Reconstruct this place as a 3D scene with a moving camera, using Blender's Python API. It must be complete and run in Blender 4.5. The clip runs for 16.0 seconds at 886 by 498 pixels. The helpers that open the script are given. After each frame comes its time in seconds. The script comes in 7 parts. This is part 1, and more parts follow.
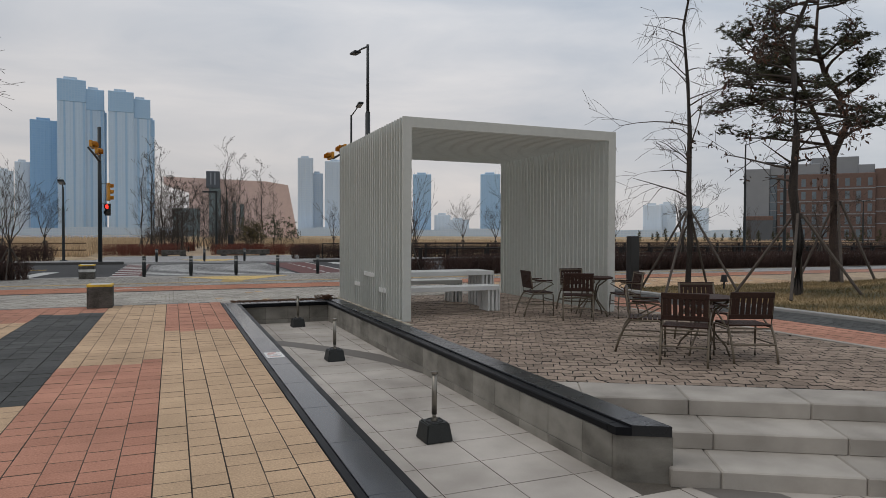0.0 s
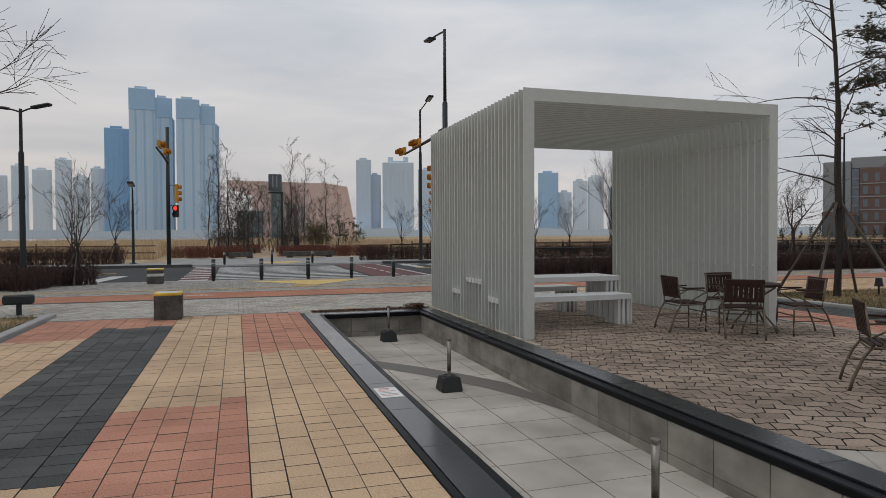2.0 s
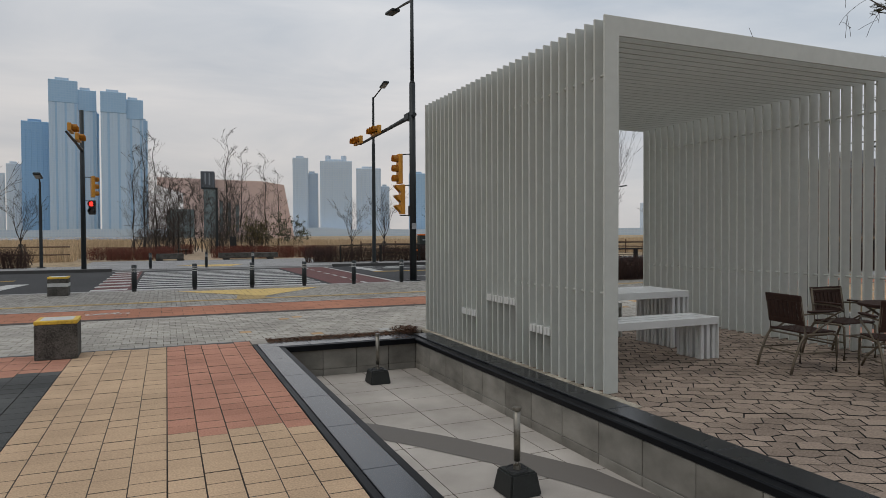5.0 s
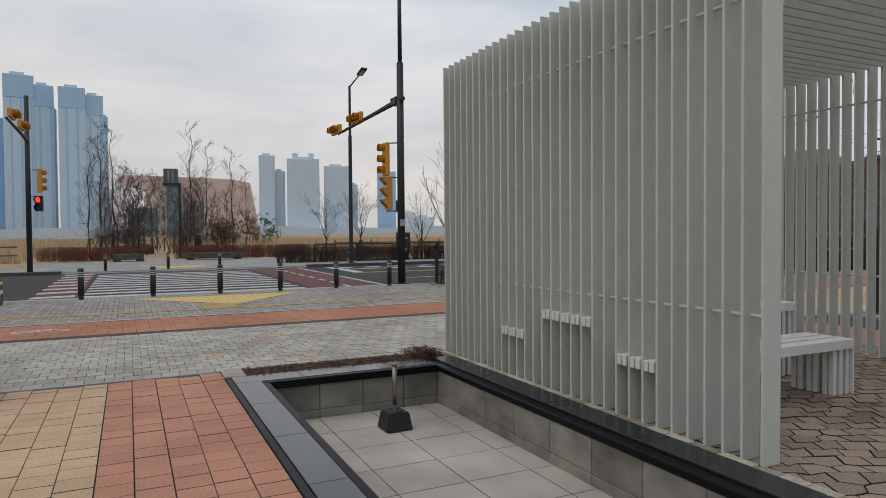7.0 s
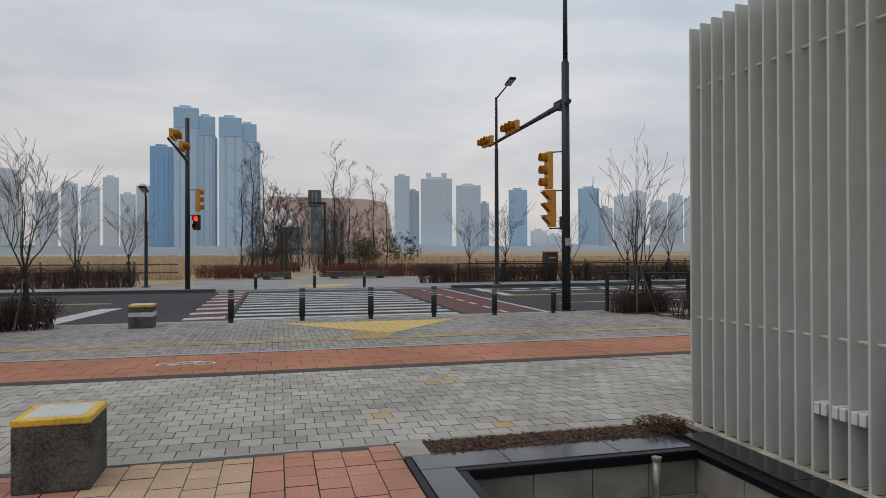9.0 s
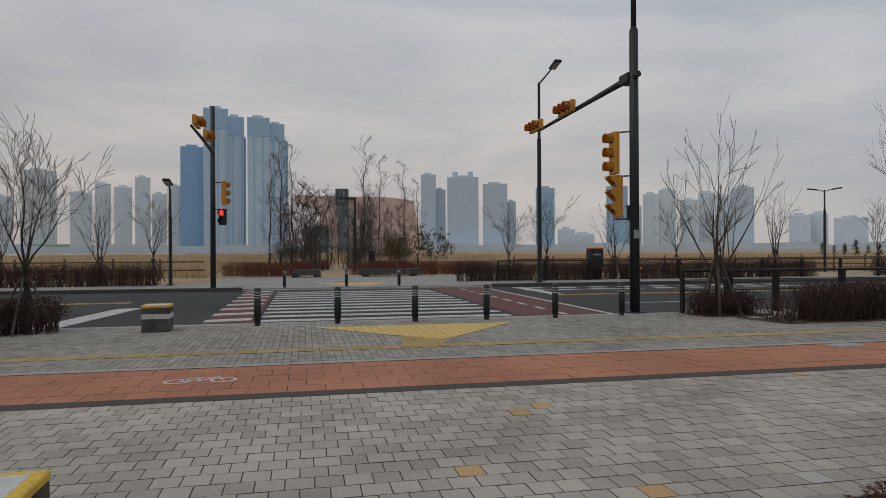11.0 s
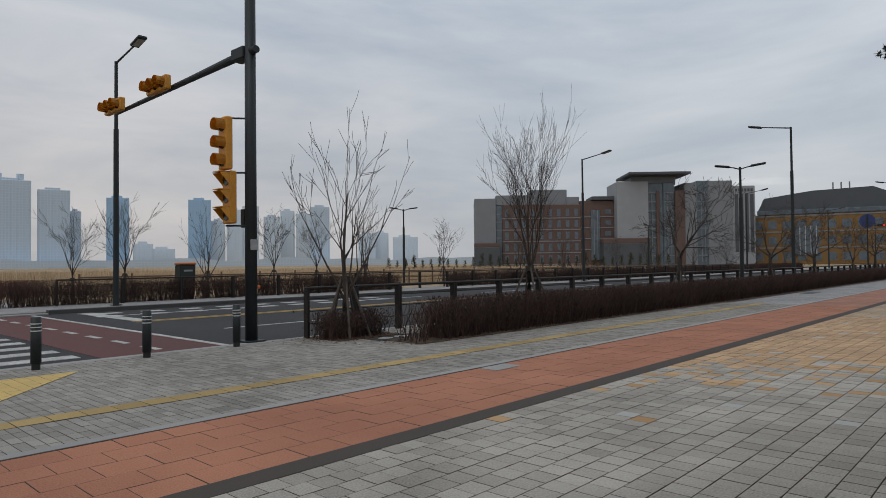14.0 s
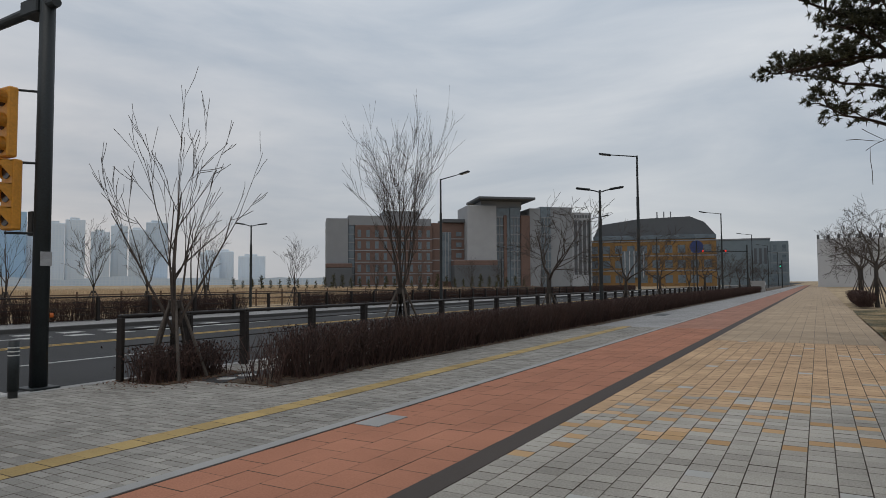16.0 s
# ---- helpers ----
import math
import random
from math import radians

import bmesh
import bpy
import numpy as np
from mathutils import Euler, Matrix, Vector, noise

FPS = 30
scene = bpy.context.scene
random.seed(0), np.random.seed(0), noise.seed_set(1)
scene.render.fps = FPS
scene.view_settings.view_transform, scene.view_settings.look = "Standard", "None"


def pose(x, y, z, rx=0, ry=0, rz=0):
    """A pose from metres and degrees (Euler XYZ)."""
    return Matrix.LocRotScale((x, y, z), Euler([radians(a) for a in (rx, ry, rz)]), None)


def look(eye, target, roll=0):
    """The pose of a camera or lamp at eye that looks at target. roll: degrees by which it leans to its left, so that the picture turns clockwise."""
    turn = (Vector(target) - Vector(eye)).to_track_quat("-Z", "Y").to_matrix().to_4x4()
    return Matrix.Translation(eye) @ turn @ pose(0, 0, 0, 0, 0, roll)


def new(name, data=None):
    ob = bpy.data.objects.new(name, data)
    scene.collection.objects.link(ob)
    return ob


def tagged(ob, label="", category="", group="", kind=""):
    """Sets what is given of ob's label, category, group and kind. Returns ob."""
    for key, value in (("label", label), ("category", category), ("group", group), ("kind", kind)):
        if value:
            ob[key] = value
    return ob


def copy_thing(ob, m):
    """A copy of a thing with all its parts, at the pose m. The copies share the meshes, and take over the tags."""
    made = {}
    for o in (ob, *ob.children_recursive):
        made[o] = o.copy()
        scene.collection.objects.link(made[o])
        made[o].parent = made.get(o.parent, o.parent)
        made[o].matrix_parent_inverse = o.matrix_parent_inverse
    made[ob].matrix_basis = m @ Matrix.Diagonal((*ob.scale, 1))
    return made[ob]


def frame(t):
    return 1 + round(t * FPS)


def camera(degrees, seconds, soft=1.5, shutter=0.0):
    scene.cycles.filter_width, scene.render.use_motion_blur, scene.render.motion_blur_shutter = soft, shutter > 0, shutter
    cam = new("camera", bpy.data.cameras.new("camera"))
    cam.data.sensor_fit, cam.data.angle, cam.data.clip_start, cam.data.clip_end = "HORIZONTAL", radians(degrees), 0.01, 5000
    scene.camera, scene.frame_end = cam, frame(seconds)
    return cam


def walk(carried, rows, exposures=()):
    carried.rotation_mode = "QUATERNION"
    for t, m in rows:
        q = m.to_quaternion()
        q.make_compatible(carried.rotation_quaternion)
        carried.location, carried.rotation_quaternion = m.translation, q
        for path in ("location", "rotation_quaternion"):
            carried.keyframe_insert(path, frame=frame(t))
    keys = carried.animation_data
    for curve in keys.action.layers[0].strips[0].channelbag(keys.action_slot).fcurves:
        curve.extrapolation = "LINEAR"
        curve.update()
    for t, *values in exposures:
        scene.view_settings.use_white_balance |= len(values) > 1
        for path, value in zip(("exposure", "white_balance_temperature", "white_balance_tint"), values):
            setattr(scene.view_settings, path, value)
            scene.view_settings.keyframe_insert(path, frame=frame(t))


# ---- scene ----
cam = camera(68.1, 16.0, soft=0.55)
PATH = [
    (0, (0.217, 0.549, 1.526), (0.980, 2.397, 1.484), 0.20),
    (0.5, (0.108, 1.133, 1.517), (0.781, 3.016, 1.484), 0.05),
    (1, (0.067, 1.714, 1.493), (0.669, 3.621, 1.464), 0.00),
    (1.5, (0.040, 2.282, 1.492), (0.633, 4.192, 1.455), -0.20),
    (2, (0.030, 2.857, 1.508), (0.631, 4.765, 1.466), -0.30),
    (2.5, (0.058, 3.442, 1.530), (0.675, 5.343, 1.482), -0.20),
    (3, (0.024, 4.040, 1.544), (0.646, 5.941, 1.495), -0.30),
    (3.5, (0.045, 4.628, 1.532), (0.680, 6.524, 1.484), -0.25),
    (4, (0.030, 5.185, 1.522), (0.706, 7.067, 1.481), -0.30),
    (4.5, (0.080, 5.720, 1.516), (0.801, 7.586, 1.474), -0.30),
    (5, (0.112, 6.294, 1.534), (0.889, 8.136, 1.490), -0.25),
    (5.2, (0.127, 6.536, 1.534), (0.925, 8.369, 1.483), -0.40),
    (7.5, (0.327, 9.130, 1.521), (1.194, 10.932, 1.472), -0.4),
    (8, (0.298, 9.700, 1.54), (1.101, 11.531, 1.506), -0.3),
    (8.5, (0.324, 10.24, 1.553), (1.005, 12.12, 1.538), -0.2),
    (9, (0.267, 10.828, 1.572), (0.76, 12.767, 1.58), -0.2),
    (9.2, (0.263, 11.049, 1.561), (0.672, 13.007, 1.571), -0.3),
    (11.5, (0.167, 13.336, 1.457), (0.589, 15.29, 1.459), -0.2),
    (12, (0.26, 13.834, 1.46), (0.929, 15.718, 1.439), -0.3),
    (12.5, (0.401, 14.35, 1.47), (1.314, 16.129, 1.449), -0.5),
    (13, (0.607, 14.825, 1.465), (1.752, 16.464, 1.459), -0.4),
    (13.5, (0.808, 15.305, 1.453), (2.14, 16.797, 1.478), -0.5),
    (14, (1.063, 15.754, 1.437), (2.531, 17.111, 1.48), -0.6),
    (14.5, (1.367, 16.166, 1.431), (2.941, 17.398, 1.484), -0.4),
    (15, (1.699, 16.588, 1.42), (3.341, 17.727, 1.484), -0.5),
    (15.5, (2.082, 16.939, 1.437), (3.774, 18.002, 1.518), -0.4),
    (16, (2.452, 17.257, 1.453), (4.186, 18.249, 1.556), -0.3),
]
walk(cam, [(t, look(eye, target, roll)) for t, eye, target, roll in PATH],
     exposures=((0, 0.0, 6550, 10), (5.0, 0.0, 6550, 9), (7.5, 0.17, 6550, 9), (8.5, 0.18, 6500, 9), (9.0, 0.05, 6450, 9), (11.0, -0.3, 6700, 10), (11.5, -0.33, 6700, 10), (12.5, -0.27, 6600, 10), (14.0, -0.18, 6400, 9), (14.5, -0.18, 6450, 9), (16.0, -0.18, 6450, 9)))

# ---- light: an overcast winter day ----
SUN_EL, SUN_AZ = 62.0, 262.0
world = bpy.data.worlds.new("overcast_sky")
scene.world = world
world.use_nodes = True
wn, wl = world.node_tree.nodes, world.node_tree.links
wn.clear()


def wnode(kind, **values):
    n = wn.new(kind)
    for k, v in values.items():
        n.inputs[k].default_value = v
    return n


sky = wn.new("ShaderNodeTexSky")
sky.sky_type, sky.sun_disc = "NISHITA", False
sky.sun_elevation, sky.sun_rotation = radians(SUN_EL), radians(SUN_AZ)
sky.air_density, sky.dust_density, sky.ozone_density = 1.0, 4.0, 1.0
coord = wn.new("ShaderNodeTexCoord")
stretch = wn.new("ShaderNodeMapping")
stretch.inputs["Scale"].default_value = (1.0, 1.0, 4.2)
wl.new(coord.outputs["Generated"], stretch.inputs["Vector"])
cloud = wnode("ShaderNodeTexNoise", Scale=2.1, Detail=6.0, Roughness=0.55, Distortion=0.5)
wl.new(stretch.outputs["Vector"], cloud.inputs["Vector"])
grey = wn.new("ShaderNodeValToRGB")
grey.color_ramp.elements[0].position, grey.color_ramp.elements[0].color = 0.30, (0.60, 0.645, 0.70, 1)
grey.color_ramp.elements[1].position, grey.color_ramp.elements[1].color = 0.68, (0.92, 0.905, 0.895, 1)
breaks = grey.color_ramp.elements.new(0.76)
breaks.color = (1.16, 1.12, 1.06, 1)
wl.new(cloud.outputs["Fac"], grey.inputs["Fac"])
# the low sky is a little warmer and hazier than the zenith
split = wn.new("ShaderNodeSeparateXYZ")
wl.new(coord.outputs["Generated"], split.inputs["Vector"])
low = wn.new("ShaderNodeValToRGB")
low.color_ramp.elements[0].position, low.color_ramp.elements[0].color = 0.0, (0.95, 0.885, 0.845, 1)
low.color_ramp.elements[1].position, low.color_ramp.elements[1].color = 0.42, (0.95, 1.0, 1.065, 1)
wl.new(split.outputs["Z"], low.inputs["Fac"])
cool = wn.new("ShaderNodeValToRGB")
cool.color_ramp.elements[0].position, cool.color_ramp.elements[0].color = 0.0, (0.74, 0.775, 0.81, 1)
cool.color_ramp.elements[1].position, cool.color_ramp.elements[1].color = 0.40, (0.93, 0.985, 1.05, 1)
wl.new(split.outputs["Z"], cool.inputs["Fac"])
east_sky = wn.new("ShaderNodeMapRange")
east_sky.interpolation_type = "SMOOTHSTEP"
east_sky.inputs["From Min"].default_value, east_sky.inputs["From Max"].default_value = 0.45, 1.0
wl.new(split.outputs["X"], east_sky.inputs["Value"])
veil = wn.new("ShaderNodeMix")
veil.data_type = "RGBA"
wl.new(east_sky.outputs["Result"], veil.inputs["Factor"])
wl.new(low.outputs["Color"], veil.inputs["A"])
wl.new(cool.outputs["Color"], veil.inputs["B"])
tint = wn.new("ShaderNodeMix")
tint.data_type, tint.blend_type = "RGBA", "MULTIPLY"
tint.inputs["Factor"].default_value = 1.0
wl.new(grey.outputs["Color"], tint.inputs["A"])
wl.new(veil.outputs["Result"], tint.inputs["B"])
# the cloud deck thins slowly towards the north-east
lean_ne = wn.new("ShaderNodeVectorMath")
lean_ne.operation = "DOT_PRODUCT"
lean_ne.inputs[1].default_value = (0.9, 0.15, 0.35)
wl.new(coord.outputs["Generated"], lean_ne.inputs[0])
thin = wn.new("ShaderNodeMath")
thin.operation = "MULTIPLY_ADD"
thin.inputs[1].default_value, thin.inputs[2].default_value = 1.5, 7.9
wl.new(lean_ne.outputs["Value"], thin.inputs[0])
deck = wn.new("ShaderNodeVectorMath")
deck.operation = "SCALE"
wl.new(thin.outputs["Value"], deck.inputs["Scale"])
wl.new(tint.outputs["Result"], deck.inputs[0])
over = wn.new("ShaderNodeMix")
over.data_type = "RGBA"
over.inputs["Factor"].default_value = 0.92
wl.new(sky.outputs["Color"], over.inputs["A"])
wl.new(deck.outputs["Vector"], over.inputs["B"])
back = wnode("ShaderNodeBackground", Strength=0.1)
wl.new(over.outputs["Result"], back.inputs["Color"])
wout = wn.new("ShaderNodeOutputWorld")
wl.new(back.outputs["Background"], wout.inputs["Surface"])

sun = new("sun", bpy.data.lights.new("sun", "SUN"))
sun.data.energy, sun.data.angle, sun.data.color = 0.6, radians(40), (1.0, 0.96, 0.9)
sun.matrix_world = look((0, 0, 60), (60 * math.sin(radians(SUN_AZ + 180)), 60 * math.cos(radians(SUN_AZ + 180)), 60 - 60 * math.tan(radians(SUN_EL))))


# ---- materials ----
def material(name, colour, rough=0.8, spread=0.15, grain=60.0, stain=1.2, bump=0.3, metal=0.0, random_by=0.0, second=None, spec=0.5, coat=0.0, fibre=None, depth=0.004, fleck=0.8, cloud_by=0.7):
    """A surface with fine grain and broad stains in its colour, fine relief, and a chance shift from piece to piece."""
    m = bpy.data.materials.new(name)
    m.use_nodes = True
    nodes, links = m.node_tree.nodes, m.node_tree.links
    shade = nodes["Principled BSDF"]
    place = nodes.new("ShaderNodeTexCoord")
    vec = place.outputs["Object"]
    if random_by:
        geo = nodes.new("ShaderNodeNewGeometry")
        vec = geo.outputs["Position"]
    if fibre:
        stretchy = nodes.new("ShaderNodeMapping")
        stretchy.inputs["Scale"].default_value = fibre
        links.new(vec, stretchy.inputs["Vector"])
        vec = stretchy.outputs["Vector"]

    def noise_tex(scale, detail):
        n = nodes.new("ShaderNodeTexNoise")
        n.inputs["Scale"].default_value, n.inputs["Detail"].default_value = scale, detail
        links.new(vec, n.inputs["Vector"])
        return n.outputs["Fac"]

    def maths(op, a, b):
        n = nodes.new("ShaderNodeMath")
        n.operation = op
        for i, v in enumerate((a, b)):
            if isinstance(v, (int, float)):
                n.inputs[i].default_value = v
            else:
                links.new(v, n.inputs[i])
        return n.outputs[0]

    fine, broad = noise_tex(grain, 4), noise_tex(stain, 5)
    level = maths("ADD", maths("ADD", maths("MULTIPLY", fine, fleck), maths("MULTIPLY", broad, cloud_by)), 0.5 - (fleck + cloud_by) / 2)
    if random_by:
        info = nodes.new("ShaderNodeObjectInfo")
        chance = maths("FRACT", maths("ADD", info.outputs["Random"], geo.outputs["Random Per Island"]), 0)
        level = maths("ADD", maths("MULTIPLY", level, 1 - random_by), maths("MULTIPLY", chance, random_by))
    ramp = nodes.new("ShaderNodeValToRGB")
    a, b = ramp.color_ramp.elements
    a.position, b.position = (0.34, 0.66) if not random_by else (0.2, 0.8)
    a.color = (*[c * (1 - spread) for c in colour], 1)
    b.color = (*[min(1, c * (1 + spread)) for c in (second or colour)], 1)
    links.new(level, ramp.inputs["Fac"])
    links.new(ramp.outputs["Color"], shade.inputs["Base Color"])
    shade.inputs["Metallic"].default_value = metal
    shade.inputs["Specular IOR Level"].default_value = spec
    shade.inputs["Coat Weight"].default_value = coat
    links.new(maths("ADD", maths("MULTIPLY", broad, 0.24), rough - 0.12), shade.inputs["Roughness"])
    if bump:
        relief = nodes.new("ShaderNodeBump")
        relief.inputs["Strength"].default_value, relief.inputs["Distance"].default_value = bump, depth
        links.new(fine, relief.inputs["Height"])
        links.new(relief.outputs["Normal"], shade.inputs["Normal"])
    return m


def brick_material(name, one, two, joint, width, height, gap, offset=0.5, rough=0.85):
    """Paving that stays far off: courses with joints, laid at true size in the world."""
    m = material(name, one, rough, 0.12)
    nodes, links = m.node_tree.nodes, m.node_tree.links
    b = nodes.new("ShaderNodeTexBrick")
    b.inputs["Color1"].default_value, b.inputs["Color2"].default_value, b.inputs["Mortar"].default_value = (*one, 1), (*two, 1), (*joint, 1)
    b.inputs["Scale"].default_value, b.inputs["Mortar Size"].default_value, b.offset = 1.0, gap, offset
    b.inputs["Brick Width"].default_value, b.inputs["Row Height"].default_value = width, height
    geo = nodes.new("ShaderNodeNewGeometry")
    links.new(geo.outputs["Position"], b.inputs["Vector"])
    mix = nodes.new("ShaderNodeMix")
    mix.data_type, mix.blend_type = "RGBA", "MULTIPLY"
    mix.inputs["Factor"].default_value = 1.0
    n = nodes.new("ShaderNodeTexNoise")
    n.inputs["Scale"].default_value, n.inputs["Detail"].default_value = 0.7, 6
    links.new(geo.outputs["Position"], n.inputs["Vector"])
    r = nodes.new("ShaderNodeValToRGB")
    r.color_ramp.elements[0].position, r.color_ramp.elements[0].color = 0.3, (0.78, 0.78, 0.78, 1)
    r.color_ramp.elements[1].position, r.color_ramp.elements[1].color = 0.7, (1.12, 1.12, 1.12, 1)
    links.new(n.outputs["Fac"], r.inputs["Fac"])
    links.new(b.outputs["Color"], mix.inputs["A"])
    links.new(r.outputs["Color"], mix.inputs["B"])
    links.new(mix.outputs["Result"], nodes["Principled BSDF"].inputs["Base Color"])
    return m


def tower_material(name, one, two, joint, bay=3.6, storey=3.3):
    """A far facade with haze mixed into its colours: faint storeys and window bays at true size."""
    m = material(name, one, 0.7, 0.04, 0.35, 0.02, 0)
    nodes, links = m.node_tree.nodes, m.node_tree.links
    place, apart, flat = nodes.new("ShaderNodeTexCoord"), nodes.new("ShaderNodeSeparateXYZ"), nodes.new("ShaderNodeCombineXYZ")
    links.new(place.outputs["Object"], apart.inputs["Vector"])
    links.new(apart.outputs["X"], flat.inputs["X"])
    links.new(apart.outputs["Z"], flat.inputs["Y"])
    b = nodes.new("ShaderNodeTexBrick")
    b.inputs["Color1"].default_value, b.inputs["Color2"].default_value, b.inputs["Mortar"].default_value = (*one, 1), (*two, 1), (*joint, 1)
    b.inputs["Scale"].default_value, b.inputs["Mortar Size"].default_value, b.offset = 1.0, 0.55, 0.0
    b.inputs["Brick Width"].default_value, b.inputs["Row Height"].default_value = bay, storey
    links.new(flat.outputs["Vector"], b.inputs["Vector"])
    links.new(b.outputs["Color"], nodes["Principled BSDF"].inputs["Base Color"])
    return m


def glow(name, colour, strength):
    m = bpy.data.materials.new(name)
    m.use_nodes = True
    p = m.node_tree.nodes["Principled BSDF"]
    p.inputs["Base Color"].default_value = (*colour, 1)
    p.inputs["Emission Color"].default_value, p.inputs["Emission Strength"].default_value = (*colour, 1), strength
    return m


BEIGE = material("beige_paver", (0.40, 0.275, 0.172), 0.9, 0.26, 75, 0.9, 1.0, random_by=0.07, second=(0.52, 0.365, 0.236), spec=0.25)
ROSE = material("red_paver", (0.345, 0.155, 0.103), 0.9, 0.28, 75, 0.9, 1.0, random_by=0.13, second=(0.455, 0.228, 0.157), spec=0.25)
CHARCOAL = material("charcoal_paver", (0.036, 0.037, 0.036), 0.9, 0.4, 75, 0.9, 1.0, random_by=0.2, second=(0.082, 0.083, 0.08), spec=0.25)
GREY_PAVER = material("grey_paver", (0.275, 0.254, 0.221), 0.9, 0.36, 75, 0.7, 1.0, random_by=0.17, second=(0.40, 0.374, 0.33), spec=0.2)
GREY_BLOCK = material("grey_block_paver", (0.215, 0.204, 0.184), 0.9, 0.3, 75, 0.6, 0.8, random_by=0.25, second=(0.305, 0.29, 0.262), spec=0.2)
LIGHT_PAVER = material("light_paver", (0.42, 0.415, 0.395), 0.85, 0.1, 110, 0.6, 0.5, random_by=0.3)
ORANGE_PAVER = material("orange_paver", (0.44, 0.265, 0.125), 0.85, 0.14, 75, 0.6, 0.5, random_by=0.4, second=(0.47, 0.31, 0.165), spec=0.2)
TAN_PAVER = material("tan_paver", (0.43, 0.282, 0.165), 0.9, 0.22, 75, 0.7, 0.8, random_by=0.2, second=(0.54, 0.365, 0.22), spec=0.2)
BIKE_RED = material("bike_path_paver", (0.325, 0.135, 0.082), 0.9, 0.24, 75, 0.7, 0.7, random_by=0.08, second=(0.42, 0.192, 0.12), spec=0.2)
DARK_KERB = material("dark_kerb_stone", (0.072, 0.06, 0.053), 0.85, 0.2, 90, 1, 0.3, random_by=0.2, spec=0.2)
TACTILE = material("ochre_tactile_paver", (0.28, 0.19, 0.068), 0.85, 0.2, 75, 1.5, 0.4, random_by=0.3, second=(0.40, 0.28, 0.105))
YELLOW_MAT = material("bright_tactile_paver", (0.56, 0.395, 0.135), 0.85, 0.10, 90, 1.5, 0.4, random_by=0.3)
JOINT = material("joint_sand", (0.085, 0.073, 0.059), 0.95, 0.3, 120, 2, 0.5)
DARK_JOINT = material("dark_wet_joint", (0.018, 0.015, 0.012), 0.9, 0.3, 120, 2, 0.5)
SOILED = material("soiled_paver_edge", (0.10, 0.078, 0.058), 0.95, 0.3, 90, 2, 0.5)
PATIO = material("cut_patio_paver", (0.136, 0.101, 0.079), 0.9, 0.32, 60, 0.7, 0.9, random_by=0.2, second=(0.305, 0.237, 0.186), spec=0.2)
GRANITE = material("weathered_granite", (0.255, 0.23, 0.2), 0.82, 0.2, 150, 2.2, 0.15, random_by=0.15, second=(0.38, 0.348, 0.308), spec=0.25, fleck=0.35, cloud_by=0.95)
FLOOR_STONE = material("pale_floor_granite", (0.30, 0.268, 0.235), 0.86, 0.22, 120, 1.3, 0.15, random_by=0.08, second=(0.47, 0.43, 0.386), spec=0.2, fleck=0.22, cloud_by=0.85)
WALL_STONE = material("grey_wall_granite", (0.125, 0.115, 0.097), 0.82, 0.3, 110, 2.6, 0.15, random_by=0.2, second=(0.265, 0.248, 0.217), spec=0.2, fibre=(1, 1, 1.6), fleck=0.3, cloud_by=1.0)
EDGE_STONE = material("pale_edging_stone", (0.20, 0.17, 0.125), 0.85, 0.3, 60, 5, 0.6, random_by=0.35, second=(0.40, 0.36, 0.29), spec=0.2)
BAND_STONE = material("brown_band_granite", (0.14, 0.125, 0.11), 0.7, 0.1, 200, 1, 0.1, random_by=0.2)
BLACK_STONE = material("black_polished_granite", (0.005, 0.0055, 0.007), 0.42, 0.2, 160, 2, 0.02, spec=0.12)
COPING = material("honed_grey_coping", (0.03, 0.033, 0.04), 0.16, 0.2, 260, 1.3, 0.01, random_by=0.15, spec=0.7)
EAST_COPING = material("black_honed_coping", (0.012, 0.013, 0.015), 0.27, 0.25, 200, 1.3, 0.01, random_by=0.15, spec=0.4)
WHITE_PAINT = material("white_painted_steel", (0.505, 0.515, 0.478), 0.5, 0.04, 9, 0.7, 0.03)
BENCH_PAINT = material("white_painted_bench", (0.60, 0.60, 0.58), 0.5, 0.025, 9, 0.8, 0.03)
BRONZE = material("bronze_powder_coat", (0.125, 0.10, 0.07), 0.5, 0.15, 60, 4, 0.05, metal=0.3)
WOOD = material("dark_stained_timber", (0.034, 0.0155, 0.0105), 0.65, 0.35, 14, 3, 0.2, fibre=(12, 1.5, 12), spec=0.25)
STEEL = material("brushed_stainless", (0.27, 0.25, 0.215), 0.45, 0.14, 80, 3, 0.03, metal=1.0)
BLACK_PLASTIC = material("black_cast_base", (0.014, 0.016, 0.015), 0.5, 0.25, 60, 6, 0.1)
DARK_METAL = material("dark_grey_painted_metal", (0.02, 0.025, 0.027), 0.5, 0.2, 40, 3, 0.06, spec=0.35)
BROWN_METAL = material("dark_brown_painted_metal", (0.02, 0.016, 0.014), 0.55, 0.2, 40, 3, 0.06, spec=0.3)
SIGNAL_YELLOW = material("signal_yellow_paint", (0.56, 0.245, 0.02), 0.45, 0.12, 30, 3, 0.04)
SIGNAL_BLACK = material("signal_black", (0.012, 0.012, 0.012), 0.5, 0.2, 30, 3, 0.03)
LENS_DARK = material("unlit_lens", (0.03, 0.02, 0.018), 0.2, 0.2, 30, 3, 0.0)
LENS_RED = glow("lit_red_lens", (1.0, 0.03, 0.02), 2.2)
LENS_GREEN = glow("lit_green_lens", (0.05, 0.9, 0.5), 1.5)
LAMP_GLASS = material("lamp_glass", (0.30, 0.31, 0.32), 0.25, 0.1, 20, 2, 0.0)
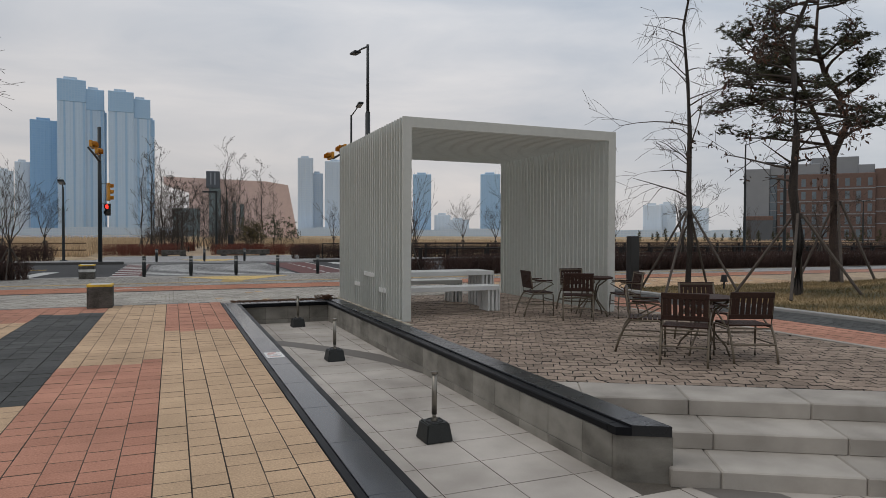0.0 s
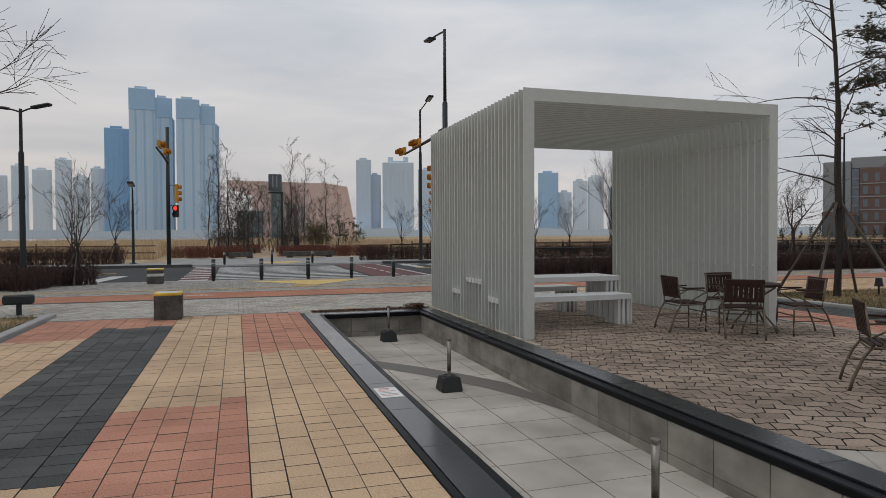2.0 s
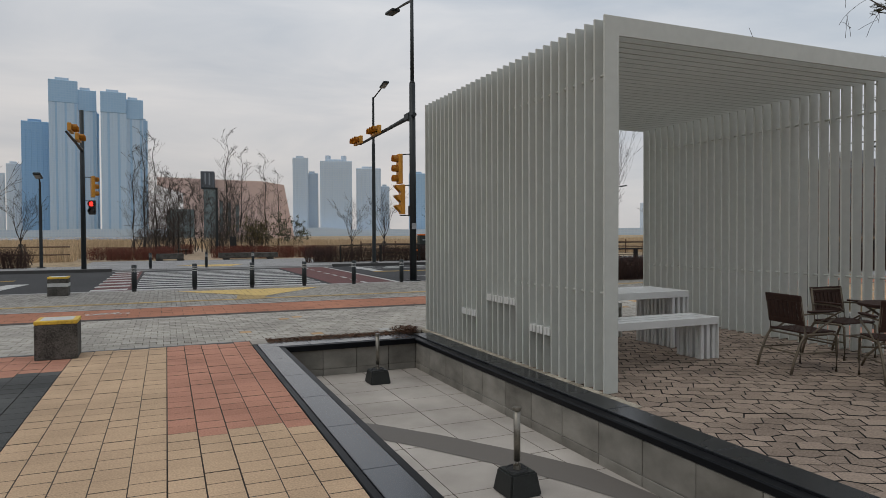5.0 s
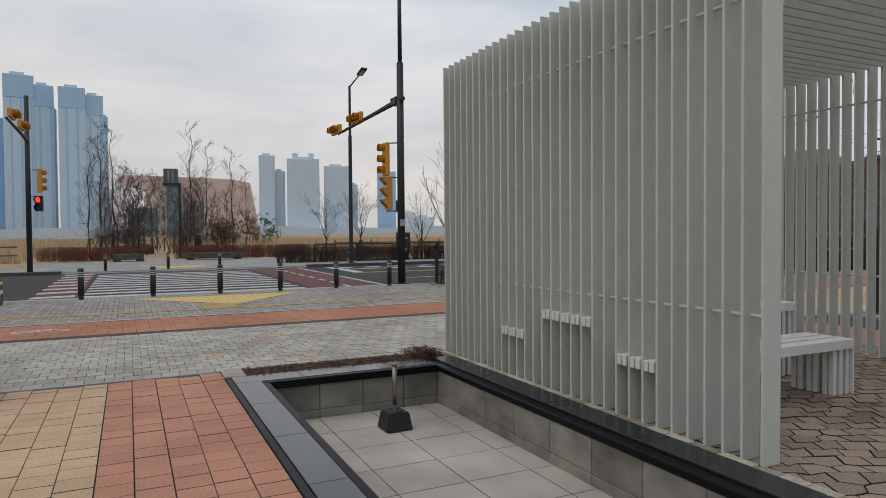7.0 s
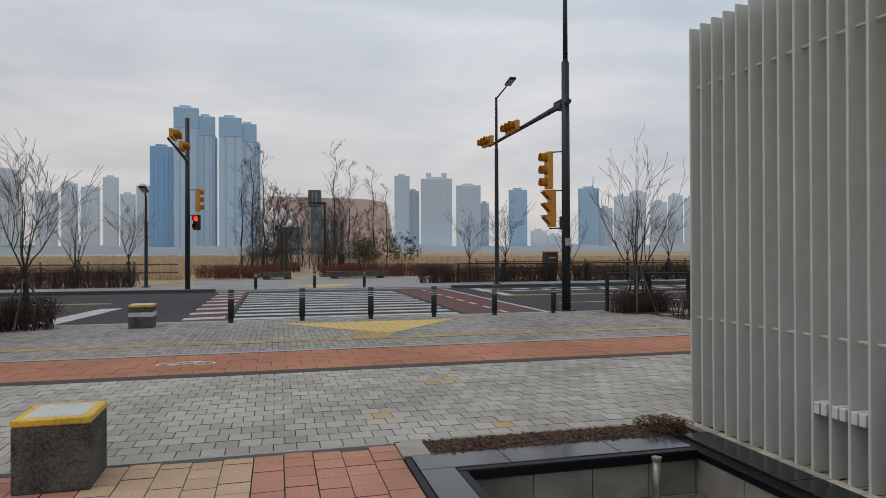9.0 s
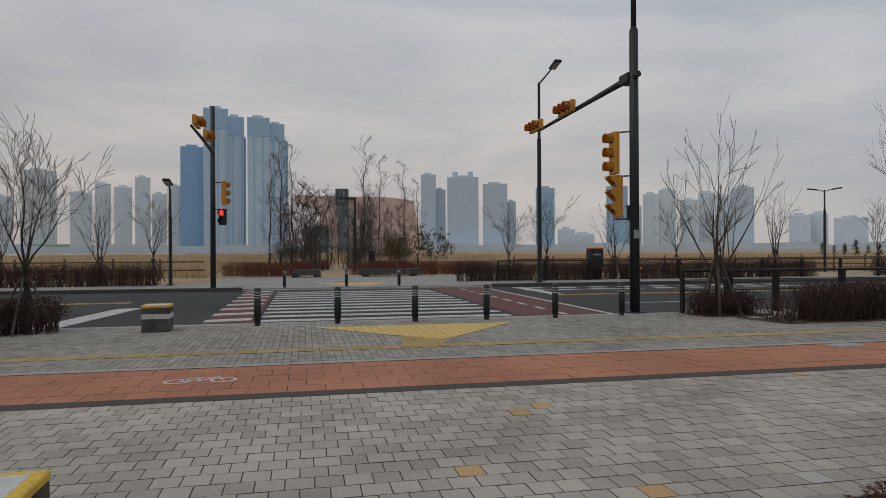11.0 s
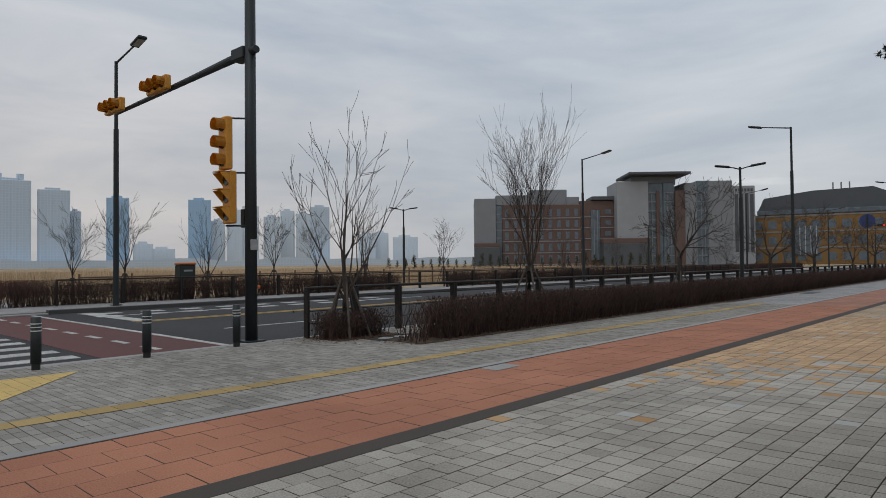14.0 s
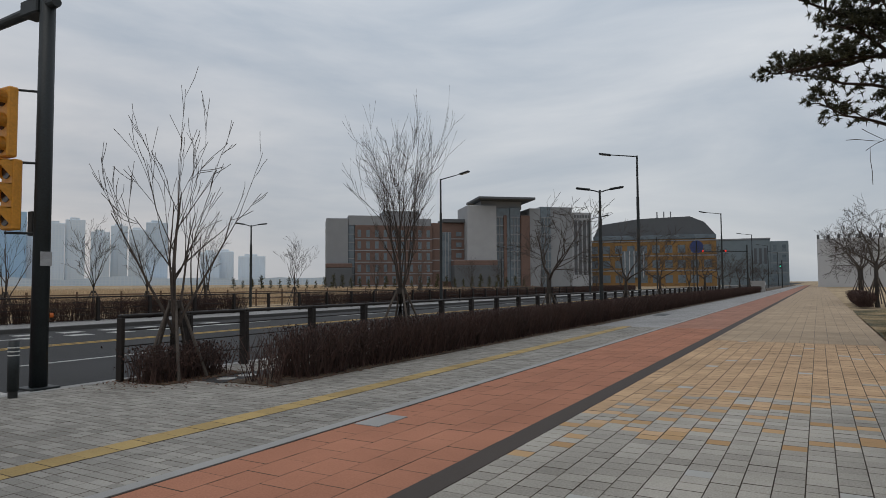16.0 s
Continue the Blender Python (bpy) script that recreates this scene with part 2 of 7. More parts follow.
ASPHALT = material("asphalt", (0.041, 0.041, 0.042), 0.92, 0.35, 75, 0.25, 0.6, spec=0.3)
ROAD_RED = material("red_road_coating", (0.105, 0.034, 0.03), 0.85, 0.2, 120, 0.5, 0.4)
ROAD_WHITE = material("worn_white_road_paint", (0.42, 0.415, 0.40), 0.8, 0.3, 40, 3, 0.2)
BIKE_WHITE = material("white_bike_paint", (0.58, 0.57, 0.55), 0.8, 0.2, 40, 3, 0.2)
ROAD_YELLOW = material("worn_yellow_road_paint", (0.42, 0.27, 0.07), 0.8, 0.22, 40, 3, 0.2)
KERB = material("kerb_granite", (0.30, 0.295, 0.285), 0.8, 0.15, 180, 1, 0.2)
DARK_ROAD_KERB = material("weathered_dark_kerb", (0.065, 0.063, 0.06), 0.8, 0.2, 120, 1, 0.2)
BLOCK = material("flamed_granite_block", (0.085, 0.079, 0.07), 0.9, 0.5, 70, 4, 0.5, spec=0.2)
YELLOW_PAINT = material("worn_yellow_paint", (0.62, 0.40, 0.04), 0.6, 0.2, 40, 4, 0.1)
WHITE_BAND = material("white_stone_band", (0.5, 0.5, 0.48), 0.7, 0.15, 60, 4, 0.1)
SOIL = material("dark_mulch", (0.05, 0.035, 0.022), 0.95, 0.5, 40, 3, 1.0, second=(0.09, 0.062, 0.04), depth=0.03)
DRY_LEAF = material("dry_leaf_litter", (0.11, 0.052, 0.028), 0.9, 0.4, 30, 3, 0.2, random_by=0.6)
LAWN = material("winter_lawn", (0.09, 0.078, 0.028), 0.95, 0.35, 50, 0.55, 1.0, second=(0.235, 0.165, 0.082), depth=0.03, fleck=0.5, cloud_by=1.4)
GRASS_BLADE = material("winter_grass_blade", (0.105, 0.092, 0.034), 0.9, 0.3, 9, 0.55, 0, random_by=0.28, second=(0.29, 0.205, 0.105), fleck=0.4, cloud_by=1.4)
FIELD = material("dry_field_ground", (0.28, 0.2, 0.112), 0.95, 0.3, 1.5, 0.05, 0.5, second=(0.37, 0.275, 0.165))
REED = material("dry_reed", (0.34, 0.24, 0.14), 0.9, 0.3, 3, 0.12, 0, random_by=0.35, second=(0.60, 0.455, 0.295))
BARK = material("grey_brown_bark", (0.036, 0.029, 0.024), 0.9, 0.4, 40, 4, 0.8, fibre=(3, 3, 0.6), depth=0.01)
TWIG = material("bare_twig", (0.05, 0.039, 0.032), 0.9, 0.3, 20, 2, 0)
PALE_TWIG = material("pale_bare_twig", (0.07, 0.054, 0.045), 0.9, 0.25, 20, 2, 0)
PROP = material("timber_prop", (0.085, 0.07, 0.058), 0.85, 0.3, 20, 4, 0.3, fibre=(6, 6, 0.8))
FENCE_WOOD = material("weathered_fence_timber", (0.13, 0.082, 0.052), 0.85, 0.3, 20, 4, 0.3, fibre=(6, 6, 0.8))
HEDGE_TWIG = material("brown_hedge_twig", (0.032, 0.0175, 0.014), 0.9, 0.35, 14, 1.2, 0, random_by=0.5, second=(0.068, 0.037, 0.029))
RED_BUSH = material("russet_bush_leaf", (0.095, 0.026, 0.018), 0.85, 0.35, 14, 1.2, 0, random_by=0.5, second=(0.16, 0.05, 0.033))
PINE_BARK = material("pine_bark", (0.05, 0.034, 0.027), 0.9, 0.4, 30, 4, 0.8, depth=0.015)
NEEDLE = material("pine_needle", (0.024, 0.026, 0.009), 0.8, 0.4, 5, 0.8, 0, random_by=0.6, second=(0.052, 0.05, 0.018))
EVERGREEN = material("evergreen_leaf", (0.06, 0.055, 0.018), 0.8, 0.4, 5, 0.8, 0, random_by=0.6, second=(0.11, 0.085, 0.03))
LARGE_LEAF = material("dark_large_leaf", (0.035, 0.04, 0.018), 0.7, 0.3, 5, 0.8, 0, random_by=0.5, second=(0.075, 0.075, 0.035))
BROWN_LEAF = material("withered_brown_leaf", (0.026, 0.016, 0.010), 0.85, 0.4, 9, 1, 0, random_by=0.7, second=(0.075, 0.036, 0.022))
WATER = material("still_water", (0.30, 0.34, 0.38), 0.25, 0.05, 0.05, 0.01, 0)
# distance haze is mixed into these skyline colours, palest for the farthest blocks
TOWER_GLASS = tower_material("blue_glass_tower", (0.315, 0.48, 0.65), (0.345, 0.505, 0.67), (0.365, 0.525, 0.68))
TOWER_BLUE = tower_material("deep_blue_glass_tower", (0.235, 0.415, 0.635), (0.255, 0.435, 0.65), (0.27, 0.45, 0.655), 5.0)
TOWER_PALE = tower_material("hazed_pale_concrete", (0.46, 0.585, 0.705), (0.49, 0.61, 0.72), (0.515, 0.63, 0.735))
TOWER_FAR = tower_material("hazed_far_tower", (0.475, 0.575, 0.68), (0.505, 0.60, 0.695), (0.555, 0.635, 0.71))
TOWER_FAINT = tower_material("hazed_faint_block", (0.60, 0.68, 0.755), (0.62, 0.695, 0.762), (0.65, 0.715, 0.77))
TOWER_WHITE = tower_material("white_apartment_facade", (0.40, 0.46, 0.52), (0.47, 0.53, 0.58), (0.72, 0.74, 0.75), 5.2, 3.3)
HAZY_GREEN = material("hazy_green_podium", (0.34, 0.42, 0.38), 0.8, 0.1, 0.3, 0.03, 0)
# terracotta washed out to carry the haze in front of the hall
TERRACOTTA = material("hazed_terracotta_cladding", (0.60, 0.435, 0.375), 0.8, 0.05, 0.5, 0.03, 0)
HALL_GLASS = material("hall_green_glass", (0.14, 0.175, 0.175), 0.3, 0.1, 0.5, 0.03, 0)
SCHOOL_BRICK = material("school_brick", (0.135, 0.088, 0.074), 0.85, 0.08, 2, 0.05, 0)
SCHOOL_GREY = material("school_grey_panel", (0.225, 0.24, 0.258), 0.75, 0.04, 0.4, 0.05, 0)
ANNEX_GREY = material("blue_grey_panel", (0.15, 0.19, 0.215), 0.7, 0.05, 0.5, 0.05, 0)
PALE_PANEL = material("school_pale_panel", (0.31, 0.325, 0.345), 0.75, 0.04, 0.4, 0.05, 0)
SCHOOL_DARK = material("school_dark_panel", (0.085, 0.094, 0.106), 0.7, 0.05, 0.5, 0.05, 0)
SCHOOL_GLASS = material("school_window", (0.115, 0.15, 0.18), 0.3, 0.15, 1, 0.1, 0)
HALL_ORANGE = material("orange_panel", (0.235, 0.135, 0.048), 0.8, 0.08, 1, 0.05, 0)
WHITE_BOARD = material("white_site_wall", (0.42, 0.43, 0.445), 0.7, 0.03, 0.5, 0.05, 0)
SIGN_WHITE = material("white_notice_plate", (0.66, 0.65, 0.63), 0.5, 0.05, 20, 6, 0)
SIGN_RED = material("faded_red_print", (0.47, 0.25, 0.22), 0.6, 0.1, 20, 6, 0)
SIGN_BLUE = material("blue_sign_face", (0.03, 0.05, 0.16), 0.5, 0.1, 20, 6, 0)
ORANGE_LID = material("orange_lid", (0.55, 0.13, 0.02), 0.5, 0.1, 20, 6, 0)
BIN_GREEN = material("dark_green_bin", (0.012, 0.02, 0.018), 0.45, 0.2, 20, 6, 0.03)


# ---- mesh helpers ----
def link_mesh(name, verts, faces, mat, parent=None, label="", smooth=False):
    me = bpy.data.meshes.new(name)
    me.from_pydata([tuple(v) for v in verts], [], faces)
    me.materials.append(mat)
    if smooth:
        me.polygons.foreach_set("use_smooth", [True] * len(me.polygons))
    ob = new(name, me)
    ob.parent = parent
    if label:
        ob["label"] = label
    return ob


def part(name, bm, mat, parent=None, label="", smooth=False):
    """Links a bmesh as one mesh object under a thing or a part."""
    me = bpy.data.meshes.new(name)
    bm.to_mesh(me)
    bm.free()
    me.materials.append(mat)
    if smooth:
        me.polygons.foreach_set("use_smooth", [True] * len(me.polygons))
    ob = new(name, me)
    ob.parent = parent
    if label:
        ob["label"] = label
    return ob


def thing(name, label, category, at=(0, 0, 0), turn=0.0, group=""):
    ob = new(name)
    ob.empty_display_size = 0.2
    ob.matrix_basis = pose(*at, 0, 0, turn)
    return tagged(ob, label, category, group)


def box(bm, x0, x1, y0, y1, z0, z1, bevel=0.0, m=None):
    made = bmesh.ops.create_cube(bm, size=1.0)["verts"]
    for v in made:
        v.co = Vector(((x0 + x1) / 2 + v.co.x * (x1 - x0), (y0 + y1) / 2 + v.co.y * (y1 - y0), (z0 + z1) / 2 + v.co.z * (z1 - z0)))
    if m is not None:
        for v in made:
            v.co = m @ v.co
    if bevel:
        edges = {e for v in made for e in v.link_edges}
        bmesh.ops.bevel(bm, geom=list(edges), offset=bevel, segments=1, affect="EDGES")
    return bm


def rod(bm, a, b, r0, r1=None, sides=10, caps=True):
    a, b = Vector(a), Vector(b)
    r1 = r0 if r1 is None else r1
    m = Matrix.Translation((a + b) / 2) @ (b - a).to_track_quat("Z", "Y").to_matrix().to_4x4()
    bmesh.ops.create_cone(bm, cap_ends=caps, segments=sides, radius1=r0, radius2=r1, depth=(b - a).length, matrix=m)
    return bm


def tube(bm, points, radii, sides=8):
    """A bent tube through points."""
    points = [Vector(p) for p in points]
    if isinstance(radii, (int, float)):
        radii = [radii] * len(points)
    rings = []
    for i, p in enumerate(points):
        d = (points[min(i + 1, len(points) - 1)] - points[max(i - 1, 0)]).normalized()
        q = d.to_track_quat("Z", "Y")
        rings.append([bm.verts.new(p + q @ Vector((radii[i] * math.cos(k * 2 * math.pi / sides), radii[i] * math.sin(k * 2 * math.pi / sides), 0))) for k in range(sides)])
    for a, b in zip(rings, rings[1:]):
        for k in range(sides):
            bm.faces.new((a[k], a[(k + 1) % sides], b[(k + 1) % sides], b[k]))
    bm.faces.new(list(reversed(rings[0])))
    bm.faces.new(rings[-1])
    return bm


def plate(bm, outline, z0, z1):
    """A flat slab over an outline."""
    low = [bm.verts.new((x, y, z0)) for x, y in outline]
    top = [bm.verts.new((x, y, z1)) for x, y in outline]
    n = len(outline)
    bm.faces.new(top)
    bm.faces.new(list(reversed(low)))
    for i in range(n):
        bm.faces.new((low[i], low[(i + 1) % n], top[(i + 1) % n], top[i]))
    bmesh.ops.recalc_face_normals(bm, faces=bm.faces[:])
    return bm


def slab(name, mat, x0, x1, y0, y1, z0, z1, label, category, bevel=0.0):
    ob = part(name, box(bmesh.new(), x0, x1, y0, y1, z0, z1, bevel), mat)
    return tagged(ob, label, category, kind="structure")


def boards(name, outline, mat, z0, z1, label, category):
    return tagged(part(name, plate(bmesh.new(), outline, z0, z1), mat), label, category, kind="structure")


def frustum(verts, faces, poly, z0, z1, inset, middle=None):
    """One paving piece on an outline: sides, worn edge and top."""
    n, base = len(poly), len(verts)
    cx = sum(p[0] for p in poly) / n
    cy = sum(p[1] for p in poly) / n
    inner = []
    for x, y in poly:
        d = math.hypot(x - cx, y - cy) or 1.0
        inner.append((x - (x - cx) / d * inset, y - (y - cy) / d * inset))
    verts += [(x, y, z0) for x, y in poly] + [(x, y, z1 - inset * 0.6) for x, y in poly] + [(x, y, z1) for x, y in inner]
    for k in range(n):
        j = (k + 1) % n
        faces.append((base + k, base + j, base + n + j, base + n + k))
        faces.append((base + n + k, base + n + j, base + 2 * n + j, base + 2 * n + k))
    faces.append(tuple(base + 2 * n + k for k in range(n)))


def soil_edges(me, mat=SOILED):
    """Gives the sides and worn edges of paving pieces their own soiled material; the tops stay clean."""
    me.materials.append(mat)
    me.polygons.foreach_set("material_index", [0 if p.normal.z > 0.97 else 1 for p in me.polygons])


def rect(x, y, w, d):
    return [(x, y), (x + w, y), (x + w, y + d), (x, y + d)]


# ---- the setting: ground, roads, pavements ----
HOLE = (1.57, 9.0, -6.0, 15.42)
bm = bmesh.new()
xs, ys = (-2500, HOLE[0], HOLE[1], 2500), (-900, HOLE[2], HOLE[3], 2600)
for i in range(3):
    for j in range(3):
        if (i, j) != (1, 1):
            bm.faces.new([bm.verts.new(p) for p in ((xs[i], ys[j], -0.13), (xs[i + 1], ys[j], -0.13), (xs[i + 1], ys[j + 1], -0.13), (xs[i], ys[j + 1], -0.13))])
bmesh.ops.remove_doubles(bm, verts=bm.verts[:], dist=0.001)
tagged(part("ground", bm, FIELD), "flat ground of dry straw-coloured field grass", "ground", kind="structure")

plaza = slab("plaza_floor", JOINT, -3.24, 1.2, -6, 16.13, -0.12, -0.026, "plaza bed of dark joint sand between beige, red and charcoal pavers", "pavement")
walkway = slab("walkway", JOINT, -45, 20, 16.17, 19.6, -0.12, -0.026, "wide walkway bed under grey and tan square pavers", "pavement")
bikeway = slab("bike_path", JOINT, -45, 24, 19.84, 21.5, -0.12, -0.026, "bicycle path bed under brick-red pavers", "pavement")
verge = slab("kerbside_pavement", JOINT, -45, 24, 21.56, 26.5, -0.12, -0.026, "kerbside pavement bed under small grey block pavers", "pavement")
FAR_TAN = brick_material("far_tan_paving", (0.36, 0.26, 0.165), (0.42, 0.31, 0.20), (0.16, 0.12, 0.085), 0.3, 0.3, 0.006)
FAR_RED = brick_material("far_red_paving", (0.29, 0.13, 0.082), (0.34, 0.158, 0.1), (0.15, 0.07, 0.05), 0.4, 0.33, 0.005)
FAR_SMALL = brick_material("far_block_paving", (0.27, 0.265, 0.26), (0.31, 0.305, 0.30), (0.13, 0.125, 0.12), 0.2, 0.1, 0.005)
slab("walkway_far", FAR_TAN, 20, 260, 15.9, 19.6, -0.12, 0.0, "tan square-paved walkway running off into the distance", "pavement")
slab("walkway_side", FAR_TAN, 11.86, 20, 15.9, 16.17, -0.12, -0.001, "tan square-paved margin beside the lawn", "pavement")
slab("bike_path_far", FAR_RED, 24, 260, 19.84, 21.5, -0.12, 0.0, "brick-red bicycle path running off into the distance", "pavement")
slab("pavement_far", FAR_SMALL, 24, 260, 21.56, 23.75, -0.12, 0.0, "grey block-paved strip beside the hedge", "pavement")
slab("dark_edging", DARK_KERB, -45, 260, 19.6, 19.84, -0.12, 0.004, "dark stone edging strip along the bicycle path", "kerb", 0.004)
slab("pale_edging", KERB, -45, 260, 21.525, 21.65, -0.12, 0.005, "pale concrete edging beside the bicycle path", "kerb", 0.003)
slab("thin_edging", DARK_KERB, -45, 260, 21.5, 21.525, -0.12, 0.003, "thin dark stone edging of the bicycle path", "kerb")
slab("hedge_bed", SOIL, 24, 260, 23.75, 26.5, -0.12, 0.01, "strip of dark soil under the roadside hedge", "soil")
slab("kerb", KERB, -45, 260, 26.5, 26.7, -0.3, 0.002, "pale granite kerb along the road", "kerb", 0.01)
slab("road", ASPHALT, -300, 700, 26.7, 39.6, -0.3, -0.10, "grey asphalt carriageway", "road")
slab("kerb_far", DARK_ROAD_KERB, -300, -2.2, 39.6, 39.85, -0.3, 0.04, "dark weathered kerb on the far side of the road", "kerb", 0.01)
slab("kerb_far_east", DARK_ROAD_KERB, 8.0, 700, 39.6, 39.85, -0.3, 0.04, "dark weathered kerb on the far side of the road", "kerb", 0.01)
slab("kerb_dropped", KERB, -2.2, 8.0, 39.6, 39.85, -0.3, -0.06, "dropped granite kerb at the crossing", "kerb", 0.01)
slab("pavement_across", FAR_SMALL, -300, 700, 39.85, 44.2, -0.3, -0.02, "pale block pavement across the road", "pavement")
slab("park_path", FAR_TAN, 1.2, 3.6, 44.2, 95, -0.3, -0.03, "pinkish paved path leading into the park", "pavement")
slab("park_forecourt", FAR_SMALL, -4, 9, 44.2, 51, -0.3, -0.025, "paved forecourt at the park entrance", "pavement")
slab("water", WATER, -900, 60, 330, 800, -0.2, -0.06, "pale still water behind the reeds", "water")

# road markings
for i in range(11):
    boards("crosswalk_bar", rect(-0.8, 27.79 + i * 1.02, 5.85, 0.43), ROAD_WHITE, -0.105, -0.092, "white painted crosswalk bar on the asphalt", "road marking")
boards("bike_crossing", rect(5.25, 27.0, 2.3, 12.4), ROAD_RED, -0.105, -0.094, "red-coated bicycle crossing on the road", "road marking")
boards("bike_crossing_west", rect(-1.95, 27.0, 1.05, 12.4), ROAD_RED, -0.105, -0.094, "red-coated strip beside the crosswalk", "road marking")
for i in range(8):
    boards("give_way_bar", [(-2.0, 28.0 + i * 1.5), (-1.0, 28.2 + i * 1.5), (-1.0, 28.7 + i * 1.5), (-2.0, 28.5 + i * 1.5)], ROAD_WHITE, -0.1, -0.088, "slanted white bar on the red strip", "road marking")
    boards("bike_dash", rect(6.32, 27.8 + i * 1.45, 0.13, 0.7), ROAD_WHITE, -0.1, -0.088, "short white dash on the bicycle crossing", "road marking")
boards("bike_line", rect(7.42, 27.0, 0.13, 12.4), ROAD_WHITE, -0.1, -0.086, "white edge line of the bicycle crossing", "road marking")
boards("stop_line", rect(8.7, 34.6, 0.45, 4.5), ROAD_WHITE, -0.105, -0.092, "white stop line across one lane", "road marking")
boards("stop_line_west", [(-5.4, 27.3), (-4.8, 27.3), (-4.2, 32.2), (-4.8, 32.2)], ROAD_WHITE, -0.105, -0.092, "white stop line across one lane", "road marking")
for i in range(30):
    boards("lane_line", rect(9.2 + i * 9, 30.5, 4.5, 0.13), ROAD_WHITE, -0.105, -0.093, "white broken lane line", "road marking")
    boards("lane_line", rect(9.2 + i * 9, 37.1, 4.5, 0.13), ROAD_WHITE, -0.105, -0.093, "white broken lane line", "road marking")
for y in (34.15, 34.45):
    boards("centre_line", rect(8.6, y, 400, 0.13), ROAD_YELLOW, -0.105, -0.093, "double yellow centre line", "road marking")
    boards("centre_line", rect(-260, y, 255, 0.13), ROAD_YELLOW, -0.105, -0.093, "double yellow centre line", "road marking")
boards("kerb_line", rect(7.8, 27.0, 3.0, 0.13), ROAD_YELLOW, -0.105, -0.093, "yellow no-stopping line along the kerb", "road marking")
for k in range(9):
    for j in range(2):
        boards("ladder_mark", rect(8.6 + k * 1.4 + j * 0.5, 36.9 + j * 1.3, 0.7, 0.5), ROAD_WHITE, -0.104, -0.091, "worn white block of the ramp marking", "road marking")

# the sunken basin with its copings, walls and steps
FLOOR = -0.44
basin = slab("basin_floor", JOINT, 1.5, 9.0, -6, 15.47, -0.62, FLOOR - 0.008, "basin bed under pale granite slabs", "floor")
slab("basin_wall_west", WALL_STONE, 1.45, 1.57, -6, 15.47, -0.62, -0.07, "grey granite wall of the sunken basin", "wall")
slab("basin_wall_north", JOINT, 1.57, 3.826, 15.42, 15.72, -0.62, -0.07, "core of the end wall of the basin", "wall")
slab("basin_wall_east", JOINT, 3.525, 3.87, 4.9, 15.42, -0.62, -0.07, "core of the long wall of the basin", "wall")
bm = plate(bmesh.new(), [(3.508, 4.93), (3.508, 4.845), (3.885, 4.63), (3.885, 4.93)], -0.62, -0.072)
tagged(part("basin_wall_end", bm, WALL_STONE), "slanted granite end of the basin wall", "wall", kind="structure")
patio_bed = boards("patio_floor", [(3.872, 6.42), (9.1, 3.5), (9.1, 16.16), (3.872, 16.16)], DARK_JOINT, -0.6, -0.026, "patio bed of dark joint sand under cut pavers", "pavement")
slab("border_line", GRANITE, 9.1, 9.22, -2, 16.17, -0.3, 0.004, "pale granite line round the patio", "kerb", 0.004)
red_border = slab("red_border", JOINT, 9.22, 10.5, -2, 16.17, -0.3, -0.026, "bed under the red paver band round the patio", "pavement")
dark_border = slab("charcoal_border", JOINT, 10.5, 11.7, -2, 16.17, -0.3, -0.026, "bed under the charcoal paver band round the patio", "pavement")
slab("lawn_kerb", KERB, 11.7, 11.86, -2, 15.9, -0.3, 0.06, "granite kerb along the lawn", "kerb", 0.015)
slab("lawn_kerb_west", KERB, -3.4, -3.24, -6, 16.9, -0.3, 0.07, "granite kerb along the lawn", "kerb", 0.015)
slab("plaza_margin", KERB, -3.24, 1.2, 16.13, 16.17, -0.3, 0.002, "thin pale edging between plaza and walkway", "kerb")


def height_of_lawn(x, y):
    rise = max(0.0, min(1.0, (x - 12.5) / 9.0)) * max(0.0, min(1.0, (15.6 - y) / 6.0))
    return 0.03 + 1.1 * rise * rise * (3 - 2 * rise) + 0.03 * noise.noise(Vector((x * 0.7, y * 0.7, 0)))


def lawn_sheet(name, x0, x1, y0, y1, step, high, label):
    verts, faces = [], []
    nx, ny = round((x1 - x0) / step), math.ceil((y1 - y0) / step)
    for j in range(ny + 1):
        for i in range(nx + 1):
            x, y = min(x1, x0 + i * step), min(y1, y0 + j * step)
            verts.append((x, y, high(x, y)))
    for j in range(ny):
        for i in range(nx):
            a = j * (nx + 1) + i
            faces.append((a, a + 1, a + nx + 2, a + nx + 1))
    return tagged(link_mesh(name, verts, faces, LAWN, smooth=True), label, "lawn", kind="structure")


lawn_sheet("lawn", 11.86, 40.06, -2.0, 15.9, 0.4, height_of_lawn, "mounded winter lawn of straw and moss-green grass")
lawn_sheet("lawn_west", -24.0, -3.4, -6.0, 16.8, 0.5, lambda x, y: 0.03 + 0.03 * noise.noise(Vector((x * 0.7, y * 0.7, 3))), "flat winter lawn of straw-coloured grass")


def grass(name, x0, x1, y0, y1, count, high, seed, label):
    rnd = random.Random(seed)
    verts, faces = [], []
    for _ in range(count):
        x, y = rnd.uniform(x0, x1), rnd.uniform(y0, y1)
        z, a, w, h = high(x, y) - 0.01, rnd.uniform(0, 6.28), rnd.uniform(0.006, 0.016), rnd.uniform(0.03, 0.09)
        dx, dy = math.cos(a) * w, math.sin(a) * w
        n = len(verts)
        verts += [(x - dx, y - dy, z), (x + dx, y + dy, z), (x + rnd.uniform(-0.05, 0.05), y + rnd.uniform(-0.05, 0.05), z + h)]
        faces.append((n, n + 1, n + 2))
    return tagged(link_mesh(name, verts, faces, GRASS_BLADE), label, "grass", kind="stuff")


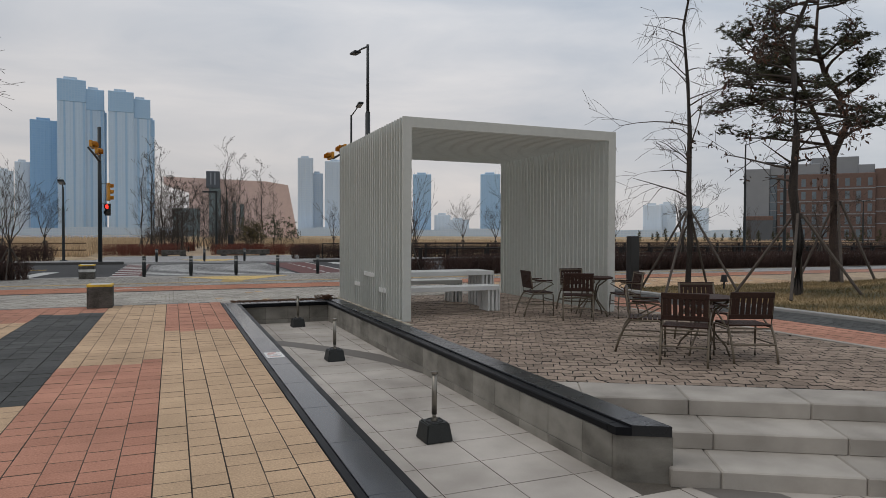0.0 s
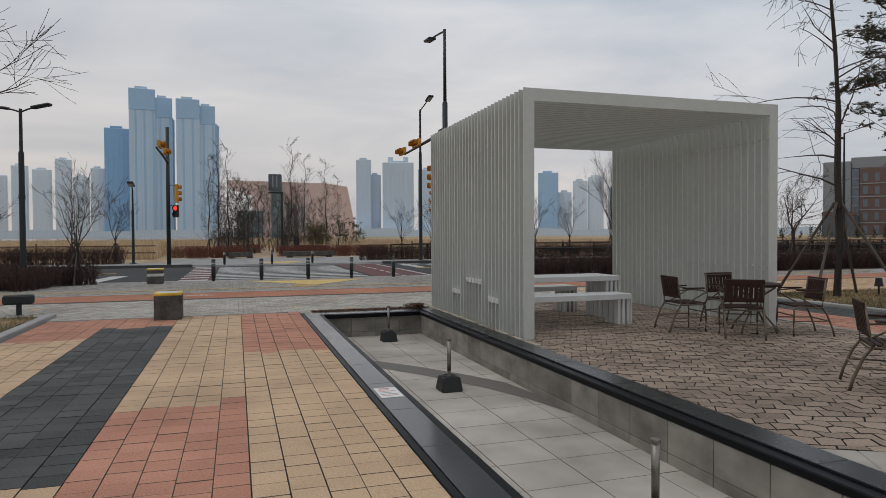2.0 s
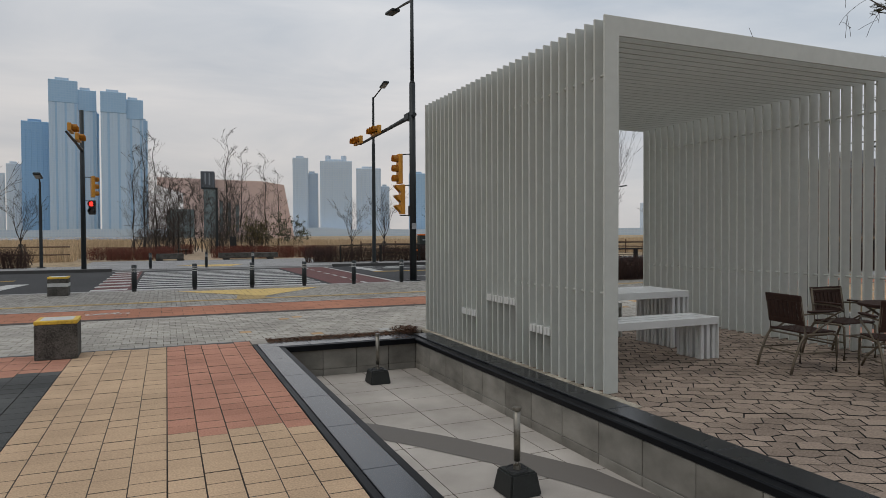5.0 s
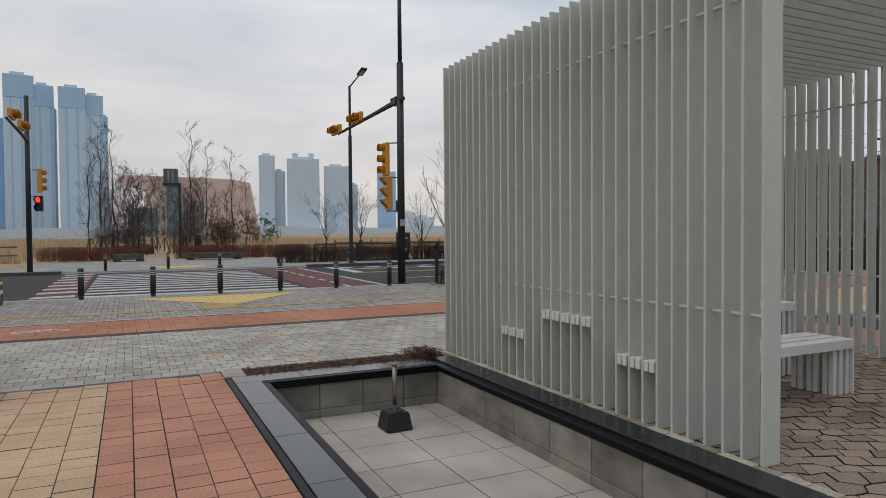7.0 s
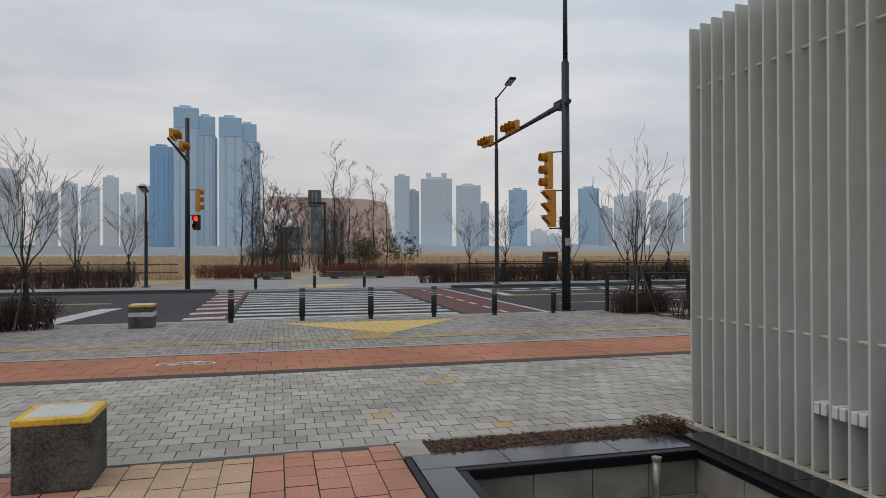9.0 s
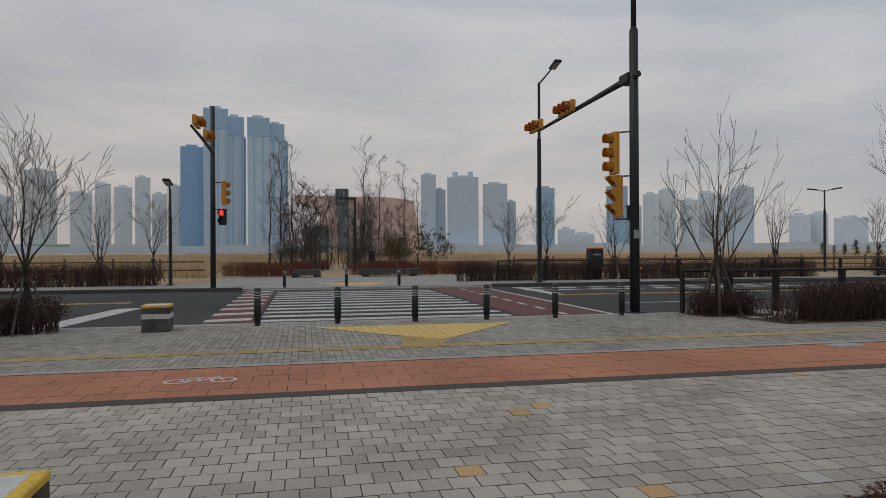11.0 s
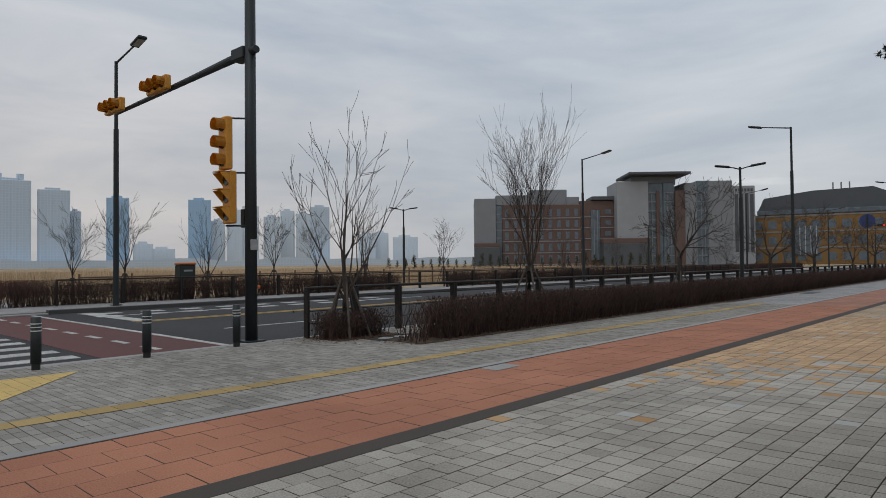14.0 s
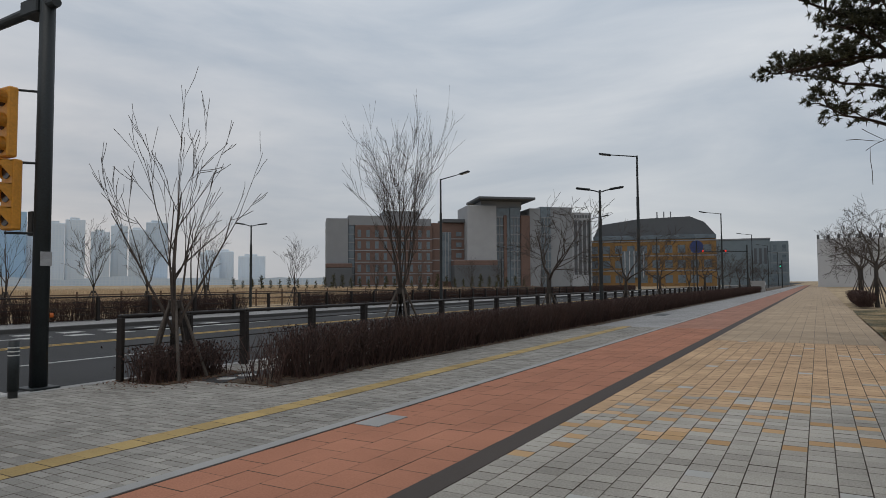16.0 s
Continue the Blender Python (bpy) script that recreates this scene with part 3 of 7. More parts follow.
grass("lawn_grass", 11.9, 24, 5, 15.85, 46000, height_of_lawn, 4, "short dry straw-coloured grass blades")
grass("lawn_grass", -9, -3.45, 8, 16.75, 14000, lambda x, y: 0.03, 5, "short dry straw-coloured grass blades")

# steps from the lower floor up to the patio, running aslant
along, out = Vector((0.869, -0.495, 0)), Vector((-0.495, -0.869, 0))
foot = Vector((3.82, 5.79, 0))


def step_stone(s0, s1, back, front, z0, z1, mat, name, parent, label=""):
    bm = box(bmesh.new(), s0, s1, back, front, z0, z1, 0.012)
    m = Matrix((( along.x, out.x, 0, foot.x), (along.y, out.y, 0, foot.y), (0, 0, 1, 0), (0, 0, 0, 1)))
    bmesh.ops.transform(bm, matrix=m, verts=bm.verts[:])
    bmesh.ops.recalc_face_normals(bm, faces=bm.faces[:])
    return part(name, bm, mat, parent, label)


steps = tagged(new("steps"), "three broad pale granite steps up to the patio", "steps", kind="structure")
for k, (back, front, shift) in enumerate(((-0.6, 0.0, 0.0), (-0.12, 0.53, 0.28), (0.4, 1.05, 0.60))):
    s = shift
    for length in ((0.98, 1.08, 1.1, 1.1, 1.1), (0.78, 1.08, 1.1, 1.1, 1.1), (0.38, 1.06, 1.1, 1.1, 1.1))[k]:
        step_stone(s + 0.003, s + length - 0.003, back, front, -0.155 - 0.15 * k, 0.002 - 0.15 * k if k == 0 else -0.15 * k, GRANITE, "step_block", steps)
        s += length
for k, s0 in enumerate((0.0, 0.28, 0.60)):
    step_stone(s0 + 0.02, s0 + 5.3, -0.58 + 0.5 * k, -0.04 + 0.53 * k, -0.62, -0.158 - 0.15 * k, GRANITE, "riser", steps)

boards("step_corner", [(3.872, 5.885), (4.11, 6.303), (3.872, 6.438)], GRANITE, -0.3, 0.0, "granite corner piece beside the coping", "steps")


# ---- things on the plaza ----
# coping stones round the basin
west = tagged(new("coping_west"), "honed dark grey granite coping with black edges along the plaza", "coping", kind="structure")
for i in range(21):
    y0 = -6.1 + i * 1.03
    y1 = min(y0 + 1.026, 15.408)
    part("coping_stone", box(bmesh.new(), 1.262, 1.515, y0, y1, -0.07, 0.014, 0.004), COPING, west)
part("black_edge", box(bmesh.new(), 1.2, 1.26, -6, 15.745, -0.07, 0.006, 0.006), BLACK_STONE, west, "black stone edge")
part("black_edge", box(bmesh.new(), 1.517, 1.585, -6, 15.33, -0.07, 0.008, 0.006), BLACK_STONE, west, "black stone edge")
north = tagged(new("coping_north"), "honed dark grey granite coping at the head of the basin", "coping", kind="structure")
for x0, x1 in ((1.262, 1.95), (1.956, 2.85), (2.856, 3.48)):
    part("coping_stone", box(bmesh.new(), x0, x1, 15.414, 15.742, -0.07, 0.014, 0.004), COPING, north)
part("black_edge", box(bmesh.new(), 1.517, 3.48, 15.333, 15.411, -0.07, 0.009, 0.008), BLACK_STONE, north, "black stone edge")
east = tagged(new("coping_east"), "black polished granite coping on the long basin wall", "coping", kind="structure")
for i in range(9):
    y0 = 4.95 + i * 1.2
    y1 = min(y0 + 1.194, 15.742)
    part("coping_stone", box(bmesh.new(), 3.60, 3.868, y0, y1, -0.07, 0.016, 0.004), EAST_COPING, east)
part("black_edge", box(bmesh.new(), 3.49, 3.598, 4.95, 15.742, -0.07, -0.004, 0.01), BLACK_STONE, east, "black bullnosed stone edge")
part("coping_stone", plate(bmesh.new(), [(3.60, 4.946), (3.60, 4.777), (3.868, 4.623), (3.868, 4.946)], -0.07, 0.016), EAST_COPING, east)
part("black_edge", plate(bmesh.new(), [(3.49, 4.948), (3.49, 4.84), (3.598, 4.778), (3.598, 4.948)], -0.07, -0.004), BLACK_STONE, east, "black bullnosed stone edge")

# notice plate let into the coping
notice = tagged(part("notice_plate", box(bmesh.new(), 1.285, 1.50, 8.74, 9.13, 0.012, 0.019, 0.002), SIGN_WHITE), "white notice plate with faded print lying on the coping", "notice")
for i in range(5):
    part("print_bar", box(bmesh.new(), 1.31, 1.31 + (0.15, 0.17, 0.12, 0.16, 0.10)[i], 8.80 + i * 0.055, 8.82 + i * 0.055, 0.019, 0.0205), SIGN_RED if i in (0, 3, 4) else LAMP_GLASS, notice)
part("print_bar", box(bmesh.new(), 1.33, 1.43, 9.06, 9.1, 0.019, 0.0205), SIGN_RED, notice, "red printed block")

# planting trough with mulch and withered leaves behind the basin head
slab("planting_bed", SOIL, 1.42, 3.74, 15.745, 16.1, -0.3, 0.012, "narrow bed of dark mulch behind the basin", "planting bed")
slab("bed_edging", GRANITE, 1.245, 3.86, 16.1, 16.165, -0.3, 0.018, "pale granite edging of the mulch bed", "kerb", 0.004)
slab("bed_edging_west", GRANITE, 1.2, 1.42, 15.748, 16.1, -0.3, 0.017, "pale granite edging of the mulch bed", "kerb", 0.004)
rnd = random.Random(11)
verts, faces = [], []
for i in range(2600):
    x = rnd.uniform(1.42, 3.74) if i < 1700 else 3.74 - abs(rnd.gauss(0, 0.16)) - 0.06
    y = rnd.uniform(15.75, 16.09)
    z = 0.012 + rnd.random() * (0.02 if x < 3.3 else 0.09)
    a, b, s = rnd.uniform(0, 6.28), rnd.uniform(-0.7, 0.7), rnd.uniform(0.008, 0.026)
    m = pose(x, y, z, math.degrees(b), math.degrees(b) * 0.7, math.degrees(a))
    n = len(verts)
    verts += [m @ Vector(p) for p in ((-s, 0, 0), (0, -s * 0.45, 0.004), (s, 0, 0), (0, s * 0.45, 0.004))]
    faces.append((n, n + 1, n + 2, n + 3))
tagged(link_mesh("leaf_litter", verts, faces, DRY_LEAF), "withered brown leaves and twigs on the mulch", "leaves", kind="stuff")


# fountain jets
def fountain(at):
    f = thing("fountain_jet", "black cast fountain base with an upright stainless steel nozzle", "fountain", at, 2, "fountain jets in the basin")
    bm = bmesh.new()
    box(bm, -0.14, 0.14, -0.14, 0.14, 0, 0.18)
    for v in bm.verts:
        if v.co.z > 0.1:
            v.co.x *= 0.79
            v.co.y *= 0.79
    bmesh.ops.bevel(bm, geom=bm.edges[:], offset=0.012, segments=2, affect="EDGES")
    part("base", bm, BLACK_PLASTIC, f)
    bm = bmesh.new()
    rim = [(0.088, 0.181), (0.082, 0.192), (0.074, 0.192), (0.068, 0.183)]
    rings = [[bm.verts.new((r * math.cos(k * math.pi / 12), r * math.sin(k * math.pi / 12), z)) for k in range(24)] for r, z in rim]
    for a, b in zip(rings, rings[1:]):
        for k in range(24):
            bm.faces.new((a[k], a[(k + 1) % 24], b[(k + 1) % 24], b[k]))
    bm.faces.new(rings[-1])
    bmesh.ops.recalc_face_normals(bm, faces=bm.faces[:])
    part("socket", bm, SIGNAL_BLACK, f, "black round socket")
    part("collar", rod(bmesh.new(), (0, 0, 0.184), (0, 0, 0.215), 0.032, 0.028, 16), STEEL, f)
    bm = bmesh.new()
    rod(bm, (0, 0, 0.21), (0, 0, 0.245), 0.018, 0.018, 14)
    rod(bm, (0, 0, 0.245), (0, 0, 0.635), 0.026, 0.026, 18)
    part("pipe", bm, STEEL, f, "stainless steel pipe", True)
    part("nozzle", rod(bmesh.new(), (0, 0, 0.635), (0, 0, 0.655), 0.034, 0.034, 20), STEEL, f, "flat steel nozzle head")
    return f


for at in ((2.69, 14.67, FLOOR), (2.56, 10.66, FLOOR), (2.54, 6.38, FLOOR)):
    fountain(at)

# the slatted pavilion
PX0, PX1, PY0, PY1, PH = 3.94, 8.46, 11.43, 16.12, 3.605
pavilion = thing("pavilion", "white slatted steel pavilion of many portal frames", "pavilion")
SLATS, SD = 31, 0.165
pitch = (PY1 - PY0 - 0.05) / (SLATS - 1)
for i in range(SLATS):
    y = PY0 + i * pitch
    bm = bmesh.new()
    th = 0.023
    inner_top = PH - 0.18
    for outline in ([(PX0, 0.0), (PX0 + SD, 0.0), (PX0 + SD, inner_top), (PX1 - SD, inner_top), (PX1 - SD, 0.0), (PX1, 0.0), (PX1, PH), (PX0, PH)],):
        a = [bm.verts.new((x, y, z)) for x, z in outline]
        b = [bm.verts.new((x, y + th, z)) for x, z in outline]
        bm.faces.new(a)
        bm.faces.new(list(reversed(b)))
        for k in range(8):
            bm.faces.new((b[k], b[(k + 1) % 8], a[(k + 1) % 8], a[k]))
    bmesh.ops.bevel(bm, geom=[e for e in bm.edges], offset=0.004, segments=1, affect="EDGES")
    bmesh.ops.recalc_face_normals(bm, faces=bm.faces[:])
    part("portal_frame", bm, WHITE_PAINT, pavilion)
for x in (PX0 + 0.075, PX1 - 0.075):
    for z in (0.96, 3.06):
        part("tie_rod", rod(bmesh.new(), (x, PY0 + 0.03, z), (x, PY1 - 0.02, z), 0.014, sides=8), WHITE_PAINT, pavilion)
part("tie_rod", rod(bmesh.new(), ((PX0 + PX1) / 2, PY0 + 0.03, PH - 0.09), ((PX0 + PX1) / 2, PY1 - 0.02, PH - 0.09), 0.011, sides=8), WHITE_PAINT, pavilion)


def slatted_seat(name, label, category, y_mid, count, top, x_end):
    """Pairs of slats that run out between the posts, on slatted end legs."""
    t = thing(name, label, category, group="slatted seats in the pavilion")
    first = round((y_mid - PY0) / pitch - count / 2)
    gap = pitch - 0.03
    for k in range(count):
        y0 = PY0 + (first + k) * pitch + 0.03
        for half in range(2):
            a, b = y0 + 0.008 + half * gap * 0.5, y0 + (half + 1) * gap * 0.5 - 0.006
            part("slat", box(bmesh.new(), PX0 - 0.004, x_end, a, b, top - 0.085, top, 0.004), BENCH_PAINT, t)
            for x in (x_end - 0.24, x_end - 0.15, x_end - 0.06):
                part("leg", box(bmesh.new(), x, x + 0.05, a, b, 0.0, top - 0.085, 0.003), BENCH_PAINT, t)
            part("leg", box(bmesh.new(), PX0 + 0.20, PX0 + 0.25, a, b, 0.0, top - 0.085, 0.003), BENCH_PAINT, t)
    ya, yb = PY0 + first * pitch + 0.03, PY0 + (first + count) * pitch
    part("side_rail", box(bmesh.new(), PX0 + SD + 0.02, x_end, ya - 0.02, ya + 0.006, top - 0.087, top + 0.002, 0.003), BENCH_PAINT, t)
    part("side_rail", box(bmesh.new(), PX0 + SD + 0.02, x_end, yb - 0.006, yb + 0.02, top - 0.087, top + 0.002, 0.003), BENCH_PAINT, t)
    part("end_panel", box(bmesh.new(), x_end, x_end + 0.018, ya - 0.02, yb + 0.02, 0.0, top + 0.002, 0.003), BENCH_PAINT, t)
    return t


slatted_seat("picnic_table", "long white slatted picnic table inside the pavilion", "table", 13.56, 5, 0.765, 6.58)
slatted_seat("picnic_bench", "long white slatted bench beside the picnic table", "bench", 12.64, 3, 0.51, 6.33)
slatted_seat("picnic_bench", "long white slatted bench behind the picnic table", "bench", 14.47, 3, 0.51, 6.33)


# cafe furniture
def chair():
    c = thing("patio_chair", "dark timber patio armchair with a bronze tubular frame", "chair", group="chairs round the patio tables")
    for s in (-1, 1):
        x = s * 0.265
        part("rear_leg", tube(bmesh.new(), [(x, -0.36, 0.0), (x, -0.33, 0.12), (x, -0.25, 0.32), (x, -0.18, 0.42), (x * 0.98, -0.20, 0.55), (x * 0.96, -0.245, 0.84)], 0.015, 8), BRONZE, c, "", True)
        part("front_leg", tube(bmesh.new(), [(x, 0.22, 0.0), (x, 0.225, 0.2), (x, 0.215, 0.40), (x, 0.17, 0.425), (x, -0.18, 0.42)], 0.014, 8), BRONZE, c, "", True)
        arm = part("armrest_tube", tube(bmesh.new(), [(x, -0.20, 0.645), (x * 1.04, 0.02, 0.655), (x * 1.04, 0.17, 0.64), (x * 1.04, 0.215, 0.60), (x * 1.03, 0.17, 0.585), (x, 0.02, 0.50), (x, -0.10, 0.43)], 0.011, 8), BRONZE, c, "", True)
        part("arm_pad", box(bmesh.new(), x * 1.04 - 0.026, x * 1.04 + 0.026, -0.16, 0.19, 0.665, 0.685, 0.008), WOOD, arm, "dark timber arm pad")
        part("side_stretcher", rod(bmesh.new(), (x, -0.30, 0.22), (x, 0.222, 0.22), 0.009), BRONZE, c)
    for y, z in ((-0.30, 0.22), (0.22, 0.30), (-0.185, 0.40), (-0.24, 0.82)):
        part("stretcher", rod(bmesh.new(), (-0.265, y, z), (0.265, y, z), 0.010), BRONZE, c)
    lean = Matrix.Translation((0, -0.2, 0.52)) @ Matrix.Rotation(radians(9), 4, "X")
    back = part("backrest", box(bmesh.new(), -0.27, 0.27, -0.010, 0.010, 0.0, 0.06, 0.004, lean), WOOD, c, "dark timber backrest with upright slots")
    part("top_rail", box(bmesh.new(), -0.27, 0.27, -0.012, 0.012, 0.26, 0.335, 0.006, lean), WOOD, back)
    for k in range(8):
        xx = -0.27 + k * 0.0672
        part("back_slat", box(bmesh.new(), xx + 0.002, xx + 0.0672 - (0.0 if k in (0, 7) else 0.016), -0.009, 0.009, 0.058, 0.262, 0.002, lean), WOOD, back)
    for k in range(7):
        y = -0.2 + k * 0.062
        part("seat_slat", box(bmesh.new(), -0.26, 0.26, y, y + 0.05, 0.432, 0.452, 0.005), WOOD, c)
    return c


def round_table(at):
    t = thing("patio_table", "round dark timber patio table on bent bronze legs", "table", at, 20, "patio tables")
    bm = rod(bmesh.new(), (0, 0, 0.715), (0, 0, 0.745), 0.40, 0.40, 40)
    bmesh.ops.bevel(bm, geom=[e for e in bm.edges if len(e.link_faces) == 2 and e.calc_face_angle() > 1], offset=0.006, segments=2, affect="EDGES")
    part("tabletop", bm, WOOD, t)
    part("rim", rod(bmesh.new(), (0, 0, 0.695), (0, 0, 0.714), 0.31, 0.31, 28), BRONZE, t)
    for k in range(4):
        a = k * math.pi / 2
        p = [(0.36, 0.0), (0.31, 0.12), (0.14, 0.30), (0.10, 0.42), (0.16, 0.58), (0.33, 0.70)]
        part("leg", tube(bmesh.new(), [(r * math.cos(a), r * math.sin(a), z) for r, z in p], 0.014, 8), BRONZE, t, "", True)
    part("hub", rod(bmesh.new(), (0, 0, 0.33), (0, 0, 0.40), 0.1, 0.1, 16), BRONZE, t)
    return t


round_table((6.62, 7.15, 0))
round_table((7.62, 11.03, 0))
first_chair = chair()
seats = [(5.99, 6.77, -47), (6.79, 6.66, -22), (6.06, 7.62, -130), (7.25, 7.80, 160), (6.74, 11.55, -100), (7.10, 10.72, -32), (7.84, 11.84, 178), (8.1, 10.62, 70)]
for i, (x, y, turn) in enumerate(seats):
    if i == 0:
        first_chair.matrix_basis = pose(x, y, 0, 0, 0, turn)
    else:
        copy_thing(first_chair, pose(x, y, 0, 0, 0, turn))

# black information pillar
pillar = thing("information_pillar", "slim black information pillar at the end of the pavilion", "pillar", (12.35, 15.75, 0), 20)
part("body", box(bmesh.new(), -0.22, 0.22, -0.08, 0.08, 0.05, 1.52, 0.01), SIGNAL_BLACK, pillar)
part("plinth", box(bmesh.new(), -0.25, 0.25, -0.11, 0.11, 0.0, 0.05, 0.006), DARK_METAL, pillar)


# granite seat blocks
def seat_block(at, size, band, label):
    b = thing("granite_block", label, "stone block", at, 1, "granite blocks")
    h = size / 2
    part("block", box(bmesh.new(), -h, h, -h, h, 0, 0.44, 0.008), BLOCK, b)
    top = part("painted_cap", box(bmesh.new(), -h - 0.003, h + 0.003, -h - 0.003, h + 0.003, 0.44, 0.488, 0.008), YELLOW_PAINT, b, "worn yellow painted edge")
    part("cap_face", box(bmesh.new(), -h + 0.055, h - 0.055, -h + 0.055, h - 0.055, 0.486, 0.4905, 0.002), WHITE_BAND, top, "bare pale top face")
    if band:
        part("white_band", box(bmesh.new(), -h - 0.002, h + 0.002, -h - 0.002, h + 0.002, 0.24, 0.33), WHITE_BAND, b, "pale painted band")
    return b


seat_block((-1.17, 15.86, 0), 0.47, False, "speckled granite block with a yellow painted top edge")
seat_block((-2.47, 25.8, 0), 0.47, True, "speckled granite block with a yellow edge and a pale band")


# bollards
def bollard(at, h=0.74):
    b = thing("bollard", "dark cylindrical steel bollard with three pale bands", "bollard", at, 0, "bollards at the crossing")
    part("post", rod(bmesh.new(), (0, 0, 0.09), (0, 0, h - 0.02), 0.068, 0.068, 20), DARK_METAL, b, "", True)
    part("foot", rod(bmesh.new(), (0, 0, 0.0), (0, 0, 0.09), 0.056, 0.056, 18), SIGNAL_BLACK, b)
    part("cap", rod(bmesh.new(), (0, 0, h - 0.02), (0, 0, h), 0.068, 0.055, 20), SIGNAL_BLACK, b)
    for k in range(3):
        part("reflective_band", rod(bmesh.new(), (0, 0, h - 0.10 - k * 0.05), (0, 0, h - 0.085 - k * 0.05), 0.0705, 0.0705, 20), WHITE_BAND, b, "pale reflective band")
    return b


first = bollard((-0.72, 26.22, 0))
for x in (0.84, 2.42, 3.95, 5.49):
    copy_thing(first, pose(x, 26.22, 0))
copy_thing(first, pose(7.1, 26.32, 0))
for x in (-0.6, 1.9, 4.1):
    copy_thing(first, pose(x, 40.3, -0.02))


# ---- street lamps and signals ----
def street_lamp(at, arm_y, h=9.3, label="tall dark street lamp with one arm over the road", reach=1.7, stout=1.0):
    s = thing("street_lamp", label, "street lamp", at, 0, "street lamps along the road")
    bm = bmesh.new()
    rod(bm, (0, 0, 0), (0, 0, h * 0.72), 0.105 * stout, 0.09 * stout, 14)
    rod(bm, (0, 0, h * 0.72), (0, 0, h), 0.07 * stout, 0.06 * stout, 12)
    part("pole", bm, DARK_METAL, s)
    part("base_plate", box(bmesh.new(), -0.17, 0.17, -0.17, 0.17, 0, 0.03, 0.005), DARK_METAL, s)
    tip = (0, arm_y * reach, h + 0.22)
    part("arm", tube(bmesh.new(), [(0, 0, h - 0.06), (0, arm_y * reach * 0.4, h + 0.05), tip], [0.04, 0.035, 0.03], 8), DARK_METAL, s)
    head = part("lamp_head", box(bmesh.new(), -0.16, 0.16, -0.38, 0.38, -0.06, 0.05, 0.03, Matrix.Translation((0, arm_y * (reach + 0.3), h + 0.28)) @ Matrix.Rotation(radians(12 * arm_y), 4, "X")), DARK_METAL, s)
    part("lens", box(bmesh.new(), -0.12, 0.12, -0.28, 0.28, -0.072, -0.058, 0.004, Matrix.Translation((0, arm_y * (reach + 0.3), h + 0.28)) @ Matrix.Rotation(radians(12 * arm_y), 4, "X")), LAMP_GLASS, head, "pale lamp glass")
    return s


def park_lamp(at, turn, h=5.3):
    s = thing("park_lamp", "dark pedestrian lamp post with two short arms", "street lamp", at, turn, "pedestrian lamps")
    bm = bmesh.new()
    rod(bm, (0, 0, 0), (0, 0, h * 0.76), 0.085, 0.075, 14)
    rod(bm, (0, 0, h * 0.76), (0, 0, h), 0.05, 0.045, 12)
    part("pole", bm, DARK_METAL, s)
    part("collar", rod(bmesh.new(), (0, 0, h * 0.5), (0, 0, h * 0.52), 0.09, 0.09, 14), DARK_METAL, s)
    for k in (-1, 1):
        part("arm", tube(bmesh.new(), [(0, 0, h - 0.1), (k * 0.25, 0, h - 0.02), (k * 0.5, 0, h + 0.03)], 0.025, 8), DARK_METAL, s)
        part("lamp_head", box(bmesh.new(), -0.3, 0.3, -0.11, 0.11, -0.04, 0.04, 0.03, Matrix.Translation((k * 0.68, 0, h + 0.06)) @ Matrix.Rotation(radians(-8 * k), 4, "Y")), DARK_METAL, s)
    return s


for x in (43.6, 84, 124, 164, 204):
    street_lamp((x, 26.85, 0), 1, 9.3)
for x in (10.7, 44.0, 80, 118, 156):
    street_lamp((x, 41.2, 0), -1, 9.1)
street_lamp((-5.5, 43.2, 0), -1, 4.15, "slim dark lamp post across the road", 0.25, 0.75)
park_lamp((-6.0, 25.1, 0), -25)
park_lamp((29.4, 25.1, 0), 110, 5.3)
park_lamp((32.5, 48.5, 0), -40, 5.2)
park_lamp((66, 46.5, 0), 0, 5.2)


def visor(bm, m, r=0.13, length=0.18):
    """A lamp hood: a short tunnel cut away underneath."""
    n = 14
    rings = []
    for x, rr in ((0.0, r), (1.0, r * 0.97)):
        ring = []
        for k in range(n + 1):
            a = radians(-40 + 260 * k / n)
            reach = length * x * (1.0 if 0 < k < n else 0.9)
            ring.append((m @ Vector((-reach, rr * math.cos(a), rr * math.sin(a)))))
        rings.append([bm.verts.new(p) for p in ring])
    for k in range(n):
        bm.faces.new((rings[0][k], rings[0][k + 1], rings[1][k + 1], rings[1][k]))
    bmesh.ops.solidify(bm, geom=bm.faces[:], thickness=0.012)
    return bm


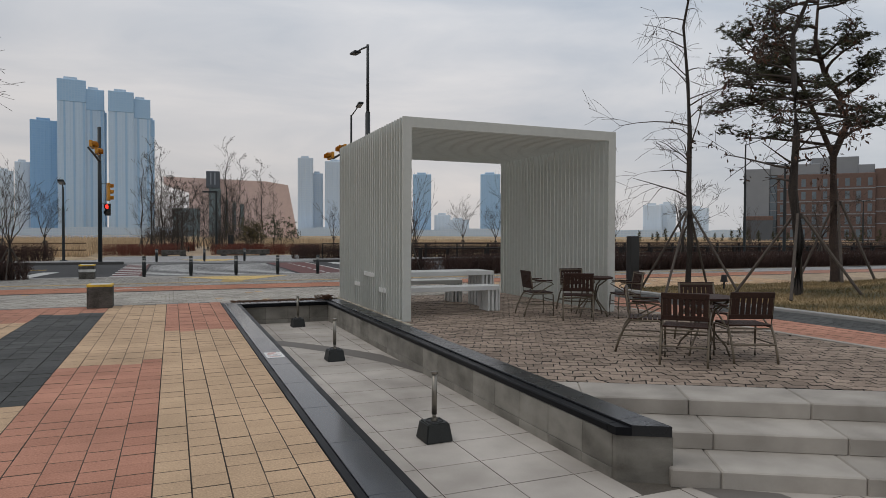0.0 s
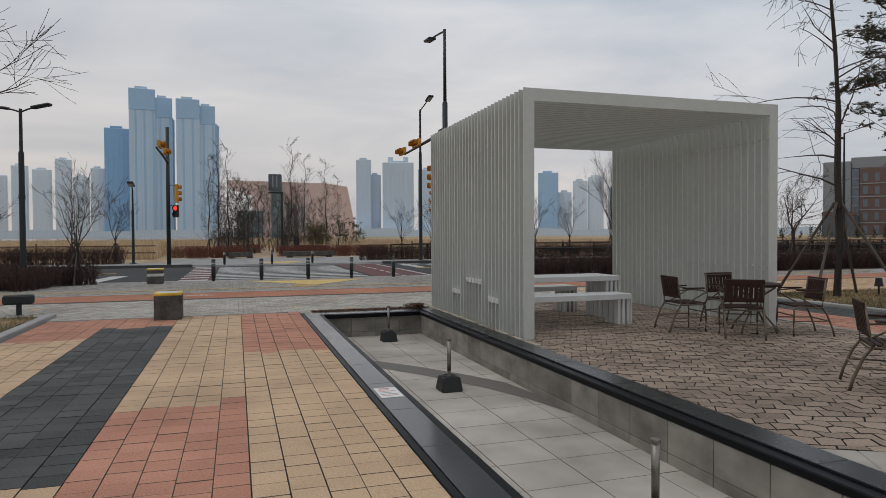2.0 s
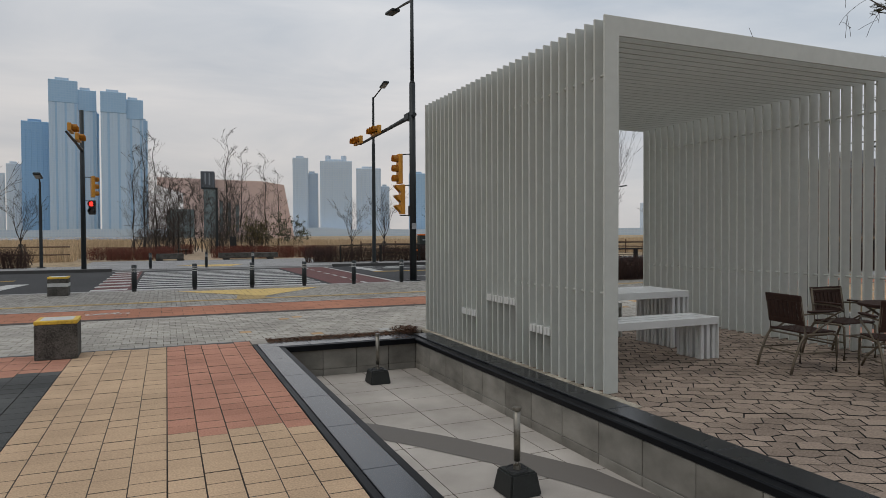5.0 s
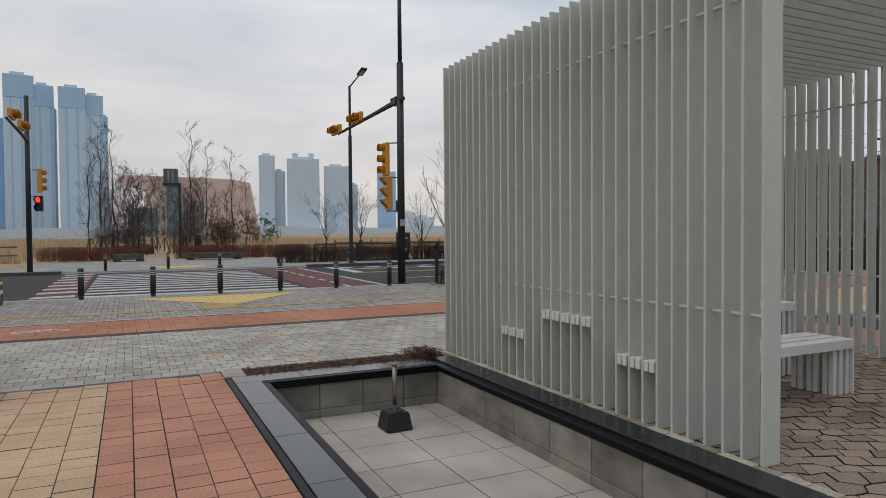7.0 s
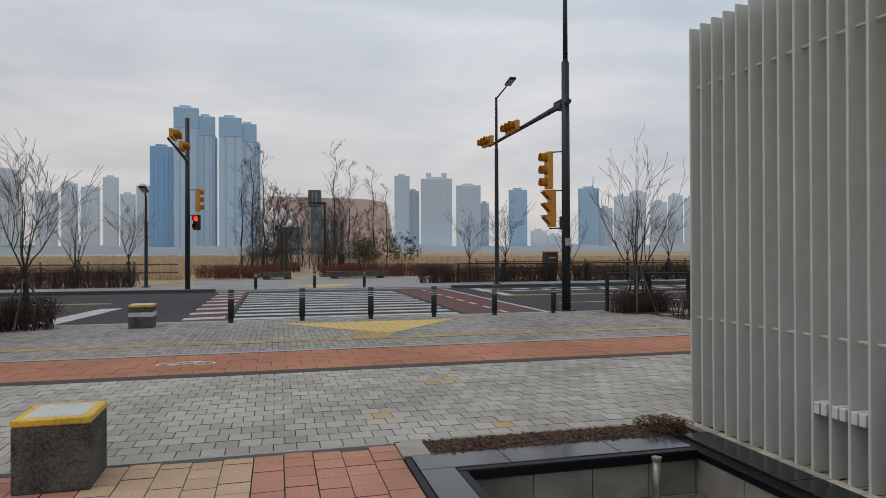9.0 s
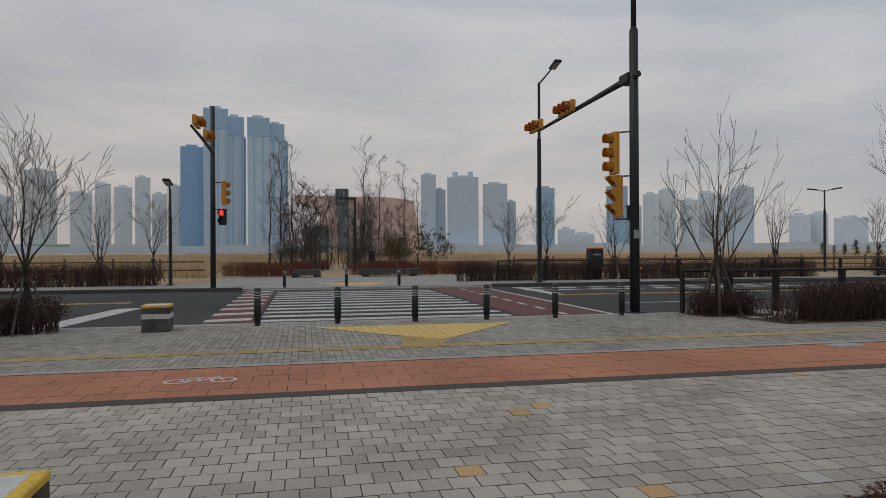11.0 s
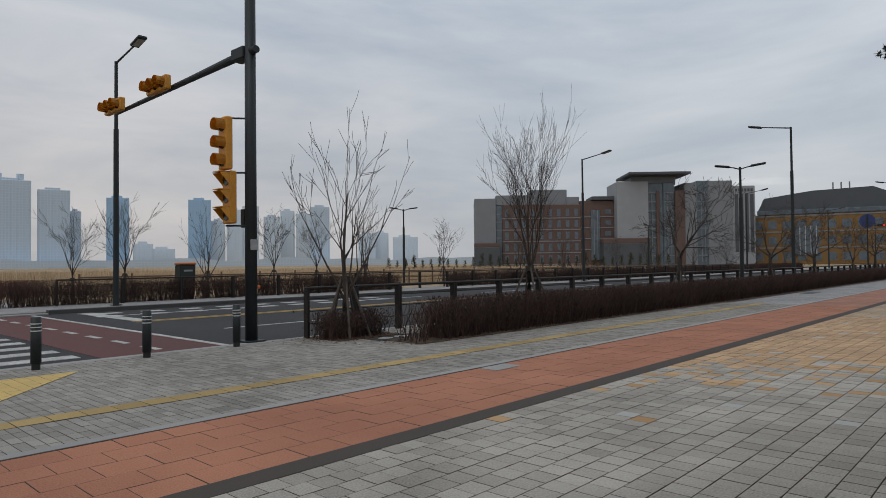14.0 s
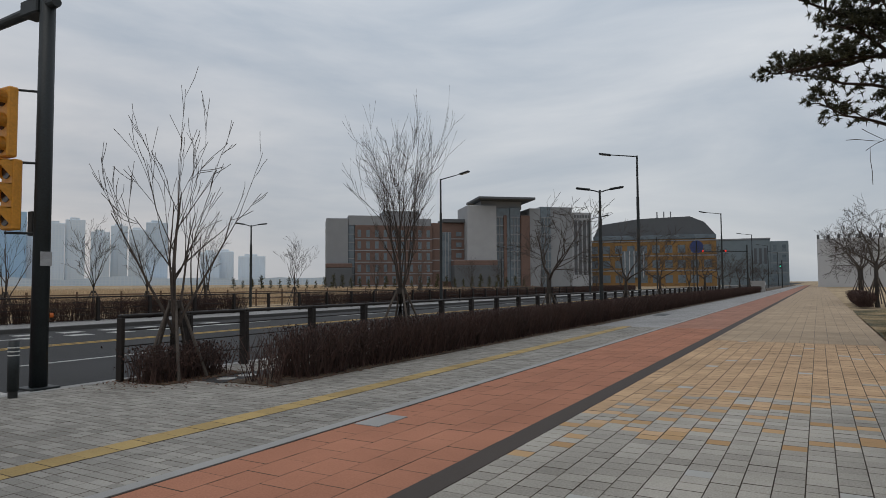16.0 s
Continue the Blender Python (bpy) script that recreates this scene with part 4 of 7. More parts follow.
def signal_head(parent, at, lamps, upright, name, arrow=False, lit=None, mat=SIGNAL_YELLOW):
    """A signal head whose hoods point to -x."""
    step = 0.33
    size = step * lamps
    x, y, z = at
    if upright:
        body = part(name, box(bmesh.new(), x - 0.08, x + 0.06, y - 0.15, y + 0.15, z - size, z, 0.02), mat, parent)
    else:
        body = part(name, box(bmesh.new(), x - 0.08, x + 0.06, y - size / 2, y + size / 2, z - 0.16, z + 0.16, 0.02), mat, parent)
    for k in range(lamps):
        c = (x - 0.08, y, z - step * (k + 0.5)) if upright else (x - 0.08, y - size / 2 + step * (k + 0.5), z)
        lens = LENS_DARK if lit is None or lit[0] != k else lit[1]
        part("lens", rod(bmesh.new(), (c[0] + 0.005, c[1], c[2]), (c[0] - 0.012, c[1], c[2]), 0.115, 0.11, 18), lens, body)
        if arrow:
            bm = bmesh.new()
            for s in (-1, 1):
                a = [bm.verts.new(p) for p in ((c[0], c[1] + s * 0.14, c[2] + 0.15), (c[0], c[1] + s * 0.14, c[2] - 0.10), (c[0] - 0.2, c[1] + s * 0.14, c[2] + 0.11))]
                b = [bm.verts.new((v.co.x, v.co.y - s * 0.012, v.co.z)) for v in a]
                bm.faces.new(a)
                bm.faces.new(list(reversed(b)))
                for i in range(3):
                    bm.faces.new((a[i], b[i], b[(i + 1) % 3], a[(i + 1) % 3]))
            box(bm, c[0] - 0.2, c[0], c[1] - 0.14, c[1] + 0.14, c[2] + 0.13, c[2] + 0.145)
            part("hood", bm, mat, body)
        else:
            part("hood", visor(bmesh.new(), Matrix.Translation(c)), mat, body)
    return body


mast = thing("traffic_signal_mast", "tall dark steel mast with yellow traffic signals and a lamp", "traffic light", (7.68, 26.8, 0))
bm = bmesh.new()
rod(bm, (0, 0, 0), (0, 0, 6.55), 0.115, 0.10, 16)
rod(bm, (0, 0, 6.55), (0, 0, 6.62), 0.10, 0.065, 16)
rod(bm, (0, 0, 6.62), (0, 0, 9.35), 0.065, 0.055, 14)
part("pole", bm, DARK_METAL, mast, "", True)
part("base_plate", box(bmesh.new(), -0.2, 0.2, -0.2, 0.2, 0, 0.03, 0.005), DARK_METAL, mast)
part("lamp_arm", tube(bmesh.new(), [(0, 0, 9.27), (0, 0.7, 9.38), (0, 1.7, 9.5)], [0.045, 0.04, 0.03], 8), DARK_METAL, mast)
part("lamp_head", box(bmesh.new(), -0.16, 0.16, -0.4, 0.4, -0.06, 0.05, 0.03, Matrix.Translation((0, 2.0, 9.52)) @ Matrix.Rotation(radians(6), 4, "X")), DARK_METAL, mast)
part("signal_arm", tube(bmesh.new(), [(0, 0.1, 5.49), (0, 2.2, 5.44), (0, 6.35, 5.35)], [0.085, 0.065, 0.045], 12), DARK_METAL, mast)
part("arm_socket", box(bmesh.new(), -0.13, 0.13, 0.06, 0.5, 5.37, 5.60, 0.02), DARK_METAL, mast)
part("arm_knob", rod(bmesh.new(), (0, -0.22, 5.49), (0, 0, 5.49), 0.07, 0.09, 14), DARK_METAL, mast)
signal_head(mast, (-0.15, 3.6, 5.50), 3, False, "signal_head")
signal_head(mast, (-0.15, 6.1, 5.45), 3, False, "signal_head")
signal_head(mast, (-0.36, 0.26, 4.22), 3, True, "signal_head")
signal_head(mast, (-0.28, 0.26, 3.21), 3, True, "arrow_signal", arrow=True)
for z in (4.23, 3.2, 2.2):
    part("bracket", tube(bmesh.new(), [(0, 0, z - 0.02), (-0.2, 0.16, z - 0.02), (-0.36, 0.28, z - 0.02)], 0.018, 8), DARK_METAL, mast)
part("control_box", box(bmesh.new(), -0.09, 0.09, 0.1, 0.22, 2.15, 2.5, 0.01), SIGNAL_BLACK, mast)
part("notice", box(bmesh.new(), -0.08, 0.08, -0.122, -0.112, 1.72, 1.92, 0.002), LAMP_GLASS, mast, "faded grey sticker")
part("push_button", rod(bmesh.new(), (0.1, -0.05, 1.02), (0.145, -0.06, 1.02), 0.035, 0.035, 14), ORANGE_LID, mast, "orange push button")

west_mast = thing("traffic_signal_mast", "dark steel signal mast across the road with yellow heads", "traffic light", (-3.45, 41.0, -0.02))
bm = bmesh.new()
rod(bm, (0, 0, 0), (0, 0, 7.4), 0.11, 0.09, 16)
part("pole", bm, DARK_METAL, west_mast, "", True)
part("signal_arm", tube(bmesh.new(), [(0, -0.1, 5.55), (0, -2.2, 5.6), (0, -5.2, 5.65)], [0.08, 0.06, 0.045], 12), DARK_METAL, west_mast)


def turned_head(parent, at, lamps, upright, name, lit=None, mat=SIGNAL_YELLOW, facing=180):
    body = signal_head(parent, (0, 0, 0), lamps, upright, name, False, lit, mat)
    body.matrix_basis = pose(*at, 0, 0, facing)
    return body


turned_head(west_mast, (0.12, -2.6, 5.78), 3, False, "signal_head")
turned_head(west_mast, (0.12, -5.0, 5.82), 3, False, "signal_head")
turned_head(west_mast, (0.42, -0.1, 4.35), 3, True, "signal_head", facing=200)
turned_head(west_mast, (0.40, -0.12, 3.22), 2, True, "pedestrian_signal", (0, LENS_RED), SIGNAL_BLACK, 75)
for z in (4.3, 3.2):
    part("bracket", rod(bmesh.new(), (0, 0, z), (0.42, -0.1, z), 0.018), DARK_METAL, west_mast)


# ---- plants ----
def add_limb(verts, faces, points, radii, sides):
    """Appends a tapered tube to a vertex and face list."""
    base = len(verts)
    ring = [(math.cos(k * 2 * math.pi / sides), math.sin(k * 2 * math.pi / sides)) for k in range(sides)]
    for i, p in enumerate(points):
        d = points[min(i + 1, len(points) - 1)] - points[max(i - 1, 0)]
        q = d.to_track_quat("Z", "Y")
        for c, s in ring:
            verts.append(p + q @ Vector((c * radii[i], s * radii[i], 0)))
    for i in range(len(points) - 1):
        for k in range(sides):
            a, b = base + i * sides + k, base + i * sides + (k + 1) % sides
            faces.append((a, b, b + sides, a + sides))
    faces.append(tuple(base + (len(points) - 1) * sides + k for k in range(sides)))


def ramify(rnd, geo, start, way, length, radius, level, most, lift, spread, tips, kids=3, thin=0.0045):
    """A limb that wanders and sends out smaller limbs along its length."""
    steps = 5 if level == 0 else 4 if level < most else 3
    points, radii, p, d = [start], [radius], start.copy(), way.normalized()
    for i in range(steps):
        wander = Vector((rnd.gauss(0, 1), rnd.gauss(0, 1), rnd.gauss(0, 0.6))) * 0.12
        d = (d + wander + Vector((0, 0, lift))).normalized()
        p = p + d * (length / steps)
        points.append(p)
        radii.append(max(thin, radius * (1 - 0.72 * (i + 1) / steps)))
    add_limb(*geo, points, radii, 6 if radius > 0.035 else 4 if radius > 0.013 else 3)
    tips.append((points[-1], d))
    if level < most:
        for i in range(kids + (1 if level == 0 else 0)):
            f = rnd.uniform(0.28, 1.0)
            j = min(int(f * steps), steps - 1)
            at = points[j].lerp(points[j + 1], f * steps - j)
            side = d.orthogonal()
            side.rotate(Matrix.Rotation(rnd.uniform(0, 2 * math.pi), 3, d))
            a = radians(rnd.uniform(spread * 0.6, spread * 1.3))
            ramify(rnd, geo, at, d * math.cos(a) + side * math.sin(a), length * rnd.uniform(0.45, 0.72), radii[j] * rnd.uniform(0.5, 0.68), level + 1, most, lift, spread, tips, kids, thin)


def props(tree, count, high, reach, radius=0.03, seed=0):
    for k in range(count):
        a = k * 2 * math.pi / count + 0.6 + seed
        bm = rod(bmesh.new(), (reach * math.cos(a), reach * math.sin(a), -0.02), (0.07 * math.cos(a), 0.07 * math.sin(a), high), radius, radius * 0.9, 8)
        part("prop", bm, PROP, tree, "timber support prop")
    part("tie_band", rod(bmesh.new(), (0, 0, high - 0.12), (0, 0, high), 0.105, 0.10, 14), BARK, tree, "dark rubber tie round the trunk")


def bare_tree(seed, height, fork, limbs, opening, trunk_r, most=3, kids=3, mat=TWIG, label="bare young street tree held by timber props", prop=(4, 1.25, 0.62), thin=0.008, spread=34, lift=0.05, slim=1.0):
    rnd = random.Random(seed)
    t = thing("tree", label, "tree", group="bare street trees")
    verts, faces, tips = [], [], []
    stem = [Vector((0, 0, -0.05)), Vector((rnd.uniform(-0.03, 0.03), rnd.uniform(-0.03, 0.03), fork * 0.5)), Vector((0, 0, fork))]
    add_limb(verts, faces, stem, [trunk_r * 1.15, trunk_r, trunk_r * 0.85], 8)
    link_mesh("trunk", verts, faces, BARK, t, "", True)
    verts, faces = [], []
    for k in range(limbs):
        a = k * 2 * math.pi / limbs + rnd.uniform(-0.35, 0.35)
        o = radians(opening * rnd.uniform(0.55, 1.25))
        way = Vector((math.cos(a) * math.sin(o), math.sin(a) * math.sin(o), math.cos(o)))
        ramify(rnd, (verts, faces), Vector((0, 0, fork * rnd.uniform(0.86, 1.0))), way, (height - fork) * rnd.uniform(0.72, 1.0), trunk_r * 0.6, 0, most, lift, spread, tips, kids, thin)
    squeeze = (height - fork) / (max(v.z for v in verts) - fork)
    for v in verts:
        v.x, v.y, v.z = v.x * squeeze * slim, v.y * squeeze * slim, fork + (v.z - fork) * (squeeze if v.z > fork else 1)
    link_mesh("crown", verts, faces, mat, t, "bare twigs", True)
    if prop:
        props(t, prop[0], prop[1], prop[2], 0.026, seed)
    return t, tips


def leader_tree(seed, height, trunk_r, branches, reach, first, mat=TWIG, label="slim bare tree with a straight leader", prop=None, most=2, kids=3, up=0.5, lift=0.02, thin=0.005, sway=0.04):
    """A tree with one straight stem and side branches all the way up."""
    rnd = random.Random(seed)
    t = thing("tree", label, "tree", group="slim bare trees")
    verts, faces, tips = [], [], []
    stem = [Vector((rnd.gauss(0, sway) * k, rnd.gauss(0, sway) * k, height * k / 7)) for k in range(8)]
    add_limb(verts, faces, stem, [trunk_r * (1.12 - 0.95 * k / 7) for k in range(8)], 8)
    link_mesh("trunk", verts, faces, BARK, t, "", True)
    verts, faces = [], []
    for k in range(branches):
        f = first + (1 - first) * (k + rnd.random()) / branches
        i = min(int(f * 7), 6)
        at = stem[i].lerp(stem[i + 1], f * 7 - i)
        a = rnd.uniform(0, 6.28)
        way = Vector((math.cos(a), math.sin(a), up * rnd.uniform(0.4, 1.6)))
        ramify(rnd, (verts, faces), at, way, reach * (1.15 - 0.75 * f) * rnd.uniform(0.7, 1.2), trunk_r * 0.32 * (1.1 - 0.7 * f), 1, most + 1, lift, 40, tips, kids, thin)
    link_mesh("crown", verts, faces, mat, t, "bare twigs", True)
    if prop:
        props(t, prop[0], prop[1], prop[2], prop[3], seed)
    return t, tips


def leaf_cloud(rnd, centres, per, spread, size, droop=0.0):
    verts, faces = [], []
    for c in centres:
        for _ in range(per):
            p = c + Vector((rnd.gauss(0, spread), rnd.gauss(0, spread), rnd.gauss(0, spread) - droop))
            s = size * rnd.uniform(0.6, 1.3)
            q = Euler((rnd.uniform(0, 6.28), rnd.uniform(0, 6.28), rnd.uniform(0, 6.28))).to_matrix()
            n = len(verts)
            verts += [p + q @ Vector(v) for v in ((-s, 0, 0), (0, -s * 0.4, s * 0.1), (s, 0, 0), (0, s * 0.4, s * 0.1))]
            faces.append((n, n + 1, n + 2, n + 3))
    return verts, faces


# street trees on this side of the road
vase_a, _ = bare_tree(23, 4.8, 0.7, 7, 27, 0.085, 3, 2, PALE_TWIG, "pale many-stemmed bare tree held by timber props", (5, 1.2, 0.5), 0.0085, 25, 0.08, 0.72)
vase_a.matrix_basis = pose(9.25, 25.95, 0, 0, 0, 40)
vase_b, _ = bare_tree(8, 5.85, 1.25, 9, 27, 0.10, 3, 4, TWIG, "dark vase-shaped bare street tree held by timber props", (4, 1.35, 0.7), 0.007, 25, 0.10, 0.58)
vase_b.matrix_basis = pose(13.8, 24.75, 0, 0, 0, 10)
low_a, _ = bare_tree(15, 4.5, 1.7, 4, 52, 0.085, 3, 4, TWIG, "spreading dark bare street tree held by timber props", (4, 1.1, 0.55), spread=40, lift=0.03)
low_a.matrix_basis = pose(22.4, 24.75, 0, 0, 0, 120)
vase_c, _ = bare_tree(21, 4.9, 1.5, 6, 26, 0.07, 3, 3, TWIG, "bare street tree with rising limbs held by timber props", (4, 1.2, 0.6), 0.010, 28, 0.08)
vase_c.matrix_basis = pose(-4.75, 26.0, 0, 0, 0, 200) @ Matrix.Scale(0.86, 4)
rnd = random.Random(31)


def again(ob, x, y, z=0.0, size=1.0):
    return copy_thing(ob, pose(x, y, z, 0, 0, rnd.uniform(0, 360)) @ Matrix.Scale(size, 4))


for i, x in enumerate((31.5, 39.5, 48, 56, 64, 73, 82, 92, 103, 115)):
    again((low_a, low_a, vase_c)[i % 3], x, 24.75 + rnd.uniform(-0.15, 0.15), 0, rnd.uniform(0.95, 1.1))
for x in (-9.0, -14.0, -20.0):
    again(vase_c, x, 25.8, 0, rnd.uniform(0.95, 1.15))
# trees across the road
for i, (x, y, s) in enumerate(((-9.0, 45.6, 1.05), (-7.1, 47.5, 1.1), (-13.2, 46.0, 1.0), (-18, 46, 1.1), (10.5, 45.2, 0.98), (12.5, 45.0, 1.12), (16.6, 45.6, 1.0), (20.8, 46.4, 1.15), (23.6, 46.4, 1.1), (27.0, 46.2, 1.2), (36.5, 48.5, 1.2), (44, 47, 1.0), (52, 48, 1.1), (60, 47, 1.0), (69, 48, 1.1), (79, 47, 1.1), (90, 47, 1.1), (102, 47, 1.2), (116, 47, 1.2))):
    again(vase_c if i % 3 else vase_a, x, y, -0.02, s)
# the bare-branched tree on the west lawn
big_west, _ = bare_tree(44, 8.6, 2.8, 5, 46, 0.15, 3, 4, TWIG, "large bare tree on the lawn held by stout props", (3, 2.3, 1.5), 0.008, 36, 0.04, 1.25)
big_west.matrix_basis = pose(-5.5, 16.6, 0.03, 0, 0, 25)
# trees on the mounded lawn
slim, _ = leader_tree(52, 10.0, 0.085, 26, 2.0, 0.25, PALE_TWIG, "tall slim bare tree on the lawn held by timber props", (4, 2.15, 1.35, 0.034), 2, 3, 0.75, -0.09, 0.005)
slim.matrix_basis = pose(13.2, 14.5, 0.06, 0, 0, 70)
oak, tips = leader_tree(61, 9.0, 0.125, 30, 1.9, 0.30, TWIG, "tree with withered brown leaves held by timber props", (4, 2.0, 1.4, 0.036), 2, 3, 0.3, 0.0, 0.006)
rl = random.Random(5)
picked = [p for p, d in tips if p.z > 2.6 and rl.random() < 0.5]
v, f = leaf_cloud(rl, picked, 9, 0.075, 0.062, 0.06)
link_mesh("foliage", v, f, BROWN_LEAF, oak, "curled brown leaves")
oak.matrix_basis = pose(14.4, 12.1, height_of_lawn(14.4, 12.1), 0, 0, 15)


def needles(verts, faces, rnd, c, count, length):
    for _ in range(count):
        d = Vector((rnd.gauss(0, 1), rnd.gauss(0, 1), rnd.gauss(0.35, 0.7))).normalized()
        s = d.orthogonal().normalized() * 0.018
        n = len(verts)
        verts += [c - s, c + s, c + d * length * rnd.uniform(0.6, 1.2)]
        faces.append((n, n + 1, n + 2))


def pine(at, seed, height):
    """A bent pine whose limbs reach mostly to the north-west, in open pads."""
    rnd = random.Random(seed)
    t = thing("pine_tree", "old pine with a bent trunk and open dark needle pads", "tree", at, 0)
    west = 2.75
    lean = Vector((math.cos(west), math.sin(west), 0))
    verts, faces = [], []
    stem = [lean * o + Vector((0.05 * math.sin(k * 1.7), 0.1 * math.sin(k), height * z)) for k, (o, z) in enumerate(((0, -0.01), (0.06, 0.14), (0.03, 0.28), (0.12, 0.41), (-0.2, 0.52), (0.1, 0.6), (0.49, 0.68), (0.7, 0.78), (0.6, 1.0)))]
    add_limb(verts, faces, stem, [0.135 * (1.1 - 0.09 * k) for k in range(9)], 10)
    fork = [stem[3], stem[3] + lean * 0.38 + Vector((0, 0, 0.85)), stem[3] + lean * 1.0 + Vector((0, 0, 2.2)), stem[3] + lean * 1.5 + Vector((0, 0, 3.2))]
    add_limb(verts, faces, fork, [0.085, 0.075, 0.055, 0.03], 8)
    link_mesh("trunk", verts, faces, PINE_BARK, t, "", True)
    verts, faces, nv, nf = [], [], [], []
    rn = random.Random(seed + 1)
    for k in range(30):
        westward = k % 3 != 2
        f = (k + rnd.random()) / 30
        if westward and k % 2 == 0:
            at0 = fork[1].lerp(fork[3], 0.3 + 0.8 * f)
        else:
            i = min(3 + int(f * 5), 7)
            at0 = stem[i].lerp(stem[i + 1], f * 5 % 1)
        a = west + (rnd.uniform(-0.85, 0.85) if westward else rnd.uniform(1.4, 4.9))
        span = (rnd.uniform(2.4, 3.5) if westward else rnd.uniform(1.3, 2.3)) * (1.05 - 0.5 * f)
        points, p = [at0], at0.copy()
        d = Vector((math.cos(a), math.sin(a), rnd.uniform(-0.05, 0.35))).normalized()
        for j in range(6):
            d = (d + Vector((rnd.gauss(0, 0.2), rnd.gauss(0, 0.2), rnd.gauss(0.0, 0.16)))).normalized()
            p = p + d * span / 6
            points.append(p)
            if j > 1:
                for _ in range(3):
                    q = p + Vector((rnd.gauss(0, 0.26), rnd.gauss(0, 0.26), rnd.uniform(0.0, 0.25)))
                    add_limb(verts, faces, [p, p.lerp(q, 0.5) + Vector((0, 0, 0.04)), q], [0.018, 0.013, 0.008], 3)
                    for _ in range(13):
                        needles(nv, nf, rn, q + Vector((rn.gauss(0, 0.13), rn.gauss(0, 0.13), rn.gauss(0.04, 0.07))), 15, 0.11)
        add_limb(verts, faces, points, [0.06 * (1 - 0.13 * j) for j in range(7)], 5)
    link_mesh("limb_frame", verts, faces, PINE_BARK, t, "", True)
    link_mesh("foliage", nv, nf, NEEDLE, t, "dark green needle pads")
    props(t, 4, 2.6, 1.1, 0.04, 0.185)
    return t


pine((19.7, 15.0, height_of_lawn(19.7, 15.0)), 9, 9.8)

# park trees beyond the crossing
park_a, tips = leader_tree(71, 8.5, 0.07, 26, 1.7, 0.22, TWIG, "slim bare park tree", (3, 1.5, 0.8, 0.03), 2, 2, 1.1, 0.10, 0.009, 0.014)
park_a.matrix_basis = pose(-1.3, 56, -0.05)
park_b, tips = leader_tree(77, 6.4, 0.055, 30, 1.3, 0.12, TWIG, "small park tree with a few withered leaves", (3, 1.2, 0.6, 0.03), 2, 3, 0.9, 0.08, 0.010, 0.016)
v, f = leaf_cloud(random.Random(6), [p for p, d in tips][::8], 2, 0.12, 0.06, 0.03)
link_mesh("foliage", v, f, BROWN_LEAF, park_b, "few brown leaves")
park_b.matrix_basis = pose(0.2, 62, -0.05)
for x, y, s in ((-0.6, 57.5, 1.0), (-2.0, 58, 0.9), (5.0, 66, 1.2), (6.3, 67, 1.05), (8.2, 66, 1.0), (9.6, 67.5, 0.85)):
    again(park_a, x, y, -0.05, s)
for x, y, s in ((-0.8, 64, 0.9), (0.6, 60, 0.85), (1.1, 68, 1.0), (2.2, 72, 1.05), (3.3, 74, 1.0), (4.2, 64, 0.8), (0.0, 70, 1.1), (5.8, 72, 1.0), (7.4, 63, 0.75), (2.9, 80, 1.1), (-1.5, 72, 1.0), (6.6, 78, 1.1), (0.3, 58, 0.7), (-0.4, 61, 0.75), (1.0, 63, 0.8), (0.7, 66, 0.8), (4.6, 61, 0.7), (5.3, 63, 0.75), (6.0, 60, 0.65), (4.9, 68, 0.85), (6.9, 65, 0.7), (-1.0, 67, 0.8), (3.9, 70, 0.9), (1.6, 75, 1.0)):
    again(park_b, x, y, -0.05, s)


# ---- hedges and bushes ----
def twig_mass(name, length, depth, height, count, seed, mat, leafy=0):
    """Upright twigs that fan out from many stools: verts and faces of a bush or of one run of hedge."""
    rnd = random.Random(seed)
    verts, faces = [], []
    for _ in range(count):
        x, y = rnd.uniform(-length / 2, length / 2), rnd.uniform(-depth / 2, depth / 2) * 0.75
        p = Vector((x, y, -0.02))
        for _ in range(2):
            d = Vector((rnd.gauss(0, 0.22), rnd.gauss(0, 0.26), 1)).normalized()
            h = height * rnd.uniform(0.7, 1.05)
            mid = p + d * h * 0.5
            tip = mid + (d + Vector((rnd.gauss(0, 0.25), rnd.gauss(0, 0.25), 0))) * h * 0.5
            add_limb(verts, faces, [p, mid, tip], [0.008, 0.006, 0.003], 3)
            for _ in range(3):
                a = p.lerp(tip, rnd.uniform(0.35, 0.9))
                b = a + Vector((rnd.gauss(0, 0.09), rnd.gauss(0, 0.09), rnd.uniform(0.03, 0.2)))
                b.z = min(b.z, height * 1.04)
                s = (b - a).orthogonal().normalized() * 0.0045
                n = len(verts)
                verts += [a - s, a + s, b]
                faces.append((n, n + 1, n + 2))
        for _ in range(leafy):
            c = p + Vector((rnd.gauss(0, 0.12), rnd.gauss(0, 0.12), height * rnd.uniform(0.35, 1.0)))
            s = rnd.uniform(0.014, 0.03)
            q = Euler((rnd.uniform(0, 6.28), rnd.uniform(0, 6.28), 0)).to_matrix()
            n = len(verts)
            verts += [c + q @ Vector(w) for w in ((-s, 0, 0), (0, -s * 0.5, 0), (s, 0, 0), (0, s * 0.5, 0))]
            faces.append((n, n + 1, n + 2, n + 3))
    return link_mesh(name, verts, faces, mat)


def hedge_row(first, places, label, group):
    tagged(first, label, "hedge", group)
    first.matrix_basis = places[0]
    for m in places[1:]:
        copy_thing(first, m)


